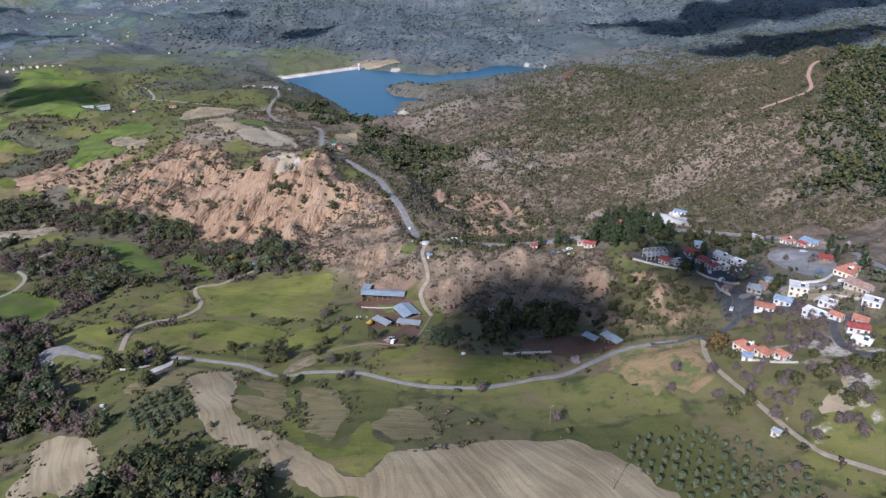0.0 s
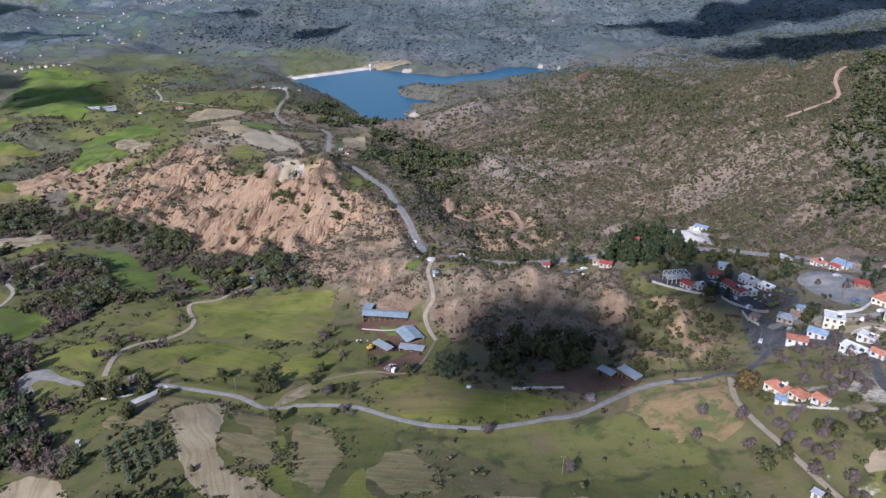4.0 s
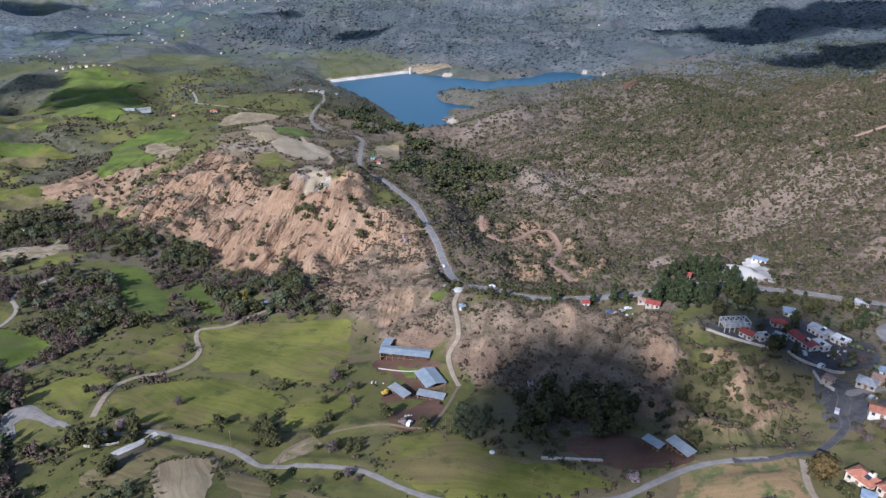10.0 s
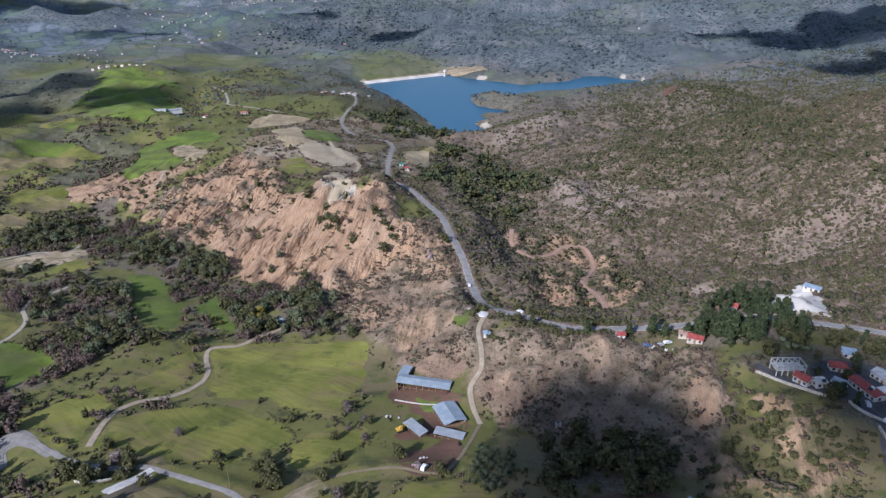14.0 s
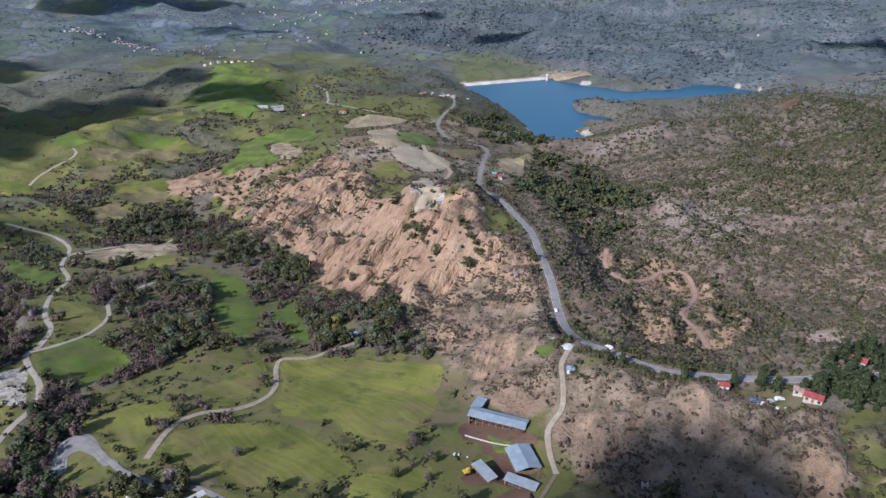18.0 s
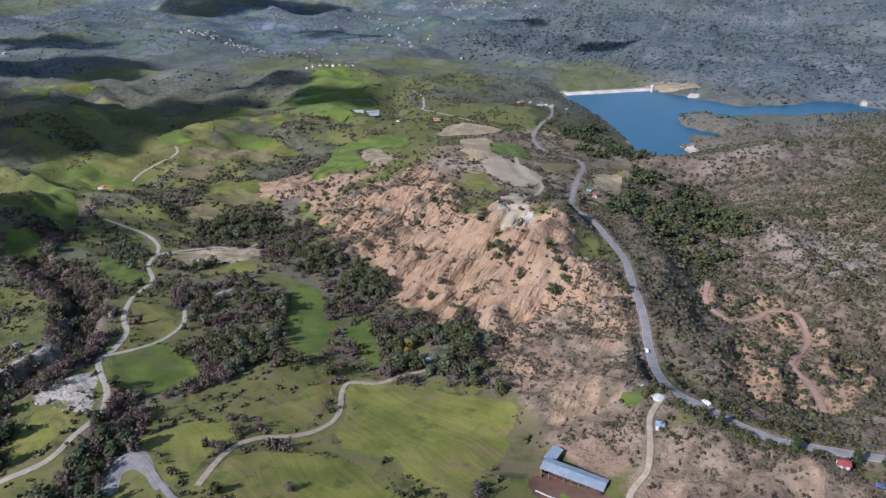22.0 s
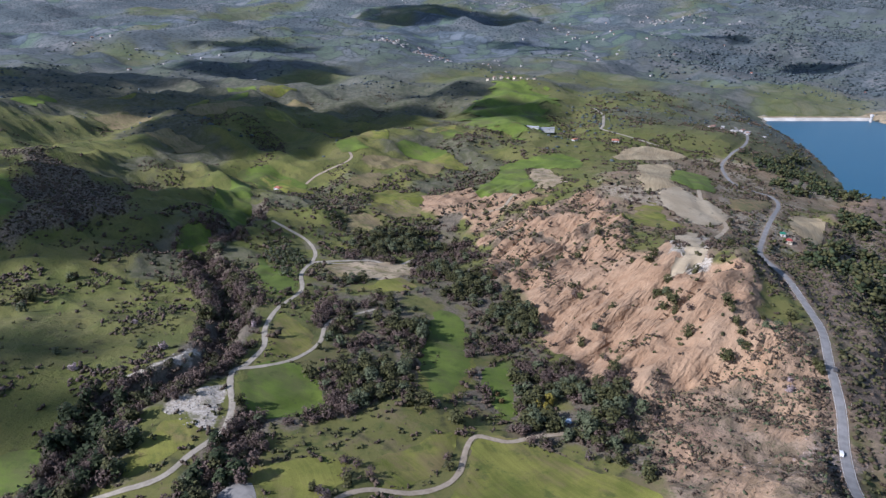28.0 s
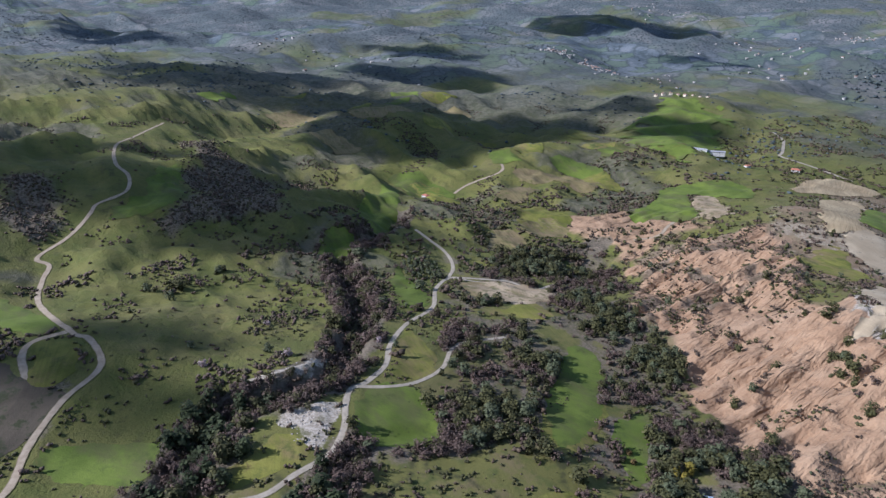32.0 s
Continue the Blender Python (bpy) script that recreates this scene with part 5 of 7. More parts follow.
strew("scrub", spots(700, (-400, 500, -55, 860), lambda x, y: grid_at(RED, x, y) * (0.012 + dense(x, y, 30, 95, 0.35, 0.7))), [(*BUSHES[0], 0), (*BUSHES[2], 1), (*BUSHES[3], 2)], (0.7, 1.9), [SCRUB, BROWN_SCRUB, EVERGREEN],
      "sparse shrubs clinging to red badland ribs", "shrubs")
strew("scrub", spots(4600, (-125, 310, 105, 650), lambda x, y: grid_at(SLOPE, x, y) * (0.15 + dense(x, y, 30, 96, -0.2, 0.5))), [(*TUFTS[0], 0), (*BUSHES[1], 1), (*BUSHES[2], 1), (*BUSHES[0], 2)], (0.5, 1.6), [SCRUB, BROWN_SCRUB, OLIVE],
      "low dry shrubs on brown earth banks", "shrubs")


strew("hill_trees", spots(7600, (-60, 440, 560, 1450), lambda x, y: grid_at(EAST, x, y) * (1 - grid_at(VILLAGE, x, y)) * (1 - grid_at(PINE_SIDE, x, y)) * (0.07 + 0.35 * smooth(0.2, 0.7, fbm(x, y, 85, 171, 3)) + np.maximum.reduce([smooth(-20, 15, inside(x, y, p) + 18 * fbm(x, y, 40, 172, 3)) for p in PINE_BANDS]))), [(*CROWNS[0], 0), (*CROWNS[1], 1), (*BUSHES[2], 2)], (1.8, 4.6), [PINE, EVERGREEN, SCRUB],
      "dark trees gathered in the folds of the stony hill", "trees", 0.05, (0.7, 1.0))


def west_wood(x, y):
    return np.maximum(grid_at(WOOD, x, y) ** 2, 0.05 * smooth(-0.1, 0.6, fbm(x, y, 55, 149, 3))) * (1 - grid_at(EAST, x, y)) * (y < 760) * (1 - 0.9 * smooth(345, 325, y)) * (0.12 + smooth(-0.45, 0.05, fbm(x, y, 30, 150, 3)))


strew("roadside_hedge", spots(150, (-20, 405, 110, 470), lambda x, y: smooth(9.5, 5, ground_z(x, y, ROAD_D)) * smooth(-0.3, 0.3, fbm(x, y, 18, 191, 2)), 1.6), [(*crown_shape(s, 18, 0.6, 0.05, 0.9, lobe=0.19), s % 2) for s in (192, 193)], (2.0, 4.6), [EVERGREEN, SCRUB],
      "dark bushes crowding the ridge road's verge", "hedge", 0.05, (0.7, 1.0))


def near_wood(x, y):
    return grid_at(WOOD, x, y) ** 2 * smooth(350, 325, y)


strew("woodland", spots(230, (-350, 140, -50, 350), near_wood), [(*crown_shape(s, 30, 0.46, 0.12, 1.0, lobe=0.15), s % 2) for s in (151, 152, 153)], (5.0, 10.0), [EVERGREEN, PINE], "tall dark evergreen trees below the lane", "trees", 0.04, (0.85, 1.15))
strew("bare_trees", spots(480, (-350, 140, -50, 350), near_wood), [(*crown_shape(s, 34, 0.5, 0.12, 1.0, lobe=0.11), 0) for s in (154, 155)] + [(*twig_shape(156, 80, 0.5, 1.0, 0.012), 1)], (4.0, 8.0), [THICKET, TWIGS], "leafless greyish trees below the lane", "trees", 0.03, (0.8, 1.1))
strew("woodland", spots(950, (-520, 140, -50, 740), lambda x, y: west_wood(x, y) * (0.06 + smooth(-0.05, 0.35, fbm(x, y, 48, 148, 3)))), [(*TREES[0], 0), (*TREES[1], 0), (*TREES[2], 1)], (4.4, 9.0), [EVERGREEN, OLIVE], "dark evergreen trees crowding the valley floor", "trees", 0.05, (0.7, 1.0))
strew("bare_trees", spots(2300, (-620, 140, -50, 740), lambda x, y: west_wood(x, y) * (0.15 + smooth(0.25, -0.2, fbm(x, y, 48, 148, 3)))), [(*FUZZ[0], 0), (*FUZZ[1], 0), (*FUZZ[2], 0), (*TWIGS_S[2], 1), (*FUZZ[1], 2)], (3.6, 7.0), [THICKET, TWIGS, SCRUB, OLIVE], "leafless mauve-grey trees along the creek", "trees", 0.02, (0.75, 1.05))
strew("valley_trees", spots(1250, (-600, 420, -140, 900), lambda x, y: (1 - grid_at(EAST, x, y)) * (1 - grid_at(RED, x, y)) * (1 - 0.5 * grid_at(WOOD, x, y)) * (0.12 + smooth(-0.2, 0.4, fbm(x, y, 36, 152, 3))), 1.0), [(*FUZZ[0], 0), (*FUZZ[1], 0), (*TREES[1], 1), (*BUSHES[1], 2), (*TREES[0], 3)], (2.0, 4.6), [THICKET, EVERGREEN, BROWN_SCRUB, OLIVE],
      "mixed bare and evergreen trees dotting the valley floor", "trees", 0.04, (0.75, 1.05))
strew("undergrowth", spots(4200, (-620, 140, -50, 740), west_wood, 1.0), [(*BUSHES[0], 0), (*BUSHES[1], 1), (*BUSHES[2], 1)], (1.2, 2.8), [SCRUB, BROWN_SCRUB], "brown and olive undergrowth between the trees", "shrubs")
strew("woodland", spots(1500, (-300, 680, 60, 1560), lambda x, y: grid_at(WOOD, x, y) * smooth(-0.8, 0.0, fbm(x, y, 40, 98, 3))), [(*SPIRES[0], 0), (*CROWNS[1], 0), (*CROWNS[2], 1)], (5.0, 10.0), [PINE, EVERGREEN],
      "dark green pine wood in the saddle", "trees", 0.05, (0.8, 1.1))
strew("woodland", spots(170, (-130, 130, 155, 520), lambda x, y: np.maximum.reduce([smooth(-3, 3, inside(x, y, p)) for p in NEAR_WOODS[:2]])), [(*crown_shape(51, 26, lobe=0.17), 0), (*crown_shape(52, 26, lobe=0.17), 0), (*crown_shape(53, 26, 0.4, lobe=0.17), 1)],
      (4.5, 9.5), [EVERGREEN, SCRUB], "dense dark evergreen trees", "trees", 0.05, (0.85, 1.25))

strew("pine_wood", spots(80, (90, 380, 162, 480), lambda x, y: smooth(-3, 3, inside(x, y, NEAR_WOODS[2])) * smooth(-0.9, -0.2, fbm(x, y, 22, 181, 2))), [(*crown_shape(s, 80, 0.42, 0.08, 1.0, False, 1.0, 0.085), s % 2) for s in (54, 55, 56)],
      (5.5, 10.5), [PINE, PINE], "dark ragged pines behind the ridge road", "trees", 0.05, (0.9, 1.25))
strew("garden_trees", spots(170, (110, 255, 262, 425), lambda x, y: 0.9 * grid_at(VILLAGE, x, y), 0.6), [(*twig_shape(s, 60, 0.55, 1.0, 0.016), 0) for s in (57, 58)] + [(*CROWNS[0], 1), (*BUSHES[1], 2)], (1.8, 5.0), [TWIGS, EVERGREEN, OLIVE],
      "bare and leafy garden trees between the houses", "trees", 0.02, (0.75, 1.1))

strew("pine_wood", spots(5200, (260, 380, 580, 1000), lambda x, y: grid_at(PINE_SIDE, x, y)), [(*SPIRES[0], 0), (*CROWNS[1], 0), (*CROWNS[2], 1)], (4.5, 8.5), [PINE, EVERGREEN], "dense dark pine wood on the hill's flank", "trees", 0.05, (0.8, 1.15))


def meadow_bush(x, y):
    d = smooth(0.1, 0.75, fbm(x, y, 60, 99, 3)) + 0.04
    return d * grid_at(GRASS, x, y) * (1 - grid_at(WOOD, x, y))


strew("hedge_shrubs", spots(2600, (-460, 150, 300, 780), meadow_bush), [(*BUSHES[0], 0), (*BUSHES[1], 1), (*BUSHES[2], 2), (*TWIGS_S[0], 3)], (0.9, 2.4), [SCRUB, BROWN_SCRUB, EVERGREEN, TWIGS], "mixed shrubs scattered in the meadows", "shrubs")
strew("hedge_shrubs", spots(1000, (-560, 200, -290, 420), lambda x, y: smooth(0.2, 0.6, fbm(x, y, 34, 173, 3)) * (1 - grid_at(WOOD, x, y)) + 0.01, 0.8), [(*BUSHES[0], 0), (*BUSHES[1], 1), (*BUSHES[3], 3), (*TUFTS[0], 2)], (0.9, 3.0), [SCRUB, BROWN_SCRUB, EVERGREEN, THICKET], "brown and green shrub thickets on the grassy slope", "shrubs")
strew("hillside_shrubs", spots(13000, (-1100, 150, -400, 1300), lambda x, y: (1 - grid_at(EAST, x, y)) * (np.maximum(smooth(0.55, 0.95, -fbm(x, y, 120, 29, 4, True)), 0.5 * smooth(0.62, 0.85, fbm(x, y, 45, 101, 3))) + 0.004 + 0.9 * grid_at(DARK, x, y))), [(*TUFTS[0], 0), (*KNOBS[1], 1), (*KNOBS[2], 1), (*TUFTS[1], 2)], (0.9, 2.6), [SCRUB, BROWN_SCRUB, EVERGREEN],
      "dark shrubs in lines and patches on green hills", "shrubs")
strew("plateau_trees", spots(3400, (-650, 640, -100, 1900), lambda x, y: (1 - grid_at(EAST, x, y)) * (1 - grid_at(RED, x, y)) * (smooth(0.15, 0.7, fbm(x, y, 70, 103, 3)) + 0.06)), [(*BUSHES[1], 0), (*BUSHES[2], 1), (*BUSHES[0], 1), (*BUSHES[3], 2)], (1.5, 3.8), [EVERGREEN, BROWN_SCRUB, SCRUB],
      "scattered trees and hedges on the plateau", "trees", 0.05)
strew("scrub", spots(1100, (-410, 600, -210, 880), lambda x, y: grid_at(SCRUBBY * RED, x, y) * (0.12 + dense(x, y, 22, 81, -0.1, 0.4))), [(*BUSHES[0], 0), (*BUSHES[2], 1), (*TUFTS[0], 1), (*BUSHES[3], 2)], (0.8, 2.3), [SCRUB, BROWN_SCRUB, EVERGREEN],
      "brown scrub overgrowing the worn red ribs", "shrubs")
strew("plateau_scrub", spots(1500, (-400, 690, -110, 1350), lambda x, y: (1 - grid_at(GRASS, x, y)) * (1 - grid_at(RED, x, y)) * (1 - grid_at(EAST, x, y)) * smooth(-0.3, 0.4, fbm(x, y, 40, 195, 3))), [(*TUFTS[0], 0), (*BUSHES[1], 1), (*TUFTS[1], 2)], (1.0, 2.8), [SCRUB, BROWN_SCRUB, EVERGREEN], "low scrub on the bare plateau", "shrubs")
strew("far_woods", spots(22000, (-1400, 1700, 2600, 4900), lambda x, y: grid_at(np.maximum(NORTH, 0.9 * EAST), x, y) * smooth(-0.6, 0.3, fbm(x, y, 200, 105, 3))), [(*FAR_CROWNS[0], 0), (*FAR_CROWNS[1], 1)], (6, 13), [HAZY_PINE, HAZY_PINE],
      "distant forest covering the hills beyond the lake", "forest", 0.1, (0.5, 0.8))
strew("far_hedges", spots(22000, (-4300, 200, 0, 4900), lambda x, y: smooth(1000, 1500, np.hypot(x, y)) * (1 - grid_at(EAST, x, y)) * (smooth(0.0, 0.55, fbm(x, y, 190, 107, 4)) + 0.03)), [(*FAR_CROWNS[0], 0), (*FAR_CROWNS[1], 1)], (3, 7.5), [HAZY_PINE, HAZY_PINE],
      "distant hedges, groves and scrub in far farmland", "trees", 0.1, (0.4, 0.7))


def hedges():
    """Spots along the edges of the fields, with gaps."""
    out = []
    for outline in FIELD_LINES[:26]:
        for (ax, ay), (bx, by) in zip(outline, outline[1:] + outline[:1]):
            for _ in range(int(math.hypot(bx - ax, by - ay) / 1.3) + 1):
                u, side = RNG.random(), RNG.normal(0, 1.6)
                x, y = ax + u * (bx - ax) + side, ay + u * (by - ay) + side
                if wave(np.array(x), np.array(y), 24, 131) > 0.12:
                    out.append((x, y))
    out = np.array(out)
    return out[ground_z(out[:, 0], out[:, 1], ROAD_D) > 0.8]


strew("field_hedge", hedges(), [(*BUSHES[0], 0), (*BUSHES[1], 1), (*BUSHES[2], 2), (*TUFTS[0], 1), (*TUFTS[1], 0)], (0.5, 1.5), [SCRUB, BROWN_SCRUB, EVERGREEN], "ragged shrubs along the field edges", "hedge")
strew("weeds", spots(1300, (-300, 130, 200, 460), lambda x, y: grid_at(GRASS, x, y) * (0.1 + smooth(-0.2, 0.6, fbm(x, y, 22, 133, 3))), 0.5), [(*TUFTS[0], 0), (*TUFTS[1], 1)], (0.4, 1.0), [SCRUB, BROWN_SCRUB], "low weeds and tussocks in rough grass", "weeds")
boulder = clumps(np.array([(0, 0, 0.1)]), [0.8], 141, True, 0.7)
strew("boulders", spots(160, (-340, 330, -250, 380), lambda x, y: grid_at(MARLW, x, y), 0.5), [(*boulder, 0)], (0.3, 1.1), [STONE], "pale boulders scattered on white rock", "rocks", 0.2)
strew("boulders", spots(1500, (-60, 440, 330, 830), lambda x, y: grid_at(ROCK, x, y), 1.0), [(*boulder, 0)], (0.4, 1.5), [HILL_STONE], "weathered boulders on rocky hillside", "rocks", 0.3)


def part(name, bm, material, parent, label=""):
    """Links a bmesh as one mesh object under its thing."""
    me = bpy.data.meshes.new(name)
    bm.to_mesh(me)
    bm.free()
    me.materials.append(material)
    ob = new(name, me)
    ob.parent = parent
    return tagged(ob, label)


def bm_from(v, f):
    bm = bmesh.new()
    vs = [bm.verts.new(p) for p in v]
    for tri in f:
        bm.faces.new([vs[i] for i in tri])
    return bm


def trunk_mesh(height, girth, seed, limbs=4):
    """A tapered, slightly bent trunk with limbs."""
    rng, bm = random.Random(seed), bmesh.new()

    def limb(a, b, ra, rb):
        d = (b - a).normalized()
        u = d.orthogonal().normalized()
        w = d.cross(u)
        lo = [bm.verts.new(a + (u * math.cos(k * math.pi / 3) + w * math.sin(k * math.pi / 3)) * ra) for k in range(6)]
        hi = [bm.verts.new(b + (u * math.cos(k * math.pi / 3) + w * math.sin(k * math.pi / 3)) * rb) for k in range(6)]
        for k in range(6):
            bm.faces.new((lo[k], lo[(k + 1) % 6], hi[(k + 1) % 6], hi[k]))
        bm.faces.new(hi)

    top = Vector((rng.uniform(-0.1, 0.1) * height, rng.uniform(-0.1, 0.1) * height, height * 0.55))
    limb(Vector((0, 0, -0.4)), top, girth, girth * 0.6)
    for k in range(limbs):
        a = k * 2 * math.pi / limbs + rng.random()
        limb(top * rng.uniform(0.6, 1), top + Vector((math.cos(a), math.sin(a), 1.1)) * height * 0.3, girth * 0.5, girth * 0.15)
    return bm


def tree(name, height, crown, leaf, label, category="tree", group="", seed=0, girth=0.05):
    ob = new(name)
    part("trunk", trunk_mesh(height, height * girth, seed), BARK, ob)
    v, f = crown
    part("crown", bm_from(v * height, f), leaf, ob)
    return tagged(ob, label, category, group)


def plant_out(first, places, lo=0.8, hi=1.2, seed=0):
    """Stands the tree and copies of it at those places, each turned and sized a little differently."""
    rng = random.Random(seed)
    for k, (x, y) in enumerate(places):
        ob = first if k == 0 else copy_thing(first, Matrix())
        ob.matrix_basis = Matrix.LocRotScale((x, y, float(ground_z(x, y)) - 0.05), Euler((0, 0, rng.uniform(0, 6.28))), Vector((1, 1, rng.uniform(0.85, 1.15))) * rng.uniform(lo, hi))


def rows_in(poly, gap, angle, jitter=0.5, seed=0):
    """Spots in straight rows inside an outline."""
    rng, c, s = random.Random(seed), math.cos(math.radians(angle)), math.sin(math.radians(angle))
    cx, cy = np.mean(poly, 0)
    out = []
    for i in range(-14, 15):
        for j in range(-14, 15):
            x, y = cx + (i * c - j * s) * gap + rng.uniform(-jitter, jitter), cy + (i * s + j * c) * gap + rng.uniform(-jitter, jitter)
            if float(inside(np.array(x), np.array(y), poly)) > 0 and free_spots(np.array([x]), np.array([y]), 1.0)[0] and rng.random() > 0.06:
                out.append((x, y))
    return out


olive_crowns = [crown_shape(s, 42, 0.52, 0.25, 1.0, True, lobe=0.17) for s in (61, 62)]
GROVES = [([(-138, 250), (-127, 267), (-107, 242), (-112, 223), (-127, 232)], 4.5, 35, 2.9, "silvery green olive tree in a small grove", "olives by the lane"),
          ([(60, 188), (72, 209), (85, 211), (97, 213), (105, 207), (112, 194), (121, 180), (125, 166), (66, 166)], 5.3, 20, 2.4, "small olive tree on grassy ground", "olives below the village"),
          ([(-10, 313), (-8, 347), (13, 333), (6, 305)], 3.9, 30, 2.6, "small olive tree in planted rows", "olives beside the red yard"),
          ([(-447, 512), (-484, 550), (-459, 568), (-427, 542)], 6.5, 15, 3.6, "grey-green orchard tree in rows", "orchard by the gravel road"),
          ([(-65, 299), (-71, 305), (-41, 312), (-43, 298)], 4.6, 5, 2.6, "low dark orchard tree beside the lane", "orchard beside the lane")]
for k, (poly, gap, angle, size, label, group) in enumerate(GROVES):
    plant_out(tree("olive_tree", size, olive_crowns[k % 2], OLIVE if k != 4 else EVERGREEN, label, "olive tree", group, k), rows_in(poly, gap, angle, 0.55, k), 0.75, 1.2, k)

LONE_EAST = [(148, 229), (157, 234), (156, 216), (135, 234), (119, 223), (112, 221), (170, 230), (123, 265), (177, 431), (177, 410), (140, 417), (139, 378), (112, 346), (117, 349), (107, 355), (96, 353), (198, 401), (151, 377), (139, 362), (-167, 297), (-157, 295), (-144, 301), (-141, 275), (-92, 320), (-87, 310), (-82, 304), (-75, 275), (-141, 278), (-112, 317), (-86, 305), (-89, 308), (-91, 303), (-167, 305)]
LONE_WEST = [(-94, 354), (-64, 326), (-58, 358), (-70, 341), (-20, 322), (-39, 331), (-50, 280), (-191, 345), (105, 340), (96, 337), (-112, 456), (-51, 580), (-49, 576), (-54, 584), (114, 312), (155, 248), (177, 235), (147, 218), (150, 212), (155, 214), (138, 228), (167, 240), (163, 233), (174, 235), (-93, 320), (-95, 314), (-66, 312), (-134, 297), (-146, 301), (-150, 313), (-163, 320), (-156, 305), (126, 259)]
plant_out(tree("evergreen_tree", 4.6, crown_shape(71, 60, 0.52, 0.12, 1.0, True, lobe=0.16), EVERGREEN, "round dark evergreen tree standing alone", "tree", "lone evergreen trees", 3), LONE_EAST + LONE_WEST, 0.6, 1.3, 11)
plant_out(tree("evergreen_tree", 8.0, crown_shape(70, 70, 0.44, 0.08, 1.0, True, lobe=0.11), EVERGREEN, "tall dark evergreen tree round the lane's yard", "tree", "evergreens round the yard", 3),
          [(-166, 299), (-158, 297), (-145, 307), (-142, 280), (-170, 300), (-90, 315), (-86, 309), (-83, 304), (158, 412), (167, 420), (173, 408), (180, 411), (139, 361), (182, 385), (123, 393), (137, 415), (139, 404), (195, 413), (198, 404), (174, 327)], 0.7, 1.15, 21)
HILLSIDE = [(106, 325), (115, 328), (96, 321), (85, 321), (78, 326), (120, 324), (126, 326), (131, 328), (104, 315), (89, 298), (122, 319), (110, 332), (126, 335), (133, 340), (100, 328), (92, 332), (137, 326), (111, 318)]
plant_out(tree("carob_tree", 3.4, crown_shape(72, 48, 0.66, 0.1, 0.9, True, lobe=0.17), EVERGREEN, "rounded carob tree on a green slope", "tree", "carob trees on the village slope", 5), HILLSIDE, 0.75, 1.35, 12)
ALMONDS_SLOPE = [(114, 249), (112, 233), (124, 241), (129, 228), (137, 232), (135, 222), (125, 214), (134, 208), (120, 225), (112, 223), (120, 185), (132, 203), (155, 216), (147, 233), (160, 225), (149, 203), (143, 204), (134, 200), (159, 284), (159, 301), (171, 298), (159, 271), (166, 271), (174, 278), (162, 255), (152, 258), (173, 253), (135, 247), (126, 239), (126, 234), (128, 228), (130, 223), (139, 233), (138, 227), (132, 219), (113, 248), (110, 233), (151, 295), (160, 235), (159, 229), (149, 274), (175, 294), (185, 289), (151, 302), (165, 275), (166, 266), (157, 211), (-154, 309)]
ALMONDS_VILLAGE = [(-188, 346), (-173, 299), (-61, 360), (-66, 350), (-70, 366), (-73, 372), (-57, 344), (60, 275), (101, 255), (95, 242), (123, 232), (156, 228), (156, 215), (148, 197), (149, 230), (146, 204), (124, 249), (-42, 279), (-46, 282), (17, 258), (45, 225), (-139, 335), (-183, 345), (166, 301), (159, 297), (169, 286), (175, 289), (162, 282), (155, 287), (182, 256), (190, 256), (165, 258), (159, 263), (157, 273), (200, 321), (188, 339), (174, 352), (203, 375), (198, 400), (212, 364), (246, 379), (175, 300), (178, 307), (-120, 452), (-57, 301), (130, 242), (134, 229)]
plant_out(tree("almond_tree", 4.2, crown_shape(73, 80, 0.60, 0.10, 0.95, False, lobe=0.085), MAUVE_TWIGS, "leafless greyish-mauve almond tree", "tree", "bare almond trees", 6, 0.045), ALMONDS_SLOPE + ALMONDS_VILLAGE, 0.7, 1.25, 13)
PINES = [(109, 425), (116, 425), (121, 421), (130, 427), (139, 426), (119, 411), (124, 411), (126, 417), (119, 428), (114, 437), (99, 422), (107, 417), (64, 421), (76, 424), (43, 422), (15, 430), (82, 421), (92, 419)]
plant_out(tree("pine_tree", 10.0, crown_shape(74, 120, 0.34, 0.06, 1.0, True, 1.0, 0.09), PINE, "tall dark pine beside the ridge road", "pine", "pines by the ridge road", 7, 0.028), PINES, 0.65, 1.2, 14)
CYPRESS = [(174, 388), (177, 403), (177, 330), (182, 333), (186, 389), (195, 393), (191, 390), (197, 395), (237, 375), (238, 392), (230, 371), (231, 347), (237, 351), (139, 361), (158, 386), (186, 408), (176, 420), (227, 375), (208, 405), (147, 357), (144, 364)]
plant_out(tree("cypress", 8.0, crown_shape(75, 60, 0.2, 0.06, 1.0, True, 1.0, 0.11), PINE, "dark cypress tree among village houses", "cypress", "village cypresses", 8, 0.03), CYPRESS, 0.6, 1.1, 15)
POPLARS = [(-283, 278), (-284, 284), (-275, 292), (-278, 296), (-276, 300), (-272, 285), (-285, 273), (-277, 288), (-280, 268), (-280, 297), (-277, 262)]
plant_out(tree("poplar", 11.0, twig_shape(76, 170, 0.16, 1.0, 0.007), TWIGS, "tall leafless pale poplar by the creek", "poplar", "poplars along the creek", 9, 0.018), POPLARS, 0.8, 1.15, 16)
plant_out(tree("yellow_tree", 5.2, crown_shape(77, 55, 0.42, 0.1, 1.0, True, lobe=0.17), GOLD_LEAF, "golden yellow leafy tree among scrub", "tree", "yellow trees", 4), [(-161, 485), (-164, 479), (-160, 480)], 0.8, 1.1, 17)
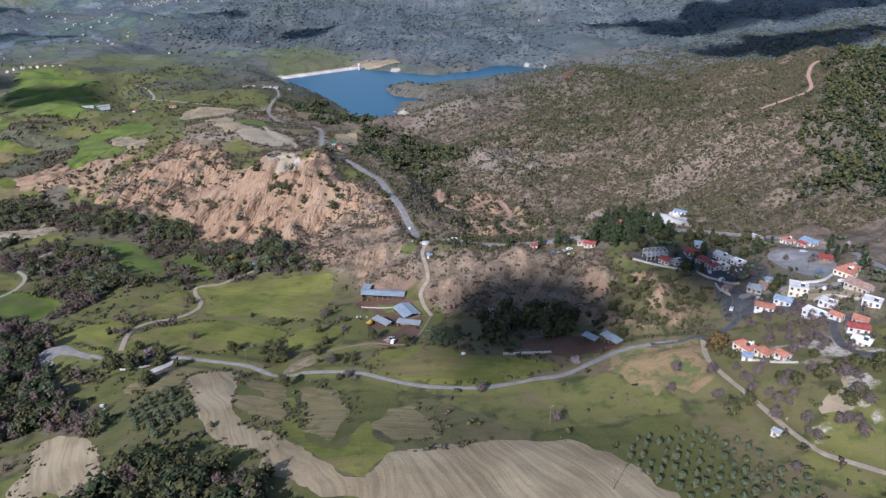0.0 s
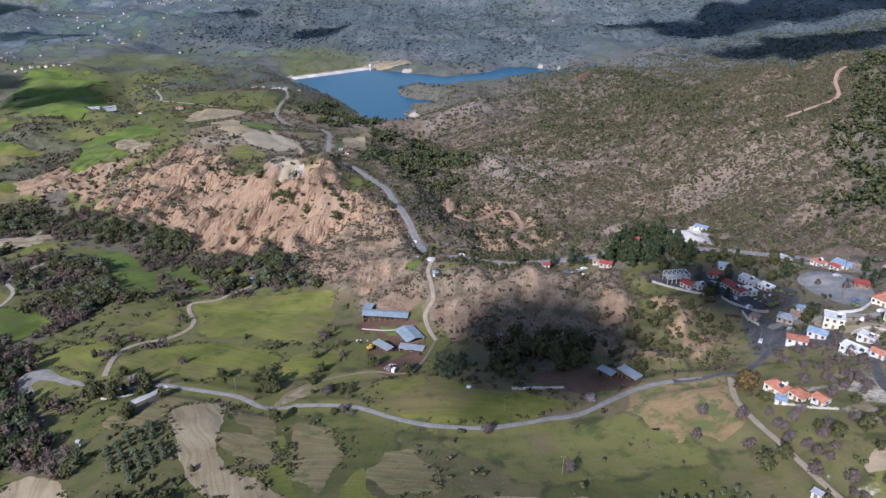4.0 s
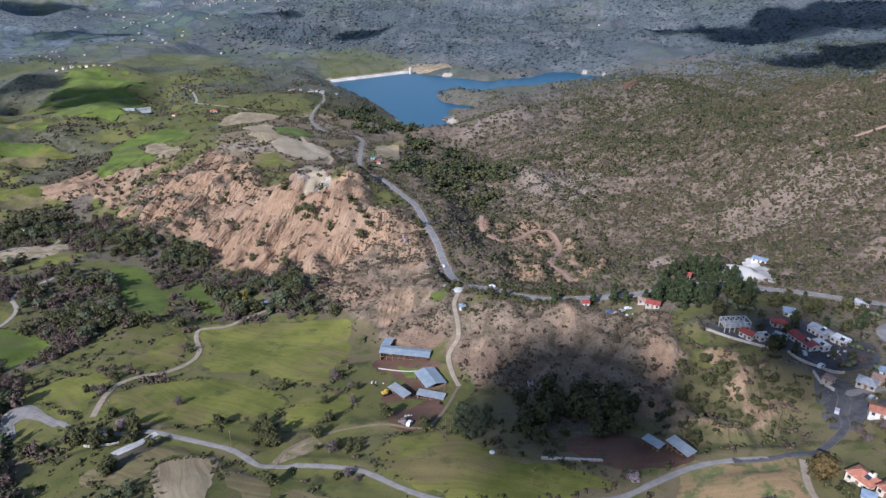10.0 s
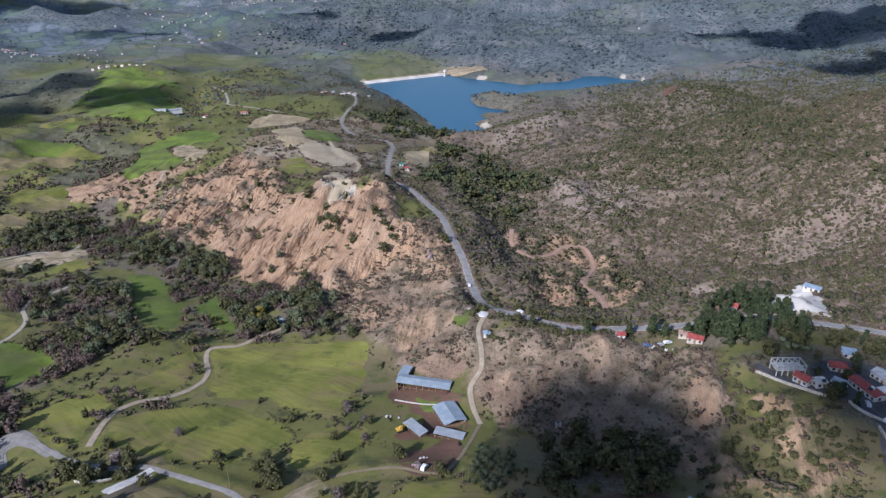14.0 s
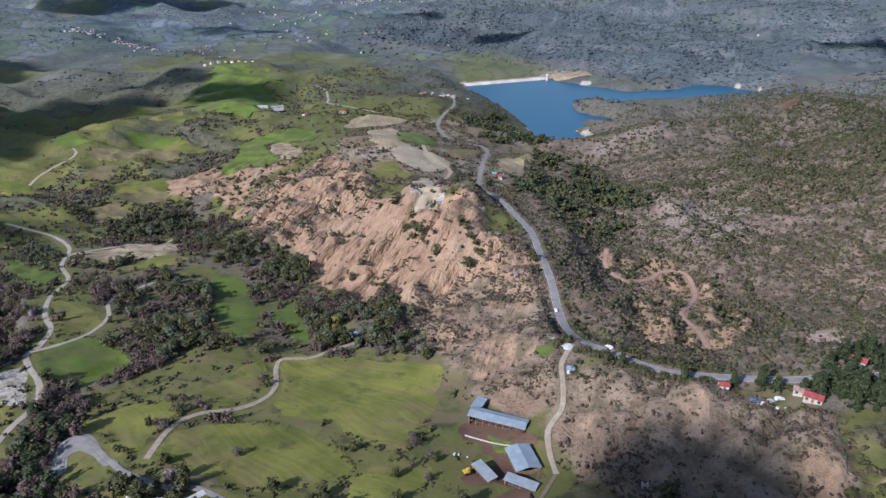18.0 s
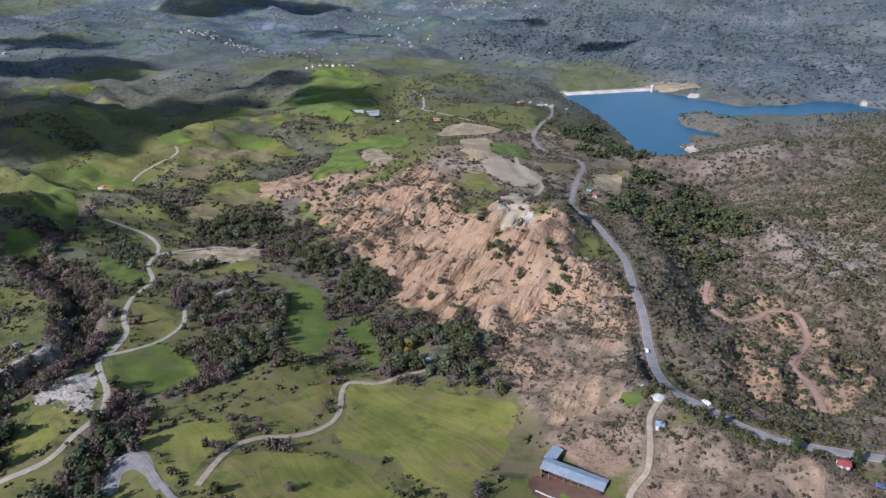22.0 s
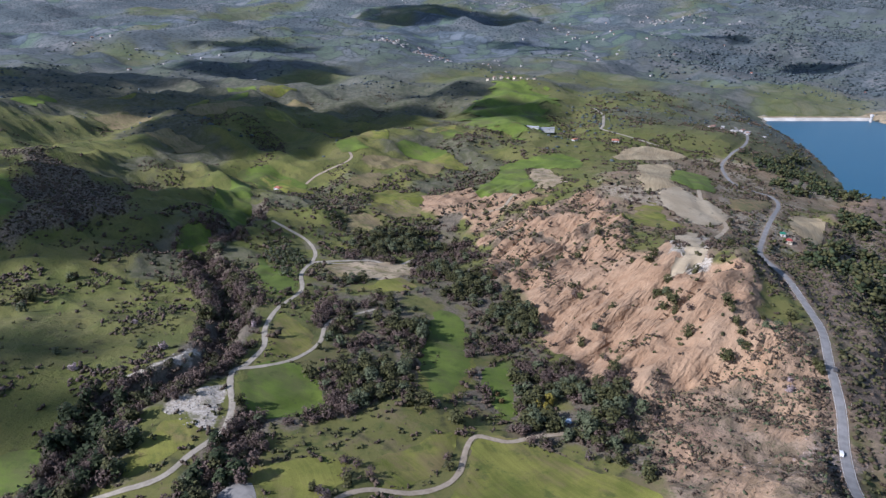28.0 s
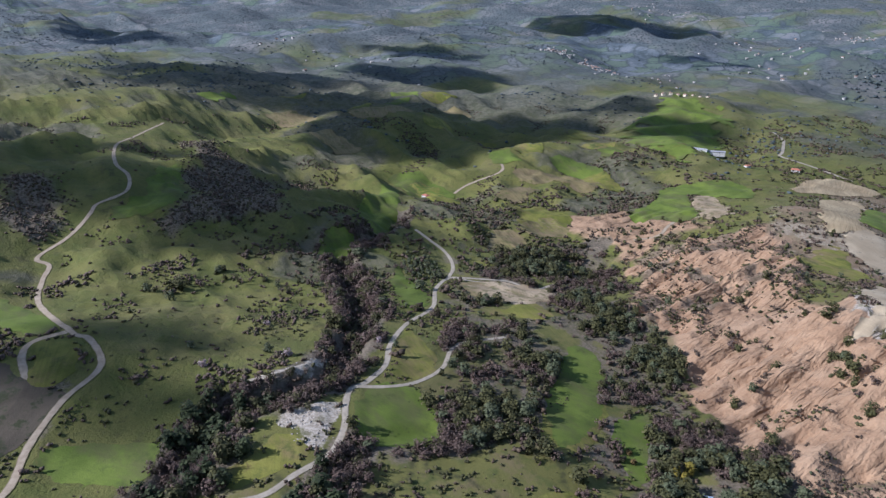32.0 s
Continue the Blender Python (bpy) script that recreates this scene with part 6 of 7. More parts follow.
plant_out(tree("rust_tree", 3.2, crown_shape(78, 40, 0.6, 0.1, 0.9, True, lobe=0.17), RUST_LEAF, "rust brown leafy bush in a green strip", "tree", "rust coloured bushes", 4), [(-188, 475), (-169, 251), (-182, 470)], 0.8, 1.2, 18)
plant_out(tree("gold_tree", 8.0, crown_shape(79, 80, 0.66, 0.1, 1.0, True, lobe=0.14), RUST_LEAF, "large bronze green tree beside the red-roofed house", "tree", "", 4), [(124, 271)], 1, 1, 19)
plant_out(tree("blossom_tree", 3.8, crown_shape(80, 55, 0.6, 0.2, 1.0, True, lobe=0.14), BLOSSOM, "almond tree in pale pink blossom", "tree", "almond trees in blossom", 4),
          [(-154, 311), (61, 273), (-338, 426), (-346, 370), (-367, 329), (-402, 383), (237, 401), (247, 389), (-61, 563), (-58, 551), (-30, 324), (189, 298)], 0.7, 1.2, 20)


# ---- clouds: high above the picture, their shadows lie on the land ----
def cloud_material():
    n = Nodes("cloud_vapour")
    n.put(n.bsdf.inputs["Alpha"], n.math("MULTIPLY_ADD", n.noise(60, 3), 0.3, 0.42))
    return n.done((0.9, 0.9, 0.92), 1.0)


CLOUD = cloud_material()
CLOUD_UP = 1500.0
# each cloud: the middle of its shadow, half its length and breadth, its turn, and how many billows
# the first four are unseen clouds added to darken western land left too bright
CLOUDS = [(-1760, 1480, 200, 90, 20, 30), (-720, 420, 190, 120, 15, 34), (-395, 275, 90, 55, 20, 14), (-1500, 820, 420, 220, 10, 24), (47, 336, 50, 44, -4, 330), (-890, 960, 130, 250, 8, 150), (-1120, 890, 200, 110, 20, 80), (-1480, 1320, 230, 110, 20, 70), (150, 366, 26, 46, 25, 70), (-722, 1255, 95, 80, 20, 30),
          (-905, 1330, 120, 60, 30, 24), (-2150, 2850, 420, 230, 40, 80), (-470, 2640, 110, 130, 10, 40), (1010, 2420, 560, 200, 5, 70), (930, 1870, 330, 120, 8, 55),
          (-1270, 2200, 150, 60, 20, 30), (-930, 2920, 190, 70, 0, 30), (-2800, 900, 380, 150, 0, 50)]
for k, (x, y, a, b, turn, count) in enumerate(CLOUDS):
    rng = np.random.default_rng(400 + k)
    r = np.sqrt(rng.random(count)) * 0.95
    w = rng.uniform(0, 2 * math.pi, count)
    c = np.stack([np.cos(w) * r * a, np.sin(w) * r * b, rng.uniform(0, 0.35, count) * min(a, b) * (1.1 - r)], -1)
    size = min(a, b) * rng.uniform(0.28, 0.5, count) * (1.15 - 0.5 * r)
    v, f = clumps(c, size, 500 + k, True, 0.8)
    v = v @ np.array(Matrix.Rotation(math.radians(turn), 3, "Z")).T
    lift = CLOUD_UP / TO_SUN.z
    v = v + np.array((x, y, float(ground_z(x, y)))) + np.array(TO_SUN) * lift
    tagged(new("cloud", raw_mesh("cloud", v, f, [CLOUD], True)), "unseen white cloud overhead, added to shade the land", "cloud", "clouds")

# ---- materials of built things ----
WHITEWASH = mottled("whitewash", (0.482, 0.473, 0.447), (0.585, 0.576, 0.550), 2.0, 0.8, vary=0.12)
CREAM_WALL = mottled("cream_render", (0.561, 0.493, 0.357), (0.646, 0.586, 0.459), 2.0, 0.85, vary=0.12)
STONE_WALL = mottled("stone_wall", (0.33, 0.29, 0.23), (0.47, 0.42, 0.35), 1.2, 0.9, bump=0.03)
TERRACOTTA = mottled("terracotta_tiles", (0.30, 0.115, 0.072), (0.40, 0.175, 0.112), 1.2, 0.85, fine=0.3, bump=0.03, vary=0.15)
DARK_RED = mottled("dark_red_roof", (0.22, 0.045, 0.04), (0.31, 0.075, 0.06), 1.5, 0.7, vary=0.1)
BROWN_ROOF = mottled("brown_roof", (0.22, 0.14, 0.105), (0.31, 0.21, 0.17), 1.2, 0.85, fine=0.3)
GREY_ROOF = mottled("grey_sheet_roof", (0.30, 0.31, 0.32), (0.42, 0.43, 0.44), 2.0, 0.6, 0.1, vary=0.1)
BLUE_ROOF = mottled("blue_grey_roof", (0.20, 0.27, 0.34), (0.30, 0.37, 0.44), 2.0, 0.6, 0.1, vary=0.1)
GREEN_ROOF = mottled("green_sheet_roof", (0.02, 0.14, 0.09), (0.035, 0.20, 0.13), 1.5, 0.6, vary=0.1)
FLAT_ROOF = mottled("flat_concrete_roof", (0.45, 0.44, 0.42), (0.6, 0.59, 0.56), 2.0, 0.9, vary=0.15)
CONCRETE = mottled("bare_concrete", (0.36, 0.35, 0.33), (0.50, 0.49, 0.46), 1.5, 0.9)
PLASTER_EDGE = mottled("roof_edge", (0.40, 0.385, 0.35), (0.53, 0.51, 0.47), 1.0, 0.85)
DARK_GLASS = mottled("dark_glass", (0.03, 0.035, 0.045), (0.05, 0.06, 0.07), 0.6, 0.1)
FRAME_PAINT = mottled("window_frame_paint", (0.32, 0.25, 0.2), (0.40, 0.33, 0.27), 0.6, 0.7)
TIMBER = mottled("weathered_timber", (0.14, 0.09, 0.055), (0.24, 0.16, 0.10), 0.8, 0.9)
WHITE_TANK = mottled("white_tank", (0.62, 0.62, 0.61), (0.72, 0.72, 0.71), 0.6, 0.35)
TYRE = mottled("tyre_rubber", (0.015, 0.015, 0.015), (0.03, 0.03, 0.03), 0.3, 0.9)


def metal_sheet(name, a, b):
    """Corrugated roof sheets with rust-dulled bays."""
    n = Nodes(name)
    where = n.local()
    rib = n.tree.nodes.new("ShaderNodeTexWave")
    rib.inputs["Scale"].default_value = 1.4
    n.put(rib.inputs["Vector"], where)
    col = n.mix(n.step(n.noise(3.5, 4, 0.6, where), 0.4, 0.65), a, b)
    col = n.mix(n.math("MULTIPLY", rib.outputs["Fac"], 0.22), col, (0.62, 0.64, 0.66))
    n.bump(rib.outputs["Fac"], 0.04, 0.6)
    return n.done(col, 0.45, 0.35)


SHEET = metal_sheet("corrugated_steel", (0.24, 0.30, 0.335), (0.33, 0.385, 0.415))
WORN_SHEET = metal_sheet("worn_corrugated_steel", (0.28, 0.31, 0.32), (0.38, 0.40, 0.40))


def box(bm, x0, y0, z0, x1, y1, z1, turn=0.0, bevel=0.0):
    """Adds a box between two corners, turned about its middle."""
    m = Matrix.Translation(((x0 + x1) / 2, (y0 + y1) / 2, (z0 + z1) / 2)) @ Matrix.Rotation(turn, 4, "Z") @ Matrix.Diagonal((x1 - x0, y1 - y0, z1 - z0, 1))
    made = bmesh.ops.create_cube(bm, size=1, matrix=m)["verts"]
    if bevel:
        bmesh.ops.bevel(bm, geom=list({e for v in made for e in v.link_edges}), offset=bevel, segments=1, affect="EDGES")
    return bm


def one_box(*a, **k):
    return box(bmesh.new(), *a, **k)


def roof_mesh(kind, w, d, h, rise, over=0.4, thick=0.22):
    """A roof over w by d metres whose eaves are at h: gable, hip or shed."""
    bm, a, b = bmesh.new(), w / 2 + over, d / 2 + over
    if kind == "shed":
        top = [(-a, -b, h), (a, -b, h), (a, b, h + rise), (-a, b, h + rise)]
        quads = [(0, 1, 2, 3)]
    else:
        inset = min(a, b) * 0.85 if kind == "hip" else 0.0
        top = [(-a, -b, h), (a, -b, h), (a, b, h), (-a, b, h), (-a + inset, 0, h + rise), (a - inset, 0, h + rise)]
        quads = [(0, 1, 5, 4), (2, 3, 4, 5), (1, 2, 5), (3, 0, 4)] if kind == "hip" else [(0, 1, 5, 4), (2, 3, 4, 5)]
    up = [bm.verts.new(p) for p in top]
    dn = [bm.verts.new((x, y, z - thick)) for x, y, z in top]
    for q in quads:
        bm.faces.new([up[i] for i in q])
        bm.faces.new([dn[i] for i in reversed(q)])
    count = {}
    for q in quads:
        for i, j in zip(q, q[1:] + q[:1]):
            count[(i, j)] = True
    for (i, j) in list(count):
        if (j, i) not in count:
            bm.faces.new((up[j], up[i], dn[i], dn[j]))
    return bm


def wall_shell(w, d, h, rise=0.0, gable=False, deep=1.6):
    bm = bmesh.new()
    lo = [bm.verts.new((x, y, -deep)) for x, y in ((-w / 2, -d / 2), (w / 2, -d / 2), (w / 2, d / 2), (-w / 2, d / 2))]
    hi = [bm.verts.new((v.co.x, v.co.y, h)) for v in lo]
    for k in range(4):
        bm.faces.new((lo[k], lo[(k + 1) % 4], hi[(k + 1) % 4], hi[k]))
    bm.faces.new(hi)
    if gable:
        for s in (-1, 1):
            e = [bm.verts.new(p) for p in ((s * w / 2, -d / 2, h), (s * w / 2, d / 2, h), (s * w / 2, 0, h + rise * 0.92))]
            bm.faces.new(e if s > 0 else e[::-1])
    return bm


def opening(parent, name, x, y, z, w, h, turn, glass=DARK_GLASS):
    """A window or door set in a frame a hand deep, with its pane."""
    bm = bmesh.new()
    for a, b, c, d in ((-w / 2 - 0.1, -w / 2, 0, h), (w / 2, w / 2 + 0.1, 0, h), (-w / 2 - 0.1, w / 2 + 0.1, h, h + 0.1), (-w / 2 - 0.14, w / 2 + 0.14, -0.1, 0)):
        box(bm, a, -0.05, c, b, 0.06, d)
    ob = part(name, bm, FRAME_PAINT, parent)
    ob.matrix_basis = pose(x, y, z, 0, 0, turn)
    pane = part("pane" if name == "window" else "leaf", one_box(-w / 2, -0.03, 0, w / 2, 0.02, h), glass if name == "window" else TIMBER, ob)
    return ob, pane


def house(x, y, w, d, h, turn, roof, wall_mat, roof_mat, label, rise=1.5, heater=True, chimney=False, name="house", group="village houses", bays=3, storeys=1, lift=0.0):
    w, d, h = w * 0.8, d * 0.82, h * 0.88
    ob = new(name)
    ob.matrix_basis = pose(x, y, float(ground_z(x, y)) + 0.1 + lift, 0, 0, turn)
    part("wall", wall_shell(w, d, h, rise, roof == "gable"), wall_mat, ob)
    if roof == "flat":
        bm = one_box(-w / 2 - 0.25, -d / 2 - 0.25, h, w / 2 + 0.25, d / 2 + 0.25, h + 0.22)
        part("roof", bm, roof_mat, ob)
        bm = bmesh.new()
        for a, b, c, e in ((-w / 2 - 0.25, -d / 2 - 0.25, w / 2 + 0.25, -d / 2 - 0.05), (-w / 2 - 0.25, d / 2 + 0.05, w / 2 + 0.25, d / 2 + 0.25), (-w / 2 - 0.25, -d / 2 - 0.05, -w / 2 - 0.05, d / 2 + 0.05), (w / 2 + 0.05, -d / 2 - 0.05, w / 2 + 0.25, d / 2 + 0.05)):
            box(bm, a, b, h + 0.22, c, e, h + 0.62)
        part("parapet", bm, PLASTER_EDGE, ob)
        rise = 0.3
    else:
        part("roof", roof_mesh(roof, w, d, h + 0.1, rise), roof_mat, ob)
    for s in range(storeys):
        z = 0.95 + s * 2.9
        for k in range(bays):
            u = (k + 0.5) / bays * w - w / 2
            for side in (-1, 1):
                if s == 0 and k == bays // 2 and side == -1:
                    opening(ob, "door", u, side * (d / 2 + 0.02), 0.05, 1.0, 2.05, 0)
                else:
                    opening(ob, "window", u, side * (d / 2 + 0.02), z, 1.1, 1.2, 0)
        for side in (-1, 1):
            opening(ob, "window", side * (w / 2 + 0.02), 0, z, 1.1, 1.2, 90)
    top = h + 0.25 if roof == "flat" else h + rise * 0.55
    if heater:
        t = part("water_heater", box(bmesh.new(), -0.9, -0.35, top, 0.9, 0.35, top + 1.5, 0, 0.2), WHITE_TANK, ob, "white rooftop water tank")
        t.location = (w * 0.2, 0, 0)
        p = part("solar_panel", roof_mesh("shed", 1.9, 1.2, top, 0.9, 0, 0.08), DARK_GLASS, ob, "dark solar panel")
        p.location = (w * 0.2, -1.2, 0.1)
    if chimney:
        part("chimney", box(bmesh.new(), w * 0.28 - 0.4, 0.5, h, w * 0.28 + 0.4, 1.3, h + rise + 1.0), wall_mat, ob)
    return tagged(ob, label, "house", group)


V = "village houses"
house(131, 372, 8, 6, 3.2, -50, "gable", WHITEWASH, DARK_RED, "white cottage with a dark red roof", heater=False)
house(137, 370, 6, 5, 3.0, 14, "flat", WHITEWASH, FLAT_ROOF, "low white annex with a flat roof", bays=2)
house(150, 385, 9, 6, 3.0, -5, "hip", WHITEWASH, DARK_RED, "cottage with a dark red hipped roof", heater=False)
house(155, 368, 18, 6.5, 3.4, -68, "gable", WHITEWASH, DARK_RED, "long white house with a narrow red roof", 0.9, bays=6)
house(162, 365, 9, 5, 3.0, -68, "flat", WHITEWASH, WHITE_TANK, "white flat-roofed house wing", bays=3)
house(161, 401, 7, 6, 3.0, -15, "shed", WHITEWASH, BLUE_ROOF, "small house with a pale blue sheet roof", 0.5, False, bays=2)
house(168, 380, 12, 8, 3.6, -62, "gable", WHITEWASH, GREY_ROOF, "white house with a grey sheet roof", 1.4, bays=4)
house(174, 372, 9, 6, 3.0, -56, "flat", WHITEWASH, WHITE_TANK, "white box house with a bright flat roof", bays=3)
house(145, 370, 7, 5, 2.8, -40, "shed", WHITEWASH, GREY_ROOF, "low grey-roofed outhouse beside a cottage", 0.5, False, bays=2)
house(166, 330, 9, 7, 3.0, -35, "hip", STONE_WALL, GREY_ROOF, "grey tile-roofed house beside the street", 1.6, False)
house(172, 332, 7, 6, 3.0, -35, "gable", STONE_WALL, BROWN_ROOF, "old house with a brown tiled roof", 1.4, False, True, bays=2)
house(182, 318, 11, 9, 6.2, -25, "flat", CREAM_WALL, FLAT_ROOF, "two-storey cream house with a flat roof", storeys=2)
house(172, 311, 10, 7, 3.2, -38, "gable", WHITEWASH, BLUE_ROOF, "white house with a blue-grey roof", 1.3, False)
house(162, 309, 11, 7, 3.0, -25, "gable", WHITEWASH, TERRACOTTA, "low house with a worn orange tiled roof", 1.2, False)
house(178, 290, 15, 6.5, 3.2, -52, "flat", WHITEWASH, WHITE_TANK, "long white flat-roofed house", bays=5)
house(183, 283, 7, 5, 3.0, -52, "gable", WHITEWASH, TERRACOTTA, "white annex with an orange tiled roof", 1.1, False, bays=2)
house(188, 300, 9, 6, 3.0, -50, "flat", WHITEWASH, FLAT_ROOF, "white cube house with a grey flat roof")
house(192, 279, 8, 6, 3.0, -45, "gable", STONE_WALL, TERRACOTTA, "stone house with an orange tiled roof", 1.4, False)
house(221, 410, 9, 7, 3.2, -70, "hip", WHITEWASH, TERRACOTTA, "white house with an orange hipped roof", 1.6)
house(230, 402, 12, 7, 3.2, -56, "shed", WHITEWASH, BLUE_ROOF, "long white house with a blue-grey roof", 0.8, False, bays=4)
house(225, 399, 6, 5, 3.0, -56, "gable", WHITEWASH, DARK_RED, "small house with a red roof", 1.1, False, bays=2)
house(204, 417, 8, 6, 3.0, -63, "gable", STONE_WALL, GREY_ROOF, "grey-roofed old stone cottage", 1.4, False)
house(217, 338, 12, 9, 3.6, -55, "hip", CREAM_WALL, TERRACOTTA, "large house with an orange tiled roof", 2.0, True, True, bays=4)
house(224, 344, 8, 6, 3.2, -55, "hip", CREAM_WALL, TERRACOTTA, "house wing with an orange tiled roof", 1.5, False)
house(211, 315, 15, 8, 3.6, -60, "gable", STONE_WALL, BROWN_ROOF, "long stone hall with a brown roof", 2.0, False, bays=5)
house(180, 257, 9, 7, 3.2, -45, "gable", WHITEWASH, WHITE_TANK, "white house with a pale roof", 1.2)
house(186, 271, 11, 7, 3.2, -21, "gable", WHITEWASH, DARK_RED, "house with a dark red sheet roof", 1.2, False)
house(177, 339, 5, 4, 2.6, -14, "shed", WHITEWASH, BLUE_ROOF, "small shed with a light blue roof", 0.4, False, bays=1)
house(135, 266, 11, 8, 3.4, -62, "hip", CREAM_WALL, TERRACOTTA, "ochre house with a terracotta tiled roof", 1.9, True, True, "house", "red-roofed house group")
house(139, 257, 8, 7, 3.2, -62, "hip", CREAM_WALL, TERRACOTTA, "lower wing with a terracotta tiled roof", 1.5, False, False, "house", "red-roofed house group")
house(144, 251, 6, 6, 2.8, -62, "gable", WHITEWASH, TERRACOTTA, "white-walled wing with terracotta tiles", 1.2, False, False, "house", "red-roofed house group", 2)
house(131, 255, 5, 4, 2.5, -30, "shed", WHITEWASH, BLUE_ROOF, "small white outbuilding below the red house", 0.4, False, False, "shed", "sheds", 1)
house(59, 415, 5, 4, 2.6, 10, "gable", WHITEWASH, DARK_RED, "tiny hut with a bright red roof", 1.1, False, False, "hut", "huts by the ridge road", 1)
house(95, 413, 9, 6, 3.0, -20, "gable", STONE_WALL, DARK_RED, "low house with a dark red roof among trees", 1.2, False)
house(91, 418, 7, 5, 2.8, -20, "gable", STONE_WALL, BROWN_ROOF, "old brown-roofed outhouse among trees", 1.1, False, bays=2)
house(120, 448, 8, 6, 3.4, -25, "gable", WHITEWASH, DARK_RED, "white house with a red roof behind pines", 1.3, False)
house(188, 517, 12, 5, 2.8, -35, "shed", WHITEWASH, BLUE_ROOF, "long shed with a light blue roof", 0.5, False, False, "shed", "sheds", 3)
house(-9, 427, 4.2, 3.2, 2.5, 5, "shed", WHITEWASH, BLUE_ROOF, "small pump hut with a blue-grey roof", 0.4, False, False, "hut", "huts by the ridge road", 1)
house(120.5, 203, 3.4, 2.4, 2.2, -50, "shed", WHITEWASH, GREY_ROOF, "tiny field shed beside the track", 0.3, False, False, "shed", "sheds", 1)
house(-144, 473, 6, 3, 2.3, 40, "shed", WHITEWASH, BLUE_ROOF, "white field hut at the track's end", 0.3, False, False, "hut", "field huts", 2)
house(-132, 862, 7, 5, 3.4, 20, "hip", CREAM_WALL, DARK_RED, "roadside house on the plateau", 1.6, False)
house(-140, 872, 6, 5, 3.0, 20, "hip", WHITEWASH, GREEN_ROOF, "small hut with a bright green roof beside the road", 1.2, False, False, "hut", "huts by the ridge road", 1)
house(250, 330, 10, 7, 3.2, -50, "hip", WHITEWASH, TERRACOTTA, "white house with an orange roof beside the road", 1.5)
house(244, 312, 9, 7, 3.2, -50, "flat", WHITEWASH, FLAT_ROOF, "white flat-roofed house at the village edge")
house(232, 318, 10, 7, 3.2, -45, "gable", WHITEWASH, TERRACOTTA, "white house with terracotta tiles", 1.5)
house(206, 295, 10, 7, 3.2, -40, "flat", WHITEWASH, FLAT_ROOF, "white flat-roofed house with a water tank")
house(204, 272, 9, 7, 3.2, -30, "gable", CREAM_WALL, TERRACOTTA, "cream house with a terracotta roof", 1.5)
house(153, 335, 5, 4, 2.6, -50, "shed", STONE_WALL, BROWN_ROOF, "old stone shed beside the street", 0.5, False, False, "shed", "sheds", 1)
house(220, 364, 9, 6, 2.6, -23, "shed", TIMBER, DARK_RED, "open timber pavilion with a dark red roof", 0.6, False, False, "pavilion", "sheds", 3)
field(PLAZA, ASPHALT, "grey asphalt village square", 0.2, 2.6, "plaza", 0.3)
field([(141, 303), (148, 338), (160, 337), (162, 317), (152, 304)], STREET, "dark asphalt at the street junction", 0.1, 2.0, "plaza", 0.8)
field(YARD, STREET, "dark asphalt lanes and yards between houses", 0.1, 2.0, "plaza", 2.5)
field([(179, 324), (185, 305), (198, 301), (210, 305), (206, 320), (191, 327)], PALE_EARTH, "dusty pale lot between houses", 0.1, 2.0, "yard", 2.0)
field([(161, 302), (168, 303), (178, 299), (182, 306), (174, 320), (162, 316)], STREET, "grey paved yard beside the street", 0.1, 2.0, "plaza", 1.5)
field([(223, 397), (237, 391), (240, 403), (229, 413), (215, 416)], PALE_EARTH, "pale gravel yard at the village's end", 0.1, 2.0, "yard", 2.0)
field([(157, 262), (159, 256), (164, 249), (159, 234), (159, 222), (150, 215), (144, 212), (142, 215), (150, 222), (152, 236), (150, 244)], PALE_EARTH, "bare pale earth between garden trees", 0.1, 1.3, "bare_ground", 6.0)
field([(159, 290), (166, 285), (171, 278), (170, 269), (163, 270), (163, 282)], PALE_EARTH, "bare pale earth behind the red-roofed house", 0.1, 1.3, "bare_ground", 5.0)
field([(169, 244), (174, 236), (171, 231), (167, 236)], PALE_EARTH, "bare pale earth beside the bend", 0.1, 1.3, "bare_ground", 4.0)


# an unfinished house: bare concrete posts and beams
def frame_house(x, y, turn):
    ob = new("unfinished_house")
    ob.matrix_basis = pose(x, y, float(ground_z(x, y)), 0, 0, turn)
    for z in (2.9, 5.4):
        part("slab", one_box(-6.5, -3.4, z - 0.25, 6.5, 3.4, z) if z < 4 else one_box(-6.5, -3.4, z - 0.3, 6.5, -3.0, z), CONCRETE, ob)
    part("beam", one_box(-6.5, 3.0, 5.1, 6.5, 3.4, 5.4), CONCRETE, ob)
    for u in range(6):
        px = -6.3 + u * 2.52
        part("beam", one_box(px - 0.2, -3.0, 5.1, px + 0.2, 3.0, 5.4), CONCRETE, ob)
        for v in (-3.2, 3.2):
            part("post", one_box(px - 0.2, v - 0.2, -1.5, px + 0.2, v + 0.2, 5.1), CONCRETE, ob)
    return tagged(ob, "unfinished house of bare concrete posts and beams", "building")


frame_house(127, 380, 8)


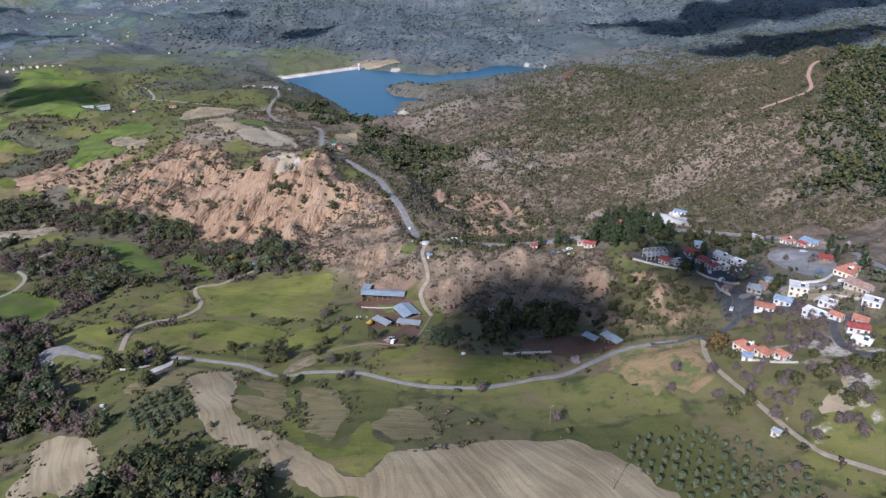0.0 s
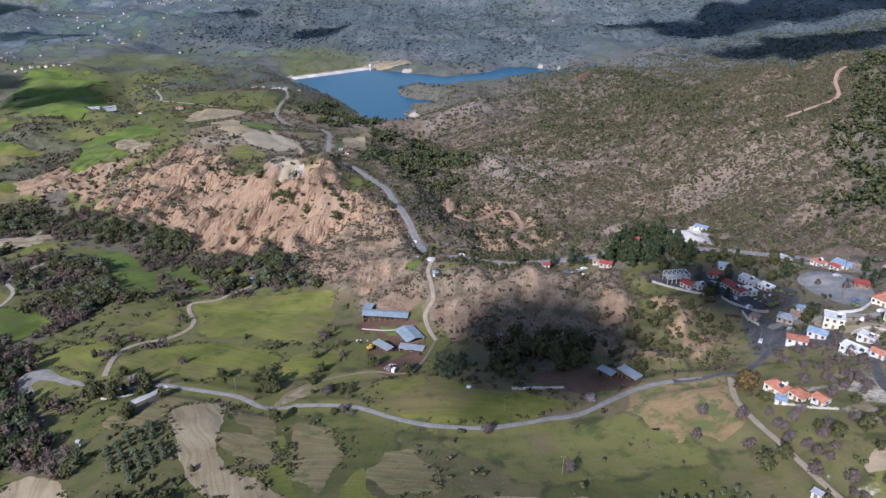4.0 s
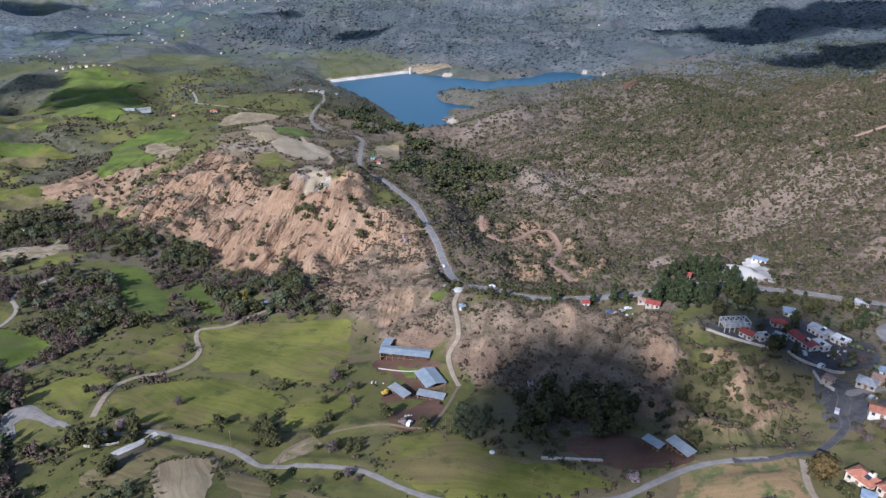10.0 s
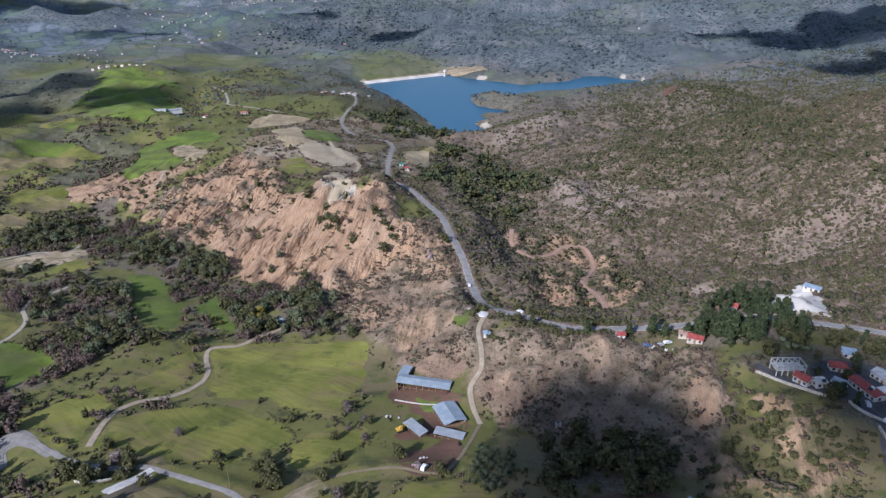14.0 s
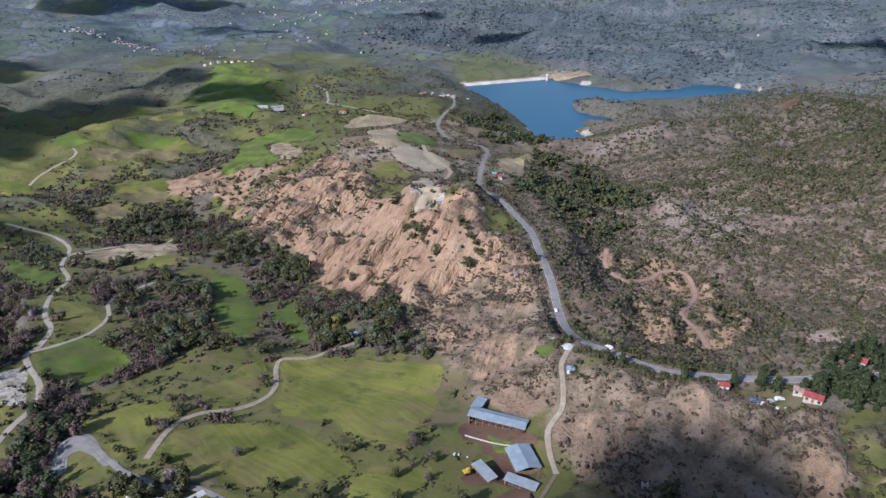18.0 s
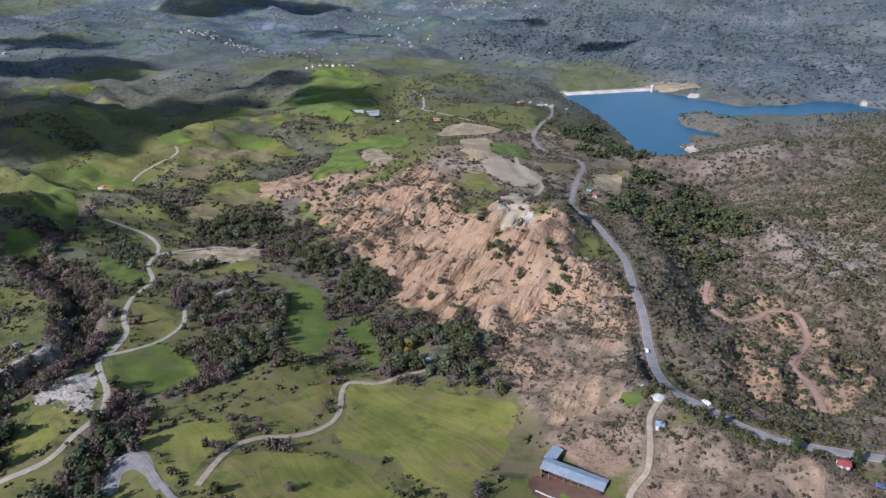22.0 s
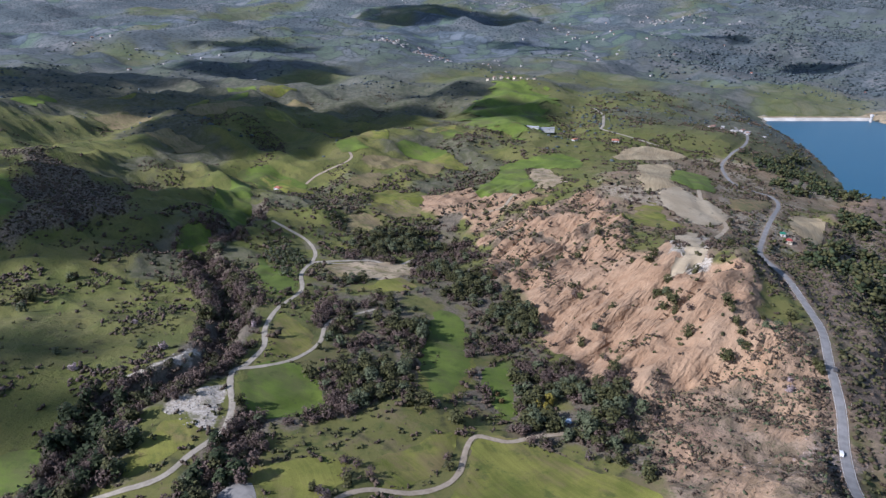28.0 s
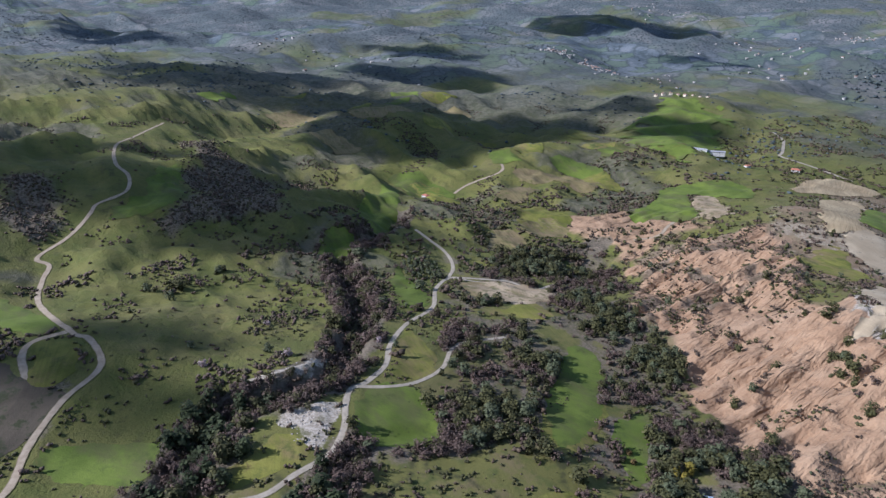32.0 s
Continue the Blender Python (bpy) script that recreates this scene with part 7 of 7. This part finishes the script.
# ---- the farm's barns ----
def barn(x, y, w, d, h, turn, rise, label, kind="gable", sheet=SHEET, back=True, posts=6, name="barn", lift=0.0):
    """Sheet roof on posts with low rear and end walls."""
    ob = new(name)
    ob.matrix_basis = pose(x, y, float(ground_z(x, y)) + lift, 0, 0, turn)
    part("roof", roof_mesh(kind, w, d, h, rise, 0.5, 0.12), sheet, ob)
    for k in range(posts):
        px = -w / 2 + 0.3 + k * (w - 0.6) / (posts - 1)
        for py in (-d / 2 + 0.2, d / 2 - 0.2):
            part("post", one_box(px - 0.12, py - 0.12, -1.8, px + 0.12, py + 0.12, h - 0.1 + (rise if kind == "shed" and py > 0 else 0)), TIMBER, ob)
    if back:
        part("wall", one_box(-w / 2, d / 2 - 0.15, -1.8, w / 2, d / 2, h - 0.15), STONE_WALL, ob)
        for s in (-1, 1):
            part("wall", one_box(s * w / 2 - 0.1, -d / 2 + 0.4, -1.8, s * w / 2 + 0.1, d / 2 - 0.15, h - 0.9), TIMBER, ob)
        for k in range(posts - 1):
            px = -w / 2 + 0.3 + k * (w - 0.6) / (posts - 1)
            part("rail", one_box(px, -d / 2 + 0.15, 0.9, px + (w - 0.6) / (posts - 1), -d / 2 + 0.25, 1.1), TIMBER, ob)
    return tagged(ob, label, "barn", "farm barns")


barn(-38, 394, 27, 7, 3.8, -6, 1.1, "long open barn with a blue-grey steel roof", posts=9)
barn(-50, 406, 4.2, 8, 3.8, -12, 0.5, "short barn wing with a steel roof", "shed", posts=3)
barn(-22, 368, 14.5, 10.5, 3.8, -60, 1.3, "broad steel-roofed livestock shed", posts=6)
barn(-36, 355, 11.5, 4.2, 2.8, -42, 0.4, "low shed with pale steel sheets", "shed", WORN_SHEET, posts=5)
barn(-20, 352, 13, 4, 2.7, -12, 0.4, "low patched sheet-roofed shed", "shed", WORN_SHEET, posts=5)
barn(81, 289, 10, 4, 3.0, -55, 0.5, "grey sheet-roofed farm shed", "shed", WORN_SHEET, posts=5)
barn(72, 294, 7, 3.4, 2.7, -45, 0.3, "small grey sheet-roofed lean-to", "shed", WORN_SHEET, posts=4)
house(28, 359, 3, 2, 1.2, 5, "flat", WHITEWASH, FLAT_ROOF, "low white trough beside the barns", 0.3, False, False, "trough", "troughs", 1)


# long low wall, retaining walls of the village, farmyard walls
def wall_run(points, height, thick, mat, label, name="retaining_wall", deep=1.2):
    """A wall that follows the ground along a line, capped with coping pieces."""
    pts = curve([(x, y, 0) for x, y in points], 2.0)
    bm, rows = bmesh.new(), []
    for k, p in enumerate(pts):
        d = (pts[min(k + 1, len(pts) - 1)] - pts[max(k - 1, 0)]).normalized()
        s, g = Vector((-d.y, d.x, 0)) * thick / 2, float(ground_z(p.x, p.y))
        rows.append([bm.verts.new((q.x, q.y, g + z)) for q, z in ((p - s, -deep), (p - s, height), (p + s, height), (p + s, -deep))])
    for a, b in zip(rows[:-1], rows[1:]):
        for k in range(3):
            bm.faces.new((a[k], b[k], b[k + 1], a[k + 1]))
    bm.faces.new(rows[0])
    bm.faces.new(rows[-1][::-1])
    ob = new(name)
    part("masonry", bm, mat, ob)
    bm = bmesh.new()
    for k in range(0, len(pts) - 1):
        a, b = pts[k], pts[k + 1]
        m = (a + b) / 2
        box(bm, m.x - (b - a).length / 2 + 0.02, m.y - thick / 2 - 0.06, float(ground_z(m.x, m.y)) + height, m.x + (b - a).length / 2 - 0.02, m.y + thick / 2 + 0.06, float(ground_z(m.x, m.y)) + height + 0.1, math.atan2(b.y - a.y, b.x - a.x))
    part("coping", bm, PLASTER_EDGE, ob)
    return tagged(ob, label, "wall")


wall_run([(29, 288), (41, 287), (52, 286)], 0.8, 0.9, STONE_WALL, "long low whitish wall beside the field", "field_wall")
wall_run([(113, 379), (121, 372), (132, 365), (141, 360)], 1.1, 0.5, STONE_WALL, "pale stone wall along the village edge")
wall_run([(145, 359), (148, 352), (157, 344), (163, 342)], 1.2, 0.5, STONE_WALL, "curved pale retaining wall beside the street")
wall_run([(150, 343), (150, 334), (152, 327)], 1.2, 0.5, STONE_WALL, "curved stone wall at the street bend")
wall_run([(191, 331), (204, 333), (223, 351)], 1.2, 0.6, WHITEWASH, "white wall below the village square")
wall_run([(185, 307), (195, 311), (204, 302)], 1.0, 0.5, STONE_WALL, "low stone garden wall")
wall_run([(-163, 296), (-156, 295), (-149, 299)], 0.8, 0.35, STONE_WALL, "low pale yard wall beside the lane")
ribbon("driveway", [(-136, 307), (-141, 299.5), (-147, 290)], 1.6, CONCRETE, "straight pale concrete driveway", 0.26)
wall_run([(-51, 382), (-36, 379), (-22, 378)], 0.6, 0.3, STONE_WALL, "low stone wall below the barn")
wall_run([(132, 253), (139, 248), (147, 244)], 0.8, 0.4, STONE_WALL, "white terrace wall below the red-roofed house")
field([(-144, 289), (-147, 291), (-139, 303), (-134, 304)], MARL, "straight white concrete ramp beside the lane", 0.3, 1.2, "ramp", 0.1)
field([(-130, 298), (-116, 299), (-126, 274), (-137, 265), (-152, 270), (-150, 279), (-142, 287)], STUBBLE, "brown tilled strip below the lane", 0.1, 2.0)


# ---- the dam and its tower ----
def dam():
    ob = new("dam")
    a, b = Vector((-446, 1890, LAKE_Z)), Vector((-246, 2048, LAKE_Z))
    d = (b - a).normalized()
    s = Vector((d.y, -d.x, 0))
    for name, prof, mat, label in (("upstream_face", ((34, -9), (4.6, 5.4), (2.6, 4.8), (20, -9)), MARL, "pale rock-armoured face"), ("crest", ((5, 5.2), (5, 6), (-5, 6), (-5, 5.2)), PALE_EARTH, "pale crest road"),
                                   ("downstream_face", ((-4.6, 5.4), (-40, -18), (-30, -18), (-3, 4.8)), STUBBLE, "grassed downstream bank")):
        bm, n = bmesh.new(), 24
        rows = [[bm.verts.new(a + (b - a) * (k / n) + s * u + Vector((0, 0, z))) for u, z in prof] for k in range(n + 1)]
        for p, q in zip(rows[:-1], rows[1:]):
            for k in range(len(prof)):
                bm.faces.new((p[k], q[k], q[(k + 1) % len(prof)], p[(k + 1) % len(prof)]))
        bm.faces.new(rows[0])
        bm.faces.new(rows[-1][::-1])
        part(name, bm, mat, ob, label)
    return tagged(ob, "pale earth-fill dam across the lake's end", "dam")


dam()
ob = new("intake_tower")
bm = bmesh.new()
bmesh.ops.create_cone(bm, cap_ends=True, segments=16, radius1=3.4, radius2=3.0, depth=26, matrix=Matrix.Translation((0, 0, 0)))
part("shaft", bm, CONCRETE, ob)
bm = bmesh.new()
bmesh.ops.create_cone(bm, cap_ends=True, segments=16, radius1=4.2, radius2=4.2, depth=4, matrix=Matrix.Translation((0, 0, 14.5)))
part("cabin", bm, WHITEWASH, ob, "white control cabin")
bm = bmesh.new()
bmesh.ops.create_cone(bm, cap_ends=True, segments=16, radius1=4.6, radius2=1.0, depth=1.6, matrix=Matrix.Translation((0, 0, 17.3)))
part("cap", bm, FLAT_ROOF, ob)
ob.location = (-236, 2020, LAKE_Z)
tagged(ob, "pale concrete intake tower standing in the lake", "tower")
field([(-260, 2050), (-200, 2020), (-150, 2030), (-120, 2060), (-190, 2120), (-250, 2100)], PALE_EARTH, "pale quarried ground beside the dam", 2.0, 10)


# ---- far settlements ----
FAR_WALL = mottled("weathered_plaster", (0.30, 0.29, 0.27), (0.42, 0.40, 0.37), 3.0, 0.9, vary=0.3)
FAR_ROOF = mottled("weathered_tiles", (0.20, 0.12, 0.085), (0.30, 0.19, 0.14), 3.0, 0.9, vary=0.3)
def far_house(w, d, h, roof, wall_mat, roof_mat, label, group, rise=1.8):
    ob = new("house")
    part("wall", wall_shell(w, d, h, rise, roof == "gable", 4), wall_mat, ob)
    part("roof", one_box(-w / 2 - 0.3, -d / 2 - 0.3, h, w / 2 + 0.3, d / 2 + 0.3, h + 0.5) if roof == "flat" else roof_mesh(roof, w, d, h, rise, 0.5, 0.3), roof_mat, ob)
    for k in (-0.3, 0.3):
        part("window", one_box(w * k - 0.8, -d / 2 - 0.06, 1.2, w * k + 0.8, -d / 2 + 0.05, h - 0.8), DARK_GLASS, ob)
    return tagged(ob, label, "house", group)


def settle(first, places, seed):
    rng = random.Random(seed)
    for k, (x, y) in enumerate(places):
        ob = first if k == 0 else copy_thing(first, Matrix())
        ob.matrix_basis = Matrix.LocRotScale((x, y, float(ground_z(x, y)) - 0.2), Euler((0, 0, rng.uniform(0, 3.1))), Vector((1, 1, 1)) * rng.uniform(0.5, 0.95))


def cluster(x, y, a, b, count, seed):
    rng = random.Random(seed)
    return [(x + rng.gauss(0, a), y + rng.gauss(0, b)) for _ in range(count)]


for k, (roof, wm, rm) in enumerate((("flat", FAR_WALL, FAR_WALL), ("gable", FAR_WALL, FAR_ROOF), ("flat", FAR_WALL, FAR_WALL))):
    settle(far_house(8, 6.5, 4.2, roof, wm, rm, ("white flat-roofed house in a distant village", "white house with an orange roof in a distant village", "cream house in a distant village")[k], "distant village"),
           cluster(-1400, 1830, 60, 22, 20, 31 + k) + cluster(-1515, 1800, 22, 16, 7, 41 + k) + cluster(-1150, 1790, 80, 50, 6, 51 + k), 61 + k)
    settle(far_house(10, 8, 5, roof, wm, rm, ("white house in a far hill town", "orange-roofed house in a far hill town", "cream house in a far hill town")[k], "far hill town"),
           cluster(-1274, 3361, 110, 60, 14, 71 + k) + cluster(-2300, 3300, 200, 120, 12, 81 + k) + cluster(-1900, 1300, 260, 90, 5, 91 + k) + cluster(-1100, 2350, 200, 160, 10, 95 + k), 101 + k)
    settle(far_house(11, 8, 4, roof, wm, rm, ("white house near the lake", "orange-roofed house near the lake", "pale house near the lake")[k], "houses near the lake"), cluster(-385, 1520, 26, 34, 4, 111 + k), 121 + k)
settle(far_house(9, 7, 4.5, "gable", CREAM_WALL, BROWN_ROOF, "house in a row on the knoll's top", "knoll row"), [(-880 + 11 * k, 1440 + 9 * k) for k in range(8)], 5)
settle(far_house(44, 7, 3.5, "gable", WHITEWASH, GREY_ROOF, "long pale farm building on the plateau", "plateau farm", 1.2), [(-578, 1163), (-596, 1150)], 8)
settle(far_house(12, 8, 4.5, "hip", WHITEWASH, TERRACOTTA, "lone farmhouse among fields", "lone farmhouses"), [(-500, 1130), (-455, 1175), (-660, 700), (-1700, 2500), (-800, 2700), (-990, 2500), (-2100, 2200), (350, 2650), (-300, 2300), (-600, 2350)], 9)


# ---- vehicles ----
def paint(name, c):
    n = Nodes(name)
    n.bsdf.inputs["Coat Weight"].default_value = 0.5
    return n.done(n.mix(n.math("MULTIPLY", n.noise(0.4, 3), 0.3), c, (0.3, 0.27, 0.22)), 0.35)


PAINTS = {"white": paint("white_paint", (0.75, 0.75, 0.74)), "silver": paint("silver_paint", (0.45, 0.46, 0.48)), "blue": paint("blue_paint", (0.05, 0.10, 0.22)), "dark": paint("dark_paint", (0.03, 0.03, 0.035)), "red": paint("red_paint", (0.35, 0.03, 0.03))}


def car(colour, label, van=False):
    ob, tall = new("van" if van else "car"), 2.0 if van else 1.45
    side = [(-2.1, 0.35), (2.1, 0.35), (2.15, 0.8), (1.2, 0.95), (0.6, tall), (-1.6, tall), (-2.1, 1.0)]
    bm = bmesh.new()
    lo, hi = [bm.verts.new((x, -0.85, z)) for x, z in side], [bm.verts.new((x, 0.85, z)) for x, z in side]
    bm.faces.new(lo)
    bm.faces.new(hi[::-1])
    for k in range(len(side)):
        j = (k + 1) % len(side)
        bm.faces.new((lo[j], lo[k], hi[k], hi[j]))
    bmesh.ops.recalc_face_normals(bm, faces=bm.faces)
    bmesh.ops.bevel(bm, geom=list(bm.edges), offset=0.07, segments=1, affect="EDGES")
    body = part("body", bm, PAINTS[colour], ob)
    part("side_windows", one_box(-1.5, -0.87, 1.0, 0.65, 0.87, tall - 0.14, 0, 0.05), DARK_GLASS, ob)
    bm = bmesh.new()
    q = [bm.verts.new(p) for p in ((1.16, -0.7, 1.0), (1.16, 0.7, 1.0), (0.67, 0.66, tall - 0.08), (0.67, -0.66, tall - 0.08))]
    r = [bm.verts.new((v.co.x + 0.03, v.co.y, v.co.z + 0.02)) for v in q]
    bm.faces.new(r)
    bm.faces.new(q[::-1])
    for k in range(4):
        bm.faces.new((q[k], q[(k + 1) % 4], r[(k + 1) % 4], r[k]))
    part("windscreen", bm, DARK_GLASS, ob)
    for x in (-1.3, 1.3):
        for y in (-0.82, 0.82):
            bm = bmesh.new()
            bmesh.ops.create_cone(bm, cap_ends=True, segments=12, radius1=0.33, radius2=0.33, depth=0.22, matrix=Matrix.Translation((x, y, 0.33)) @ Matrix.Rotation(math.pi / 2, 4, "X"))
            part("wheel", bm, TYRE, ob)
    for y in (-0.6, 0.6):
        part("headlight", one_box(2.1, y - 0.18, 0.6, 2.18, y + 0.18, 0.75), WHITE_TANK, ob)
    return tagged(ob, label, "van" if van else "car", "parked vehicles")


def park(first, places):
    for k, (x, y, turn) in enumerate(places):
        ob = first if k == 0 else copy_thing(first, Matrix())
        on = 0.26 if float(ground_z(x, y, ROAD_D)) < 0 or float(inside(np.array(x), np.array(y), PLAZA)) > 0 else 0.1
        ob.matrix_basis = pose(x, y, float(ground_z(x, y)) + on, 0, 0, turn)


park(car("white", "white car standing at the roadside"), [(82, 413, 20), (-27, 518, 105), (8, 448, 140), (199, 323, 40), (211, 330, 20)])
park(car("blue", "dark blue car parked in the open"), [(72, 411, 5), (156, 339, 60), (208, 346, 15)])
park(car("silver", "silver car parked between houses"), [(78, 411, 30), (152, 358, 80), (148, 314, 60), (230, 352, 30), (216, 381, 0)])
park(car("dark", "dark car parked by the street"), [(162, 323, 40), (218, 372, 80), (-44, 584, 108)])
park(car("white", "white delivery van standing in the yard", True), [(155, 347, 35), (-27, 324, 70)])


# ---- poles, tank, farmyard clutter ----
def pole(height, label):
    ob = new("utility_pole")
    bm = bmesh.new()
    bmesh.ops.create_cone(bm, cap_ends=True, segments=8, radius1=0.14, radius2=0.09, depth=height + 1, matrix=Matrix.Translation((0, 0, height / 2 - 0.5)))
    part("mast", bm, TIMBER, ob)
    part("crossarm", one_box(-0.9, -0.06, height - 0.6, 0.9, 0.06, height - 0.45), TIMBER, ob)
    for x in (-0.8, 0, 0.8):
        bm = bmesh.new()
        bmesh.ops.create_cone(bm, cap_ends=True, segments=8, radius1=0.07, radius2=0.04, depth=0.22, matrix=Matrix.Translation((x, 0, height - 0.34)))
        part("insulator", bm, WHITE_TANK, ob)
    return tagged(ob, label, "utility pole", "utility poles")


first = pole(8.5, "slim wooden utility pole in a field")
for k, (x, y) in enumerate([(42, 223), (55, 174), (25, 273), (-10, 311), (-100, 300), (123, 307), (163, 351), (203, 350), (229, 396), (-30, 546), (-59, 639), (12, 437), (-8, 315), (-166, 322)]):
    ob = first if k == 0 else copy_thing(first, Matrix())
    ob.matrix_basis = pose(x, y, float(ground_z(x, y)), 0, 0, 30 * k)

ob = new("water_tank")
bm = bmesh.new()
bmesh.ops.create_cone(bm, cap_ends=True, segments=20, radius1=1.1, radius2=1.1, depth=2.2, matrix=Matrix.Translation((0, 0, 1.1)))
part("barrel", bm, WHITE_TANK, ob)
bm = bmesh.new()
bmesh.ops.create_cone(bm, cap_ends=True, segments=20, radius1=1.15, radius2=0.3, depth=0.5, matrix=Matrix.Translation((0, 0, 2.45)))
part("lid", bm, WHITE_TANK, ob)
ob.matrix_basis = pose(10, 294, float(ground_z(10, 304)))
tagged(ob, "round white water tank at the field's edge", "water tank")

ob = new("cistern")
bm = bmesh.new()
bmesh.ops.create_cone(bm, cap_ends=True, segments=28, radius1=3.0, radius2=3.0, depth=0.9, matrix=Matrix.Translation((0, 0, 0.0)))
part("basin", bm, WHITEWASH, ob)
bm = bmesh.new()
bmesh.ops.create_cone(bm, cap_ends=True, segments=28, radius1=2.8, radius2=2.4, depth=0.2, matrix=Matrix.Translation((0, 0, 0.55)))
part("cover", bm, FLAT_ROOF, ob)
ob.matrix_basis = pose(-13, 448, float(ground_z(-13, 448)))
tagged(ob, "flat round white cistern at the road bend", "cistern")


def crate(w, d, h, mat, label, name, category):
    ob = new(name)
    part("body", one_box(-w / 2, -d / 2, 0, w / 2, d / 2, h, 0, 0.06), mat, ob)
    part("lid", one_box(-w / 2 - 0.04, -d / 2 - 0.04, h, w / 2 + 0.04, d / 2 + 0.04, h + 0.08), PLASTER_EDGE, ob)
    return tagged(ob, label, category, category + "s in yards")


rng = random.Random(77)
YARDS = [(-154, 309, 7, 10), (-153, 260, 3, 4), (-30, 333, 6, 3), (-16, 463, 7, 7), (76, 409, 8, 6), (164, 359, 10, 8), (216, 422, 12, 10), (170, 322, 8, 4), (-49, 365, 5, 3), (225, 409, 8, 5)]
kinds = [crate(2.4, 1.6, 1.3, WHITEWASH, "white storage bin in a yard", "storage_bin", "bin"), crate(1.6, 1.2, 0.9, GREY_ROOF, "grey crate in a yard", "crate", "crate"), crate(3.4, 2.2, 1.8, BLUE_ROOF, "blue-grey box trailer in a yard", "trailer", "trailer")]
used = set()
for x, y, r, count in YARDS:
    for _ in range(count):
        a, k = rng.uniform(0, 6.28), rng.choice((0, 0, 1, 1, 2))
        px, py = x + math.cos(a) * r * rng.random(), y + math.sin(a) * r * rng.random()
        if any(math.hypot(px - hx, py - hy) < hr * 0.55 for hx, hy, hr in KEEP_CLEAR) or float(ground_z(px, py, ROAD_D)) < 1.5:
            continue
        ob = kinds[k] if k not in used else copy_thing(kinds[k], Matrix())
        used.add(k)
        ob.matrix_basis = Matrix.LocRotScale((px, py, float(ground_z(px, py)) + 0.08), Euler((0, 0, rng.uniform(0, 6.28))), Vector((1, 1, 1)) * rng.uniform(0.28, 0.65))


# digger beside the low sheds
ob = new("digger")
part("track", one_box(-1.6, -1.2, 0, 1.6, -0.7, 0.8, 0, 0.15), TYRE, ob)
part("track", one_box(-1.6, 0.7, 0, 1.6, 1.2, 0.8, 0, 0.15), TYRE, ob)
YELLOW = paint("yellow_paint", (0.55, 0.33, 0.02))
part("body", one_box(-1.5, -1.1, 0.8, 1.2, 1.1, 1.7, 0, 0.1), YELLOW, ob)
part("cab", one_box(-0.2, -1.0, 1.7, 1.1, 0.1, 3.0, 0, 0.08), YELLOW, ob)
bm = bmesh.new()
box(bm, 1.1, 0.2, 1.2, 4.2, 0.6, 1.7)
box(bm, 3.9, 0.2, 0.4, 4.3, 0.6, 1.6)
part("arm", bm, YELLOW, ob)
ob.matrix_basis = pose(-43, 353, float(ground_z(-42, 349)) + 0.1, 0, 0, 40)
tagged(ob, "yellow digger parked beside the sheds", "digger")


# guard posts along the ridge road's outer edge
first = new("marker_post")
part("post", one_box(-0.12, -0.12, -0.3, 0.12, 0.12, 1.0), WHITEWASH, first)
part("cap", one_box(-0.13, -0.13, 1.0, 0.13, 0.13, 1.15), DARK_RED, first)
tagged(first, "white roadside marker post with a red cap", "post", "marker posts")
line = curve([(x, y, 0) for x, y in MAIN_ROAD[8:20]], 12)
for k in range(1, len(line) - 1, 2):
    d = (line[k + 1] - line[k - 1]).normalized()
    q = line[k] + Vector((-d.y, d.x, 0)) * 3.7
    ob = first if k == 1 else copy_thing(first, Matrix())
    ob.matrix_basis = pose(q.x, q.y, float(ground_z(q.x, q.y)))
# painted edge lines of the ridge road
for side in (-1, 1):
    verts, faces = [], []
    pts = curve([(x, y, 0) for x, y in MAIN_ROAD[4:21]], 3.0)
    for k, p in enumerate(pts):
        d = (pts[min(k + 1, len(pts) - 1)] - pts[max(k - 1, 0)]).normalized()
        s = Vector((-d.y, d.x, 0))
        for o in (2.3, 2.46):
            q = p + s * side * o
            verts.append((q.x, q.y, float(ground_z(q.x, q.y)) + 0.24))
        if k:
            faces.append((2 * k - 2, 2 * k, 2 * k + 1, 2 * k - 1) if side < 0 else (2 * k - 2, 2 * k - 1, 2 * k + 1, 2 * k))
    tagged(new("edge_line", raw_mesh("edge_line", verts, faces, [WHITEWASH])), "thin white painted road edge line", "road marking", kind="structure")
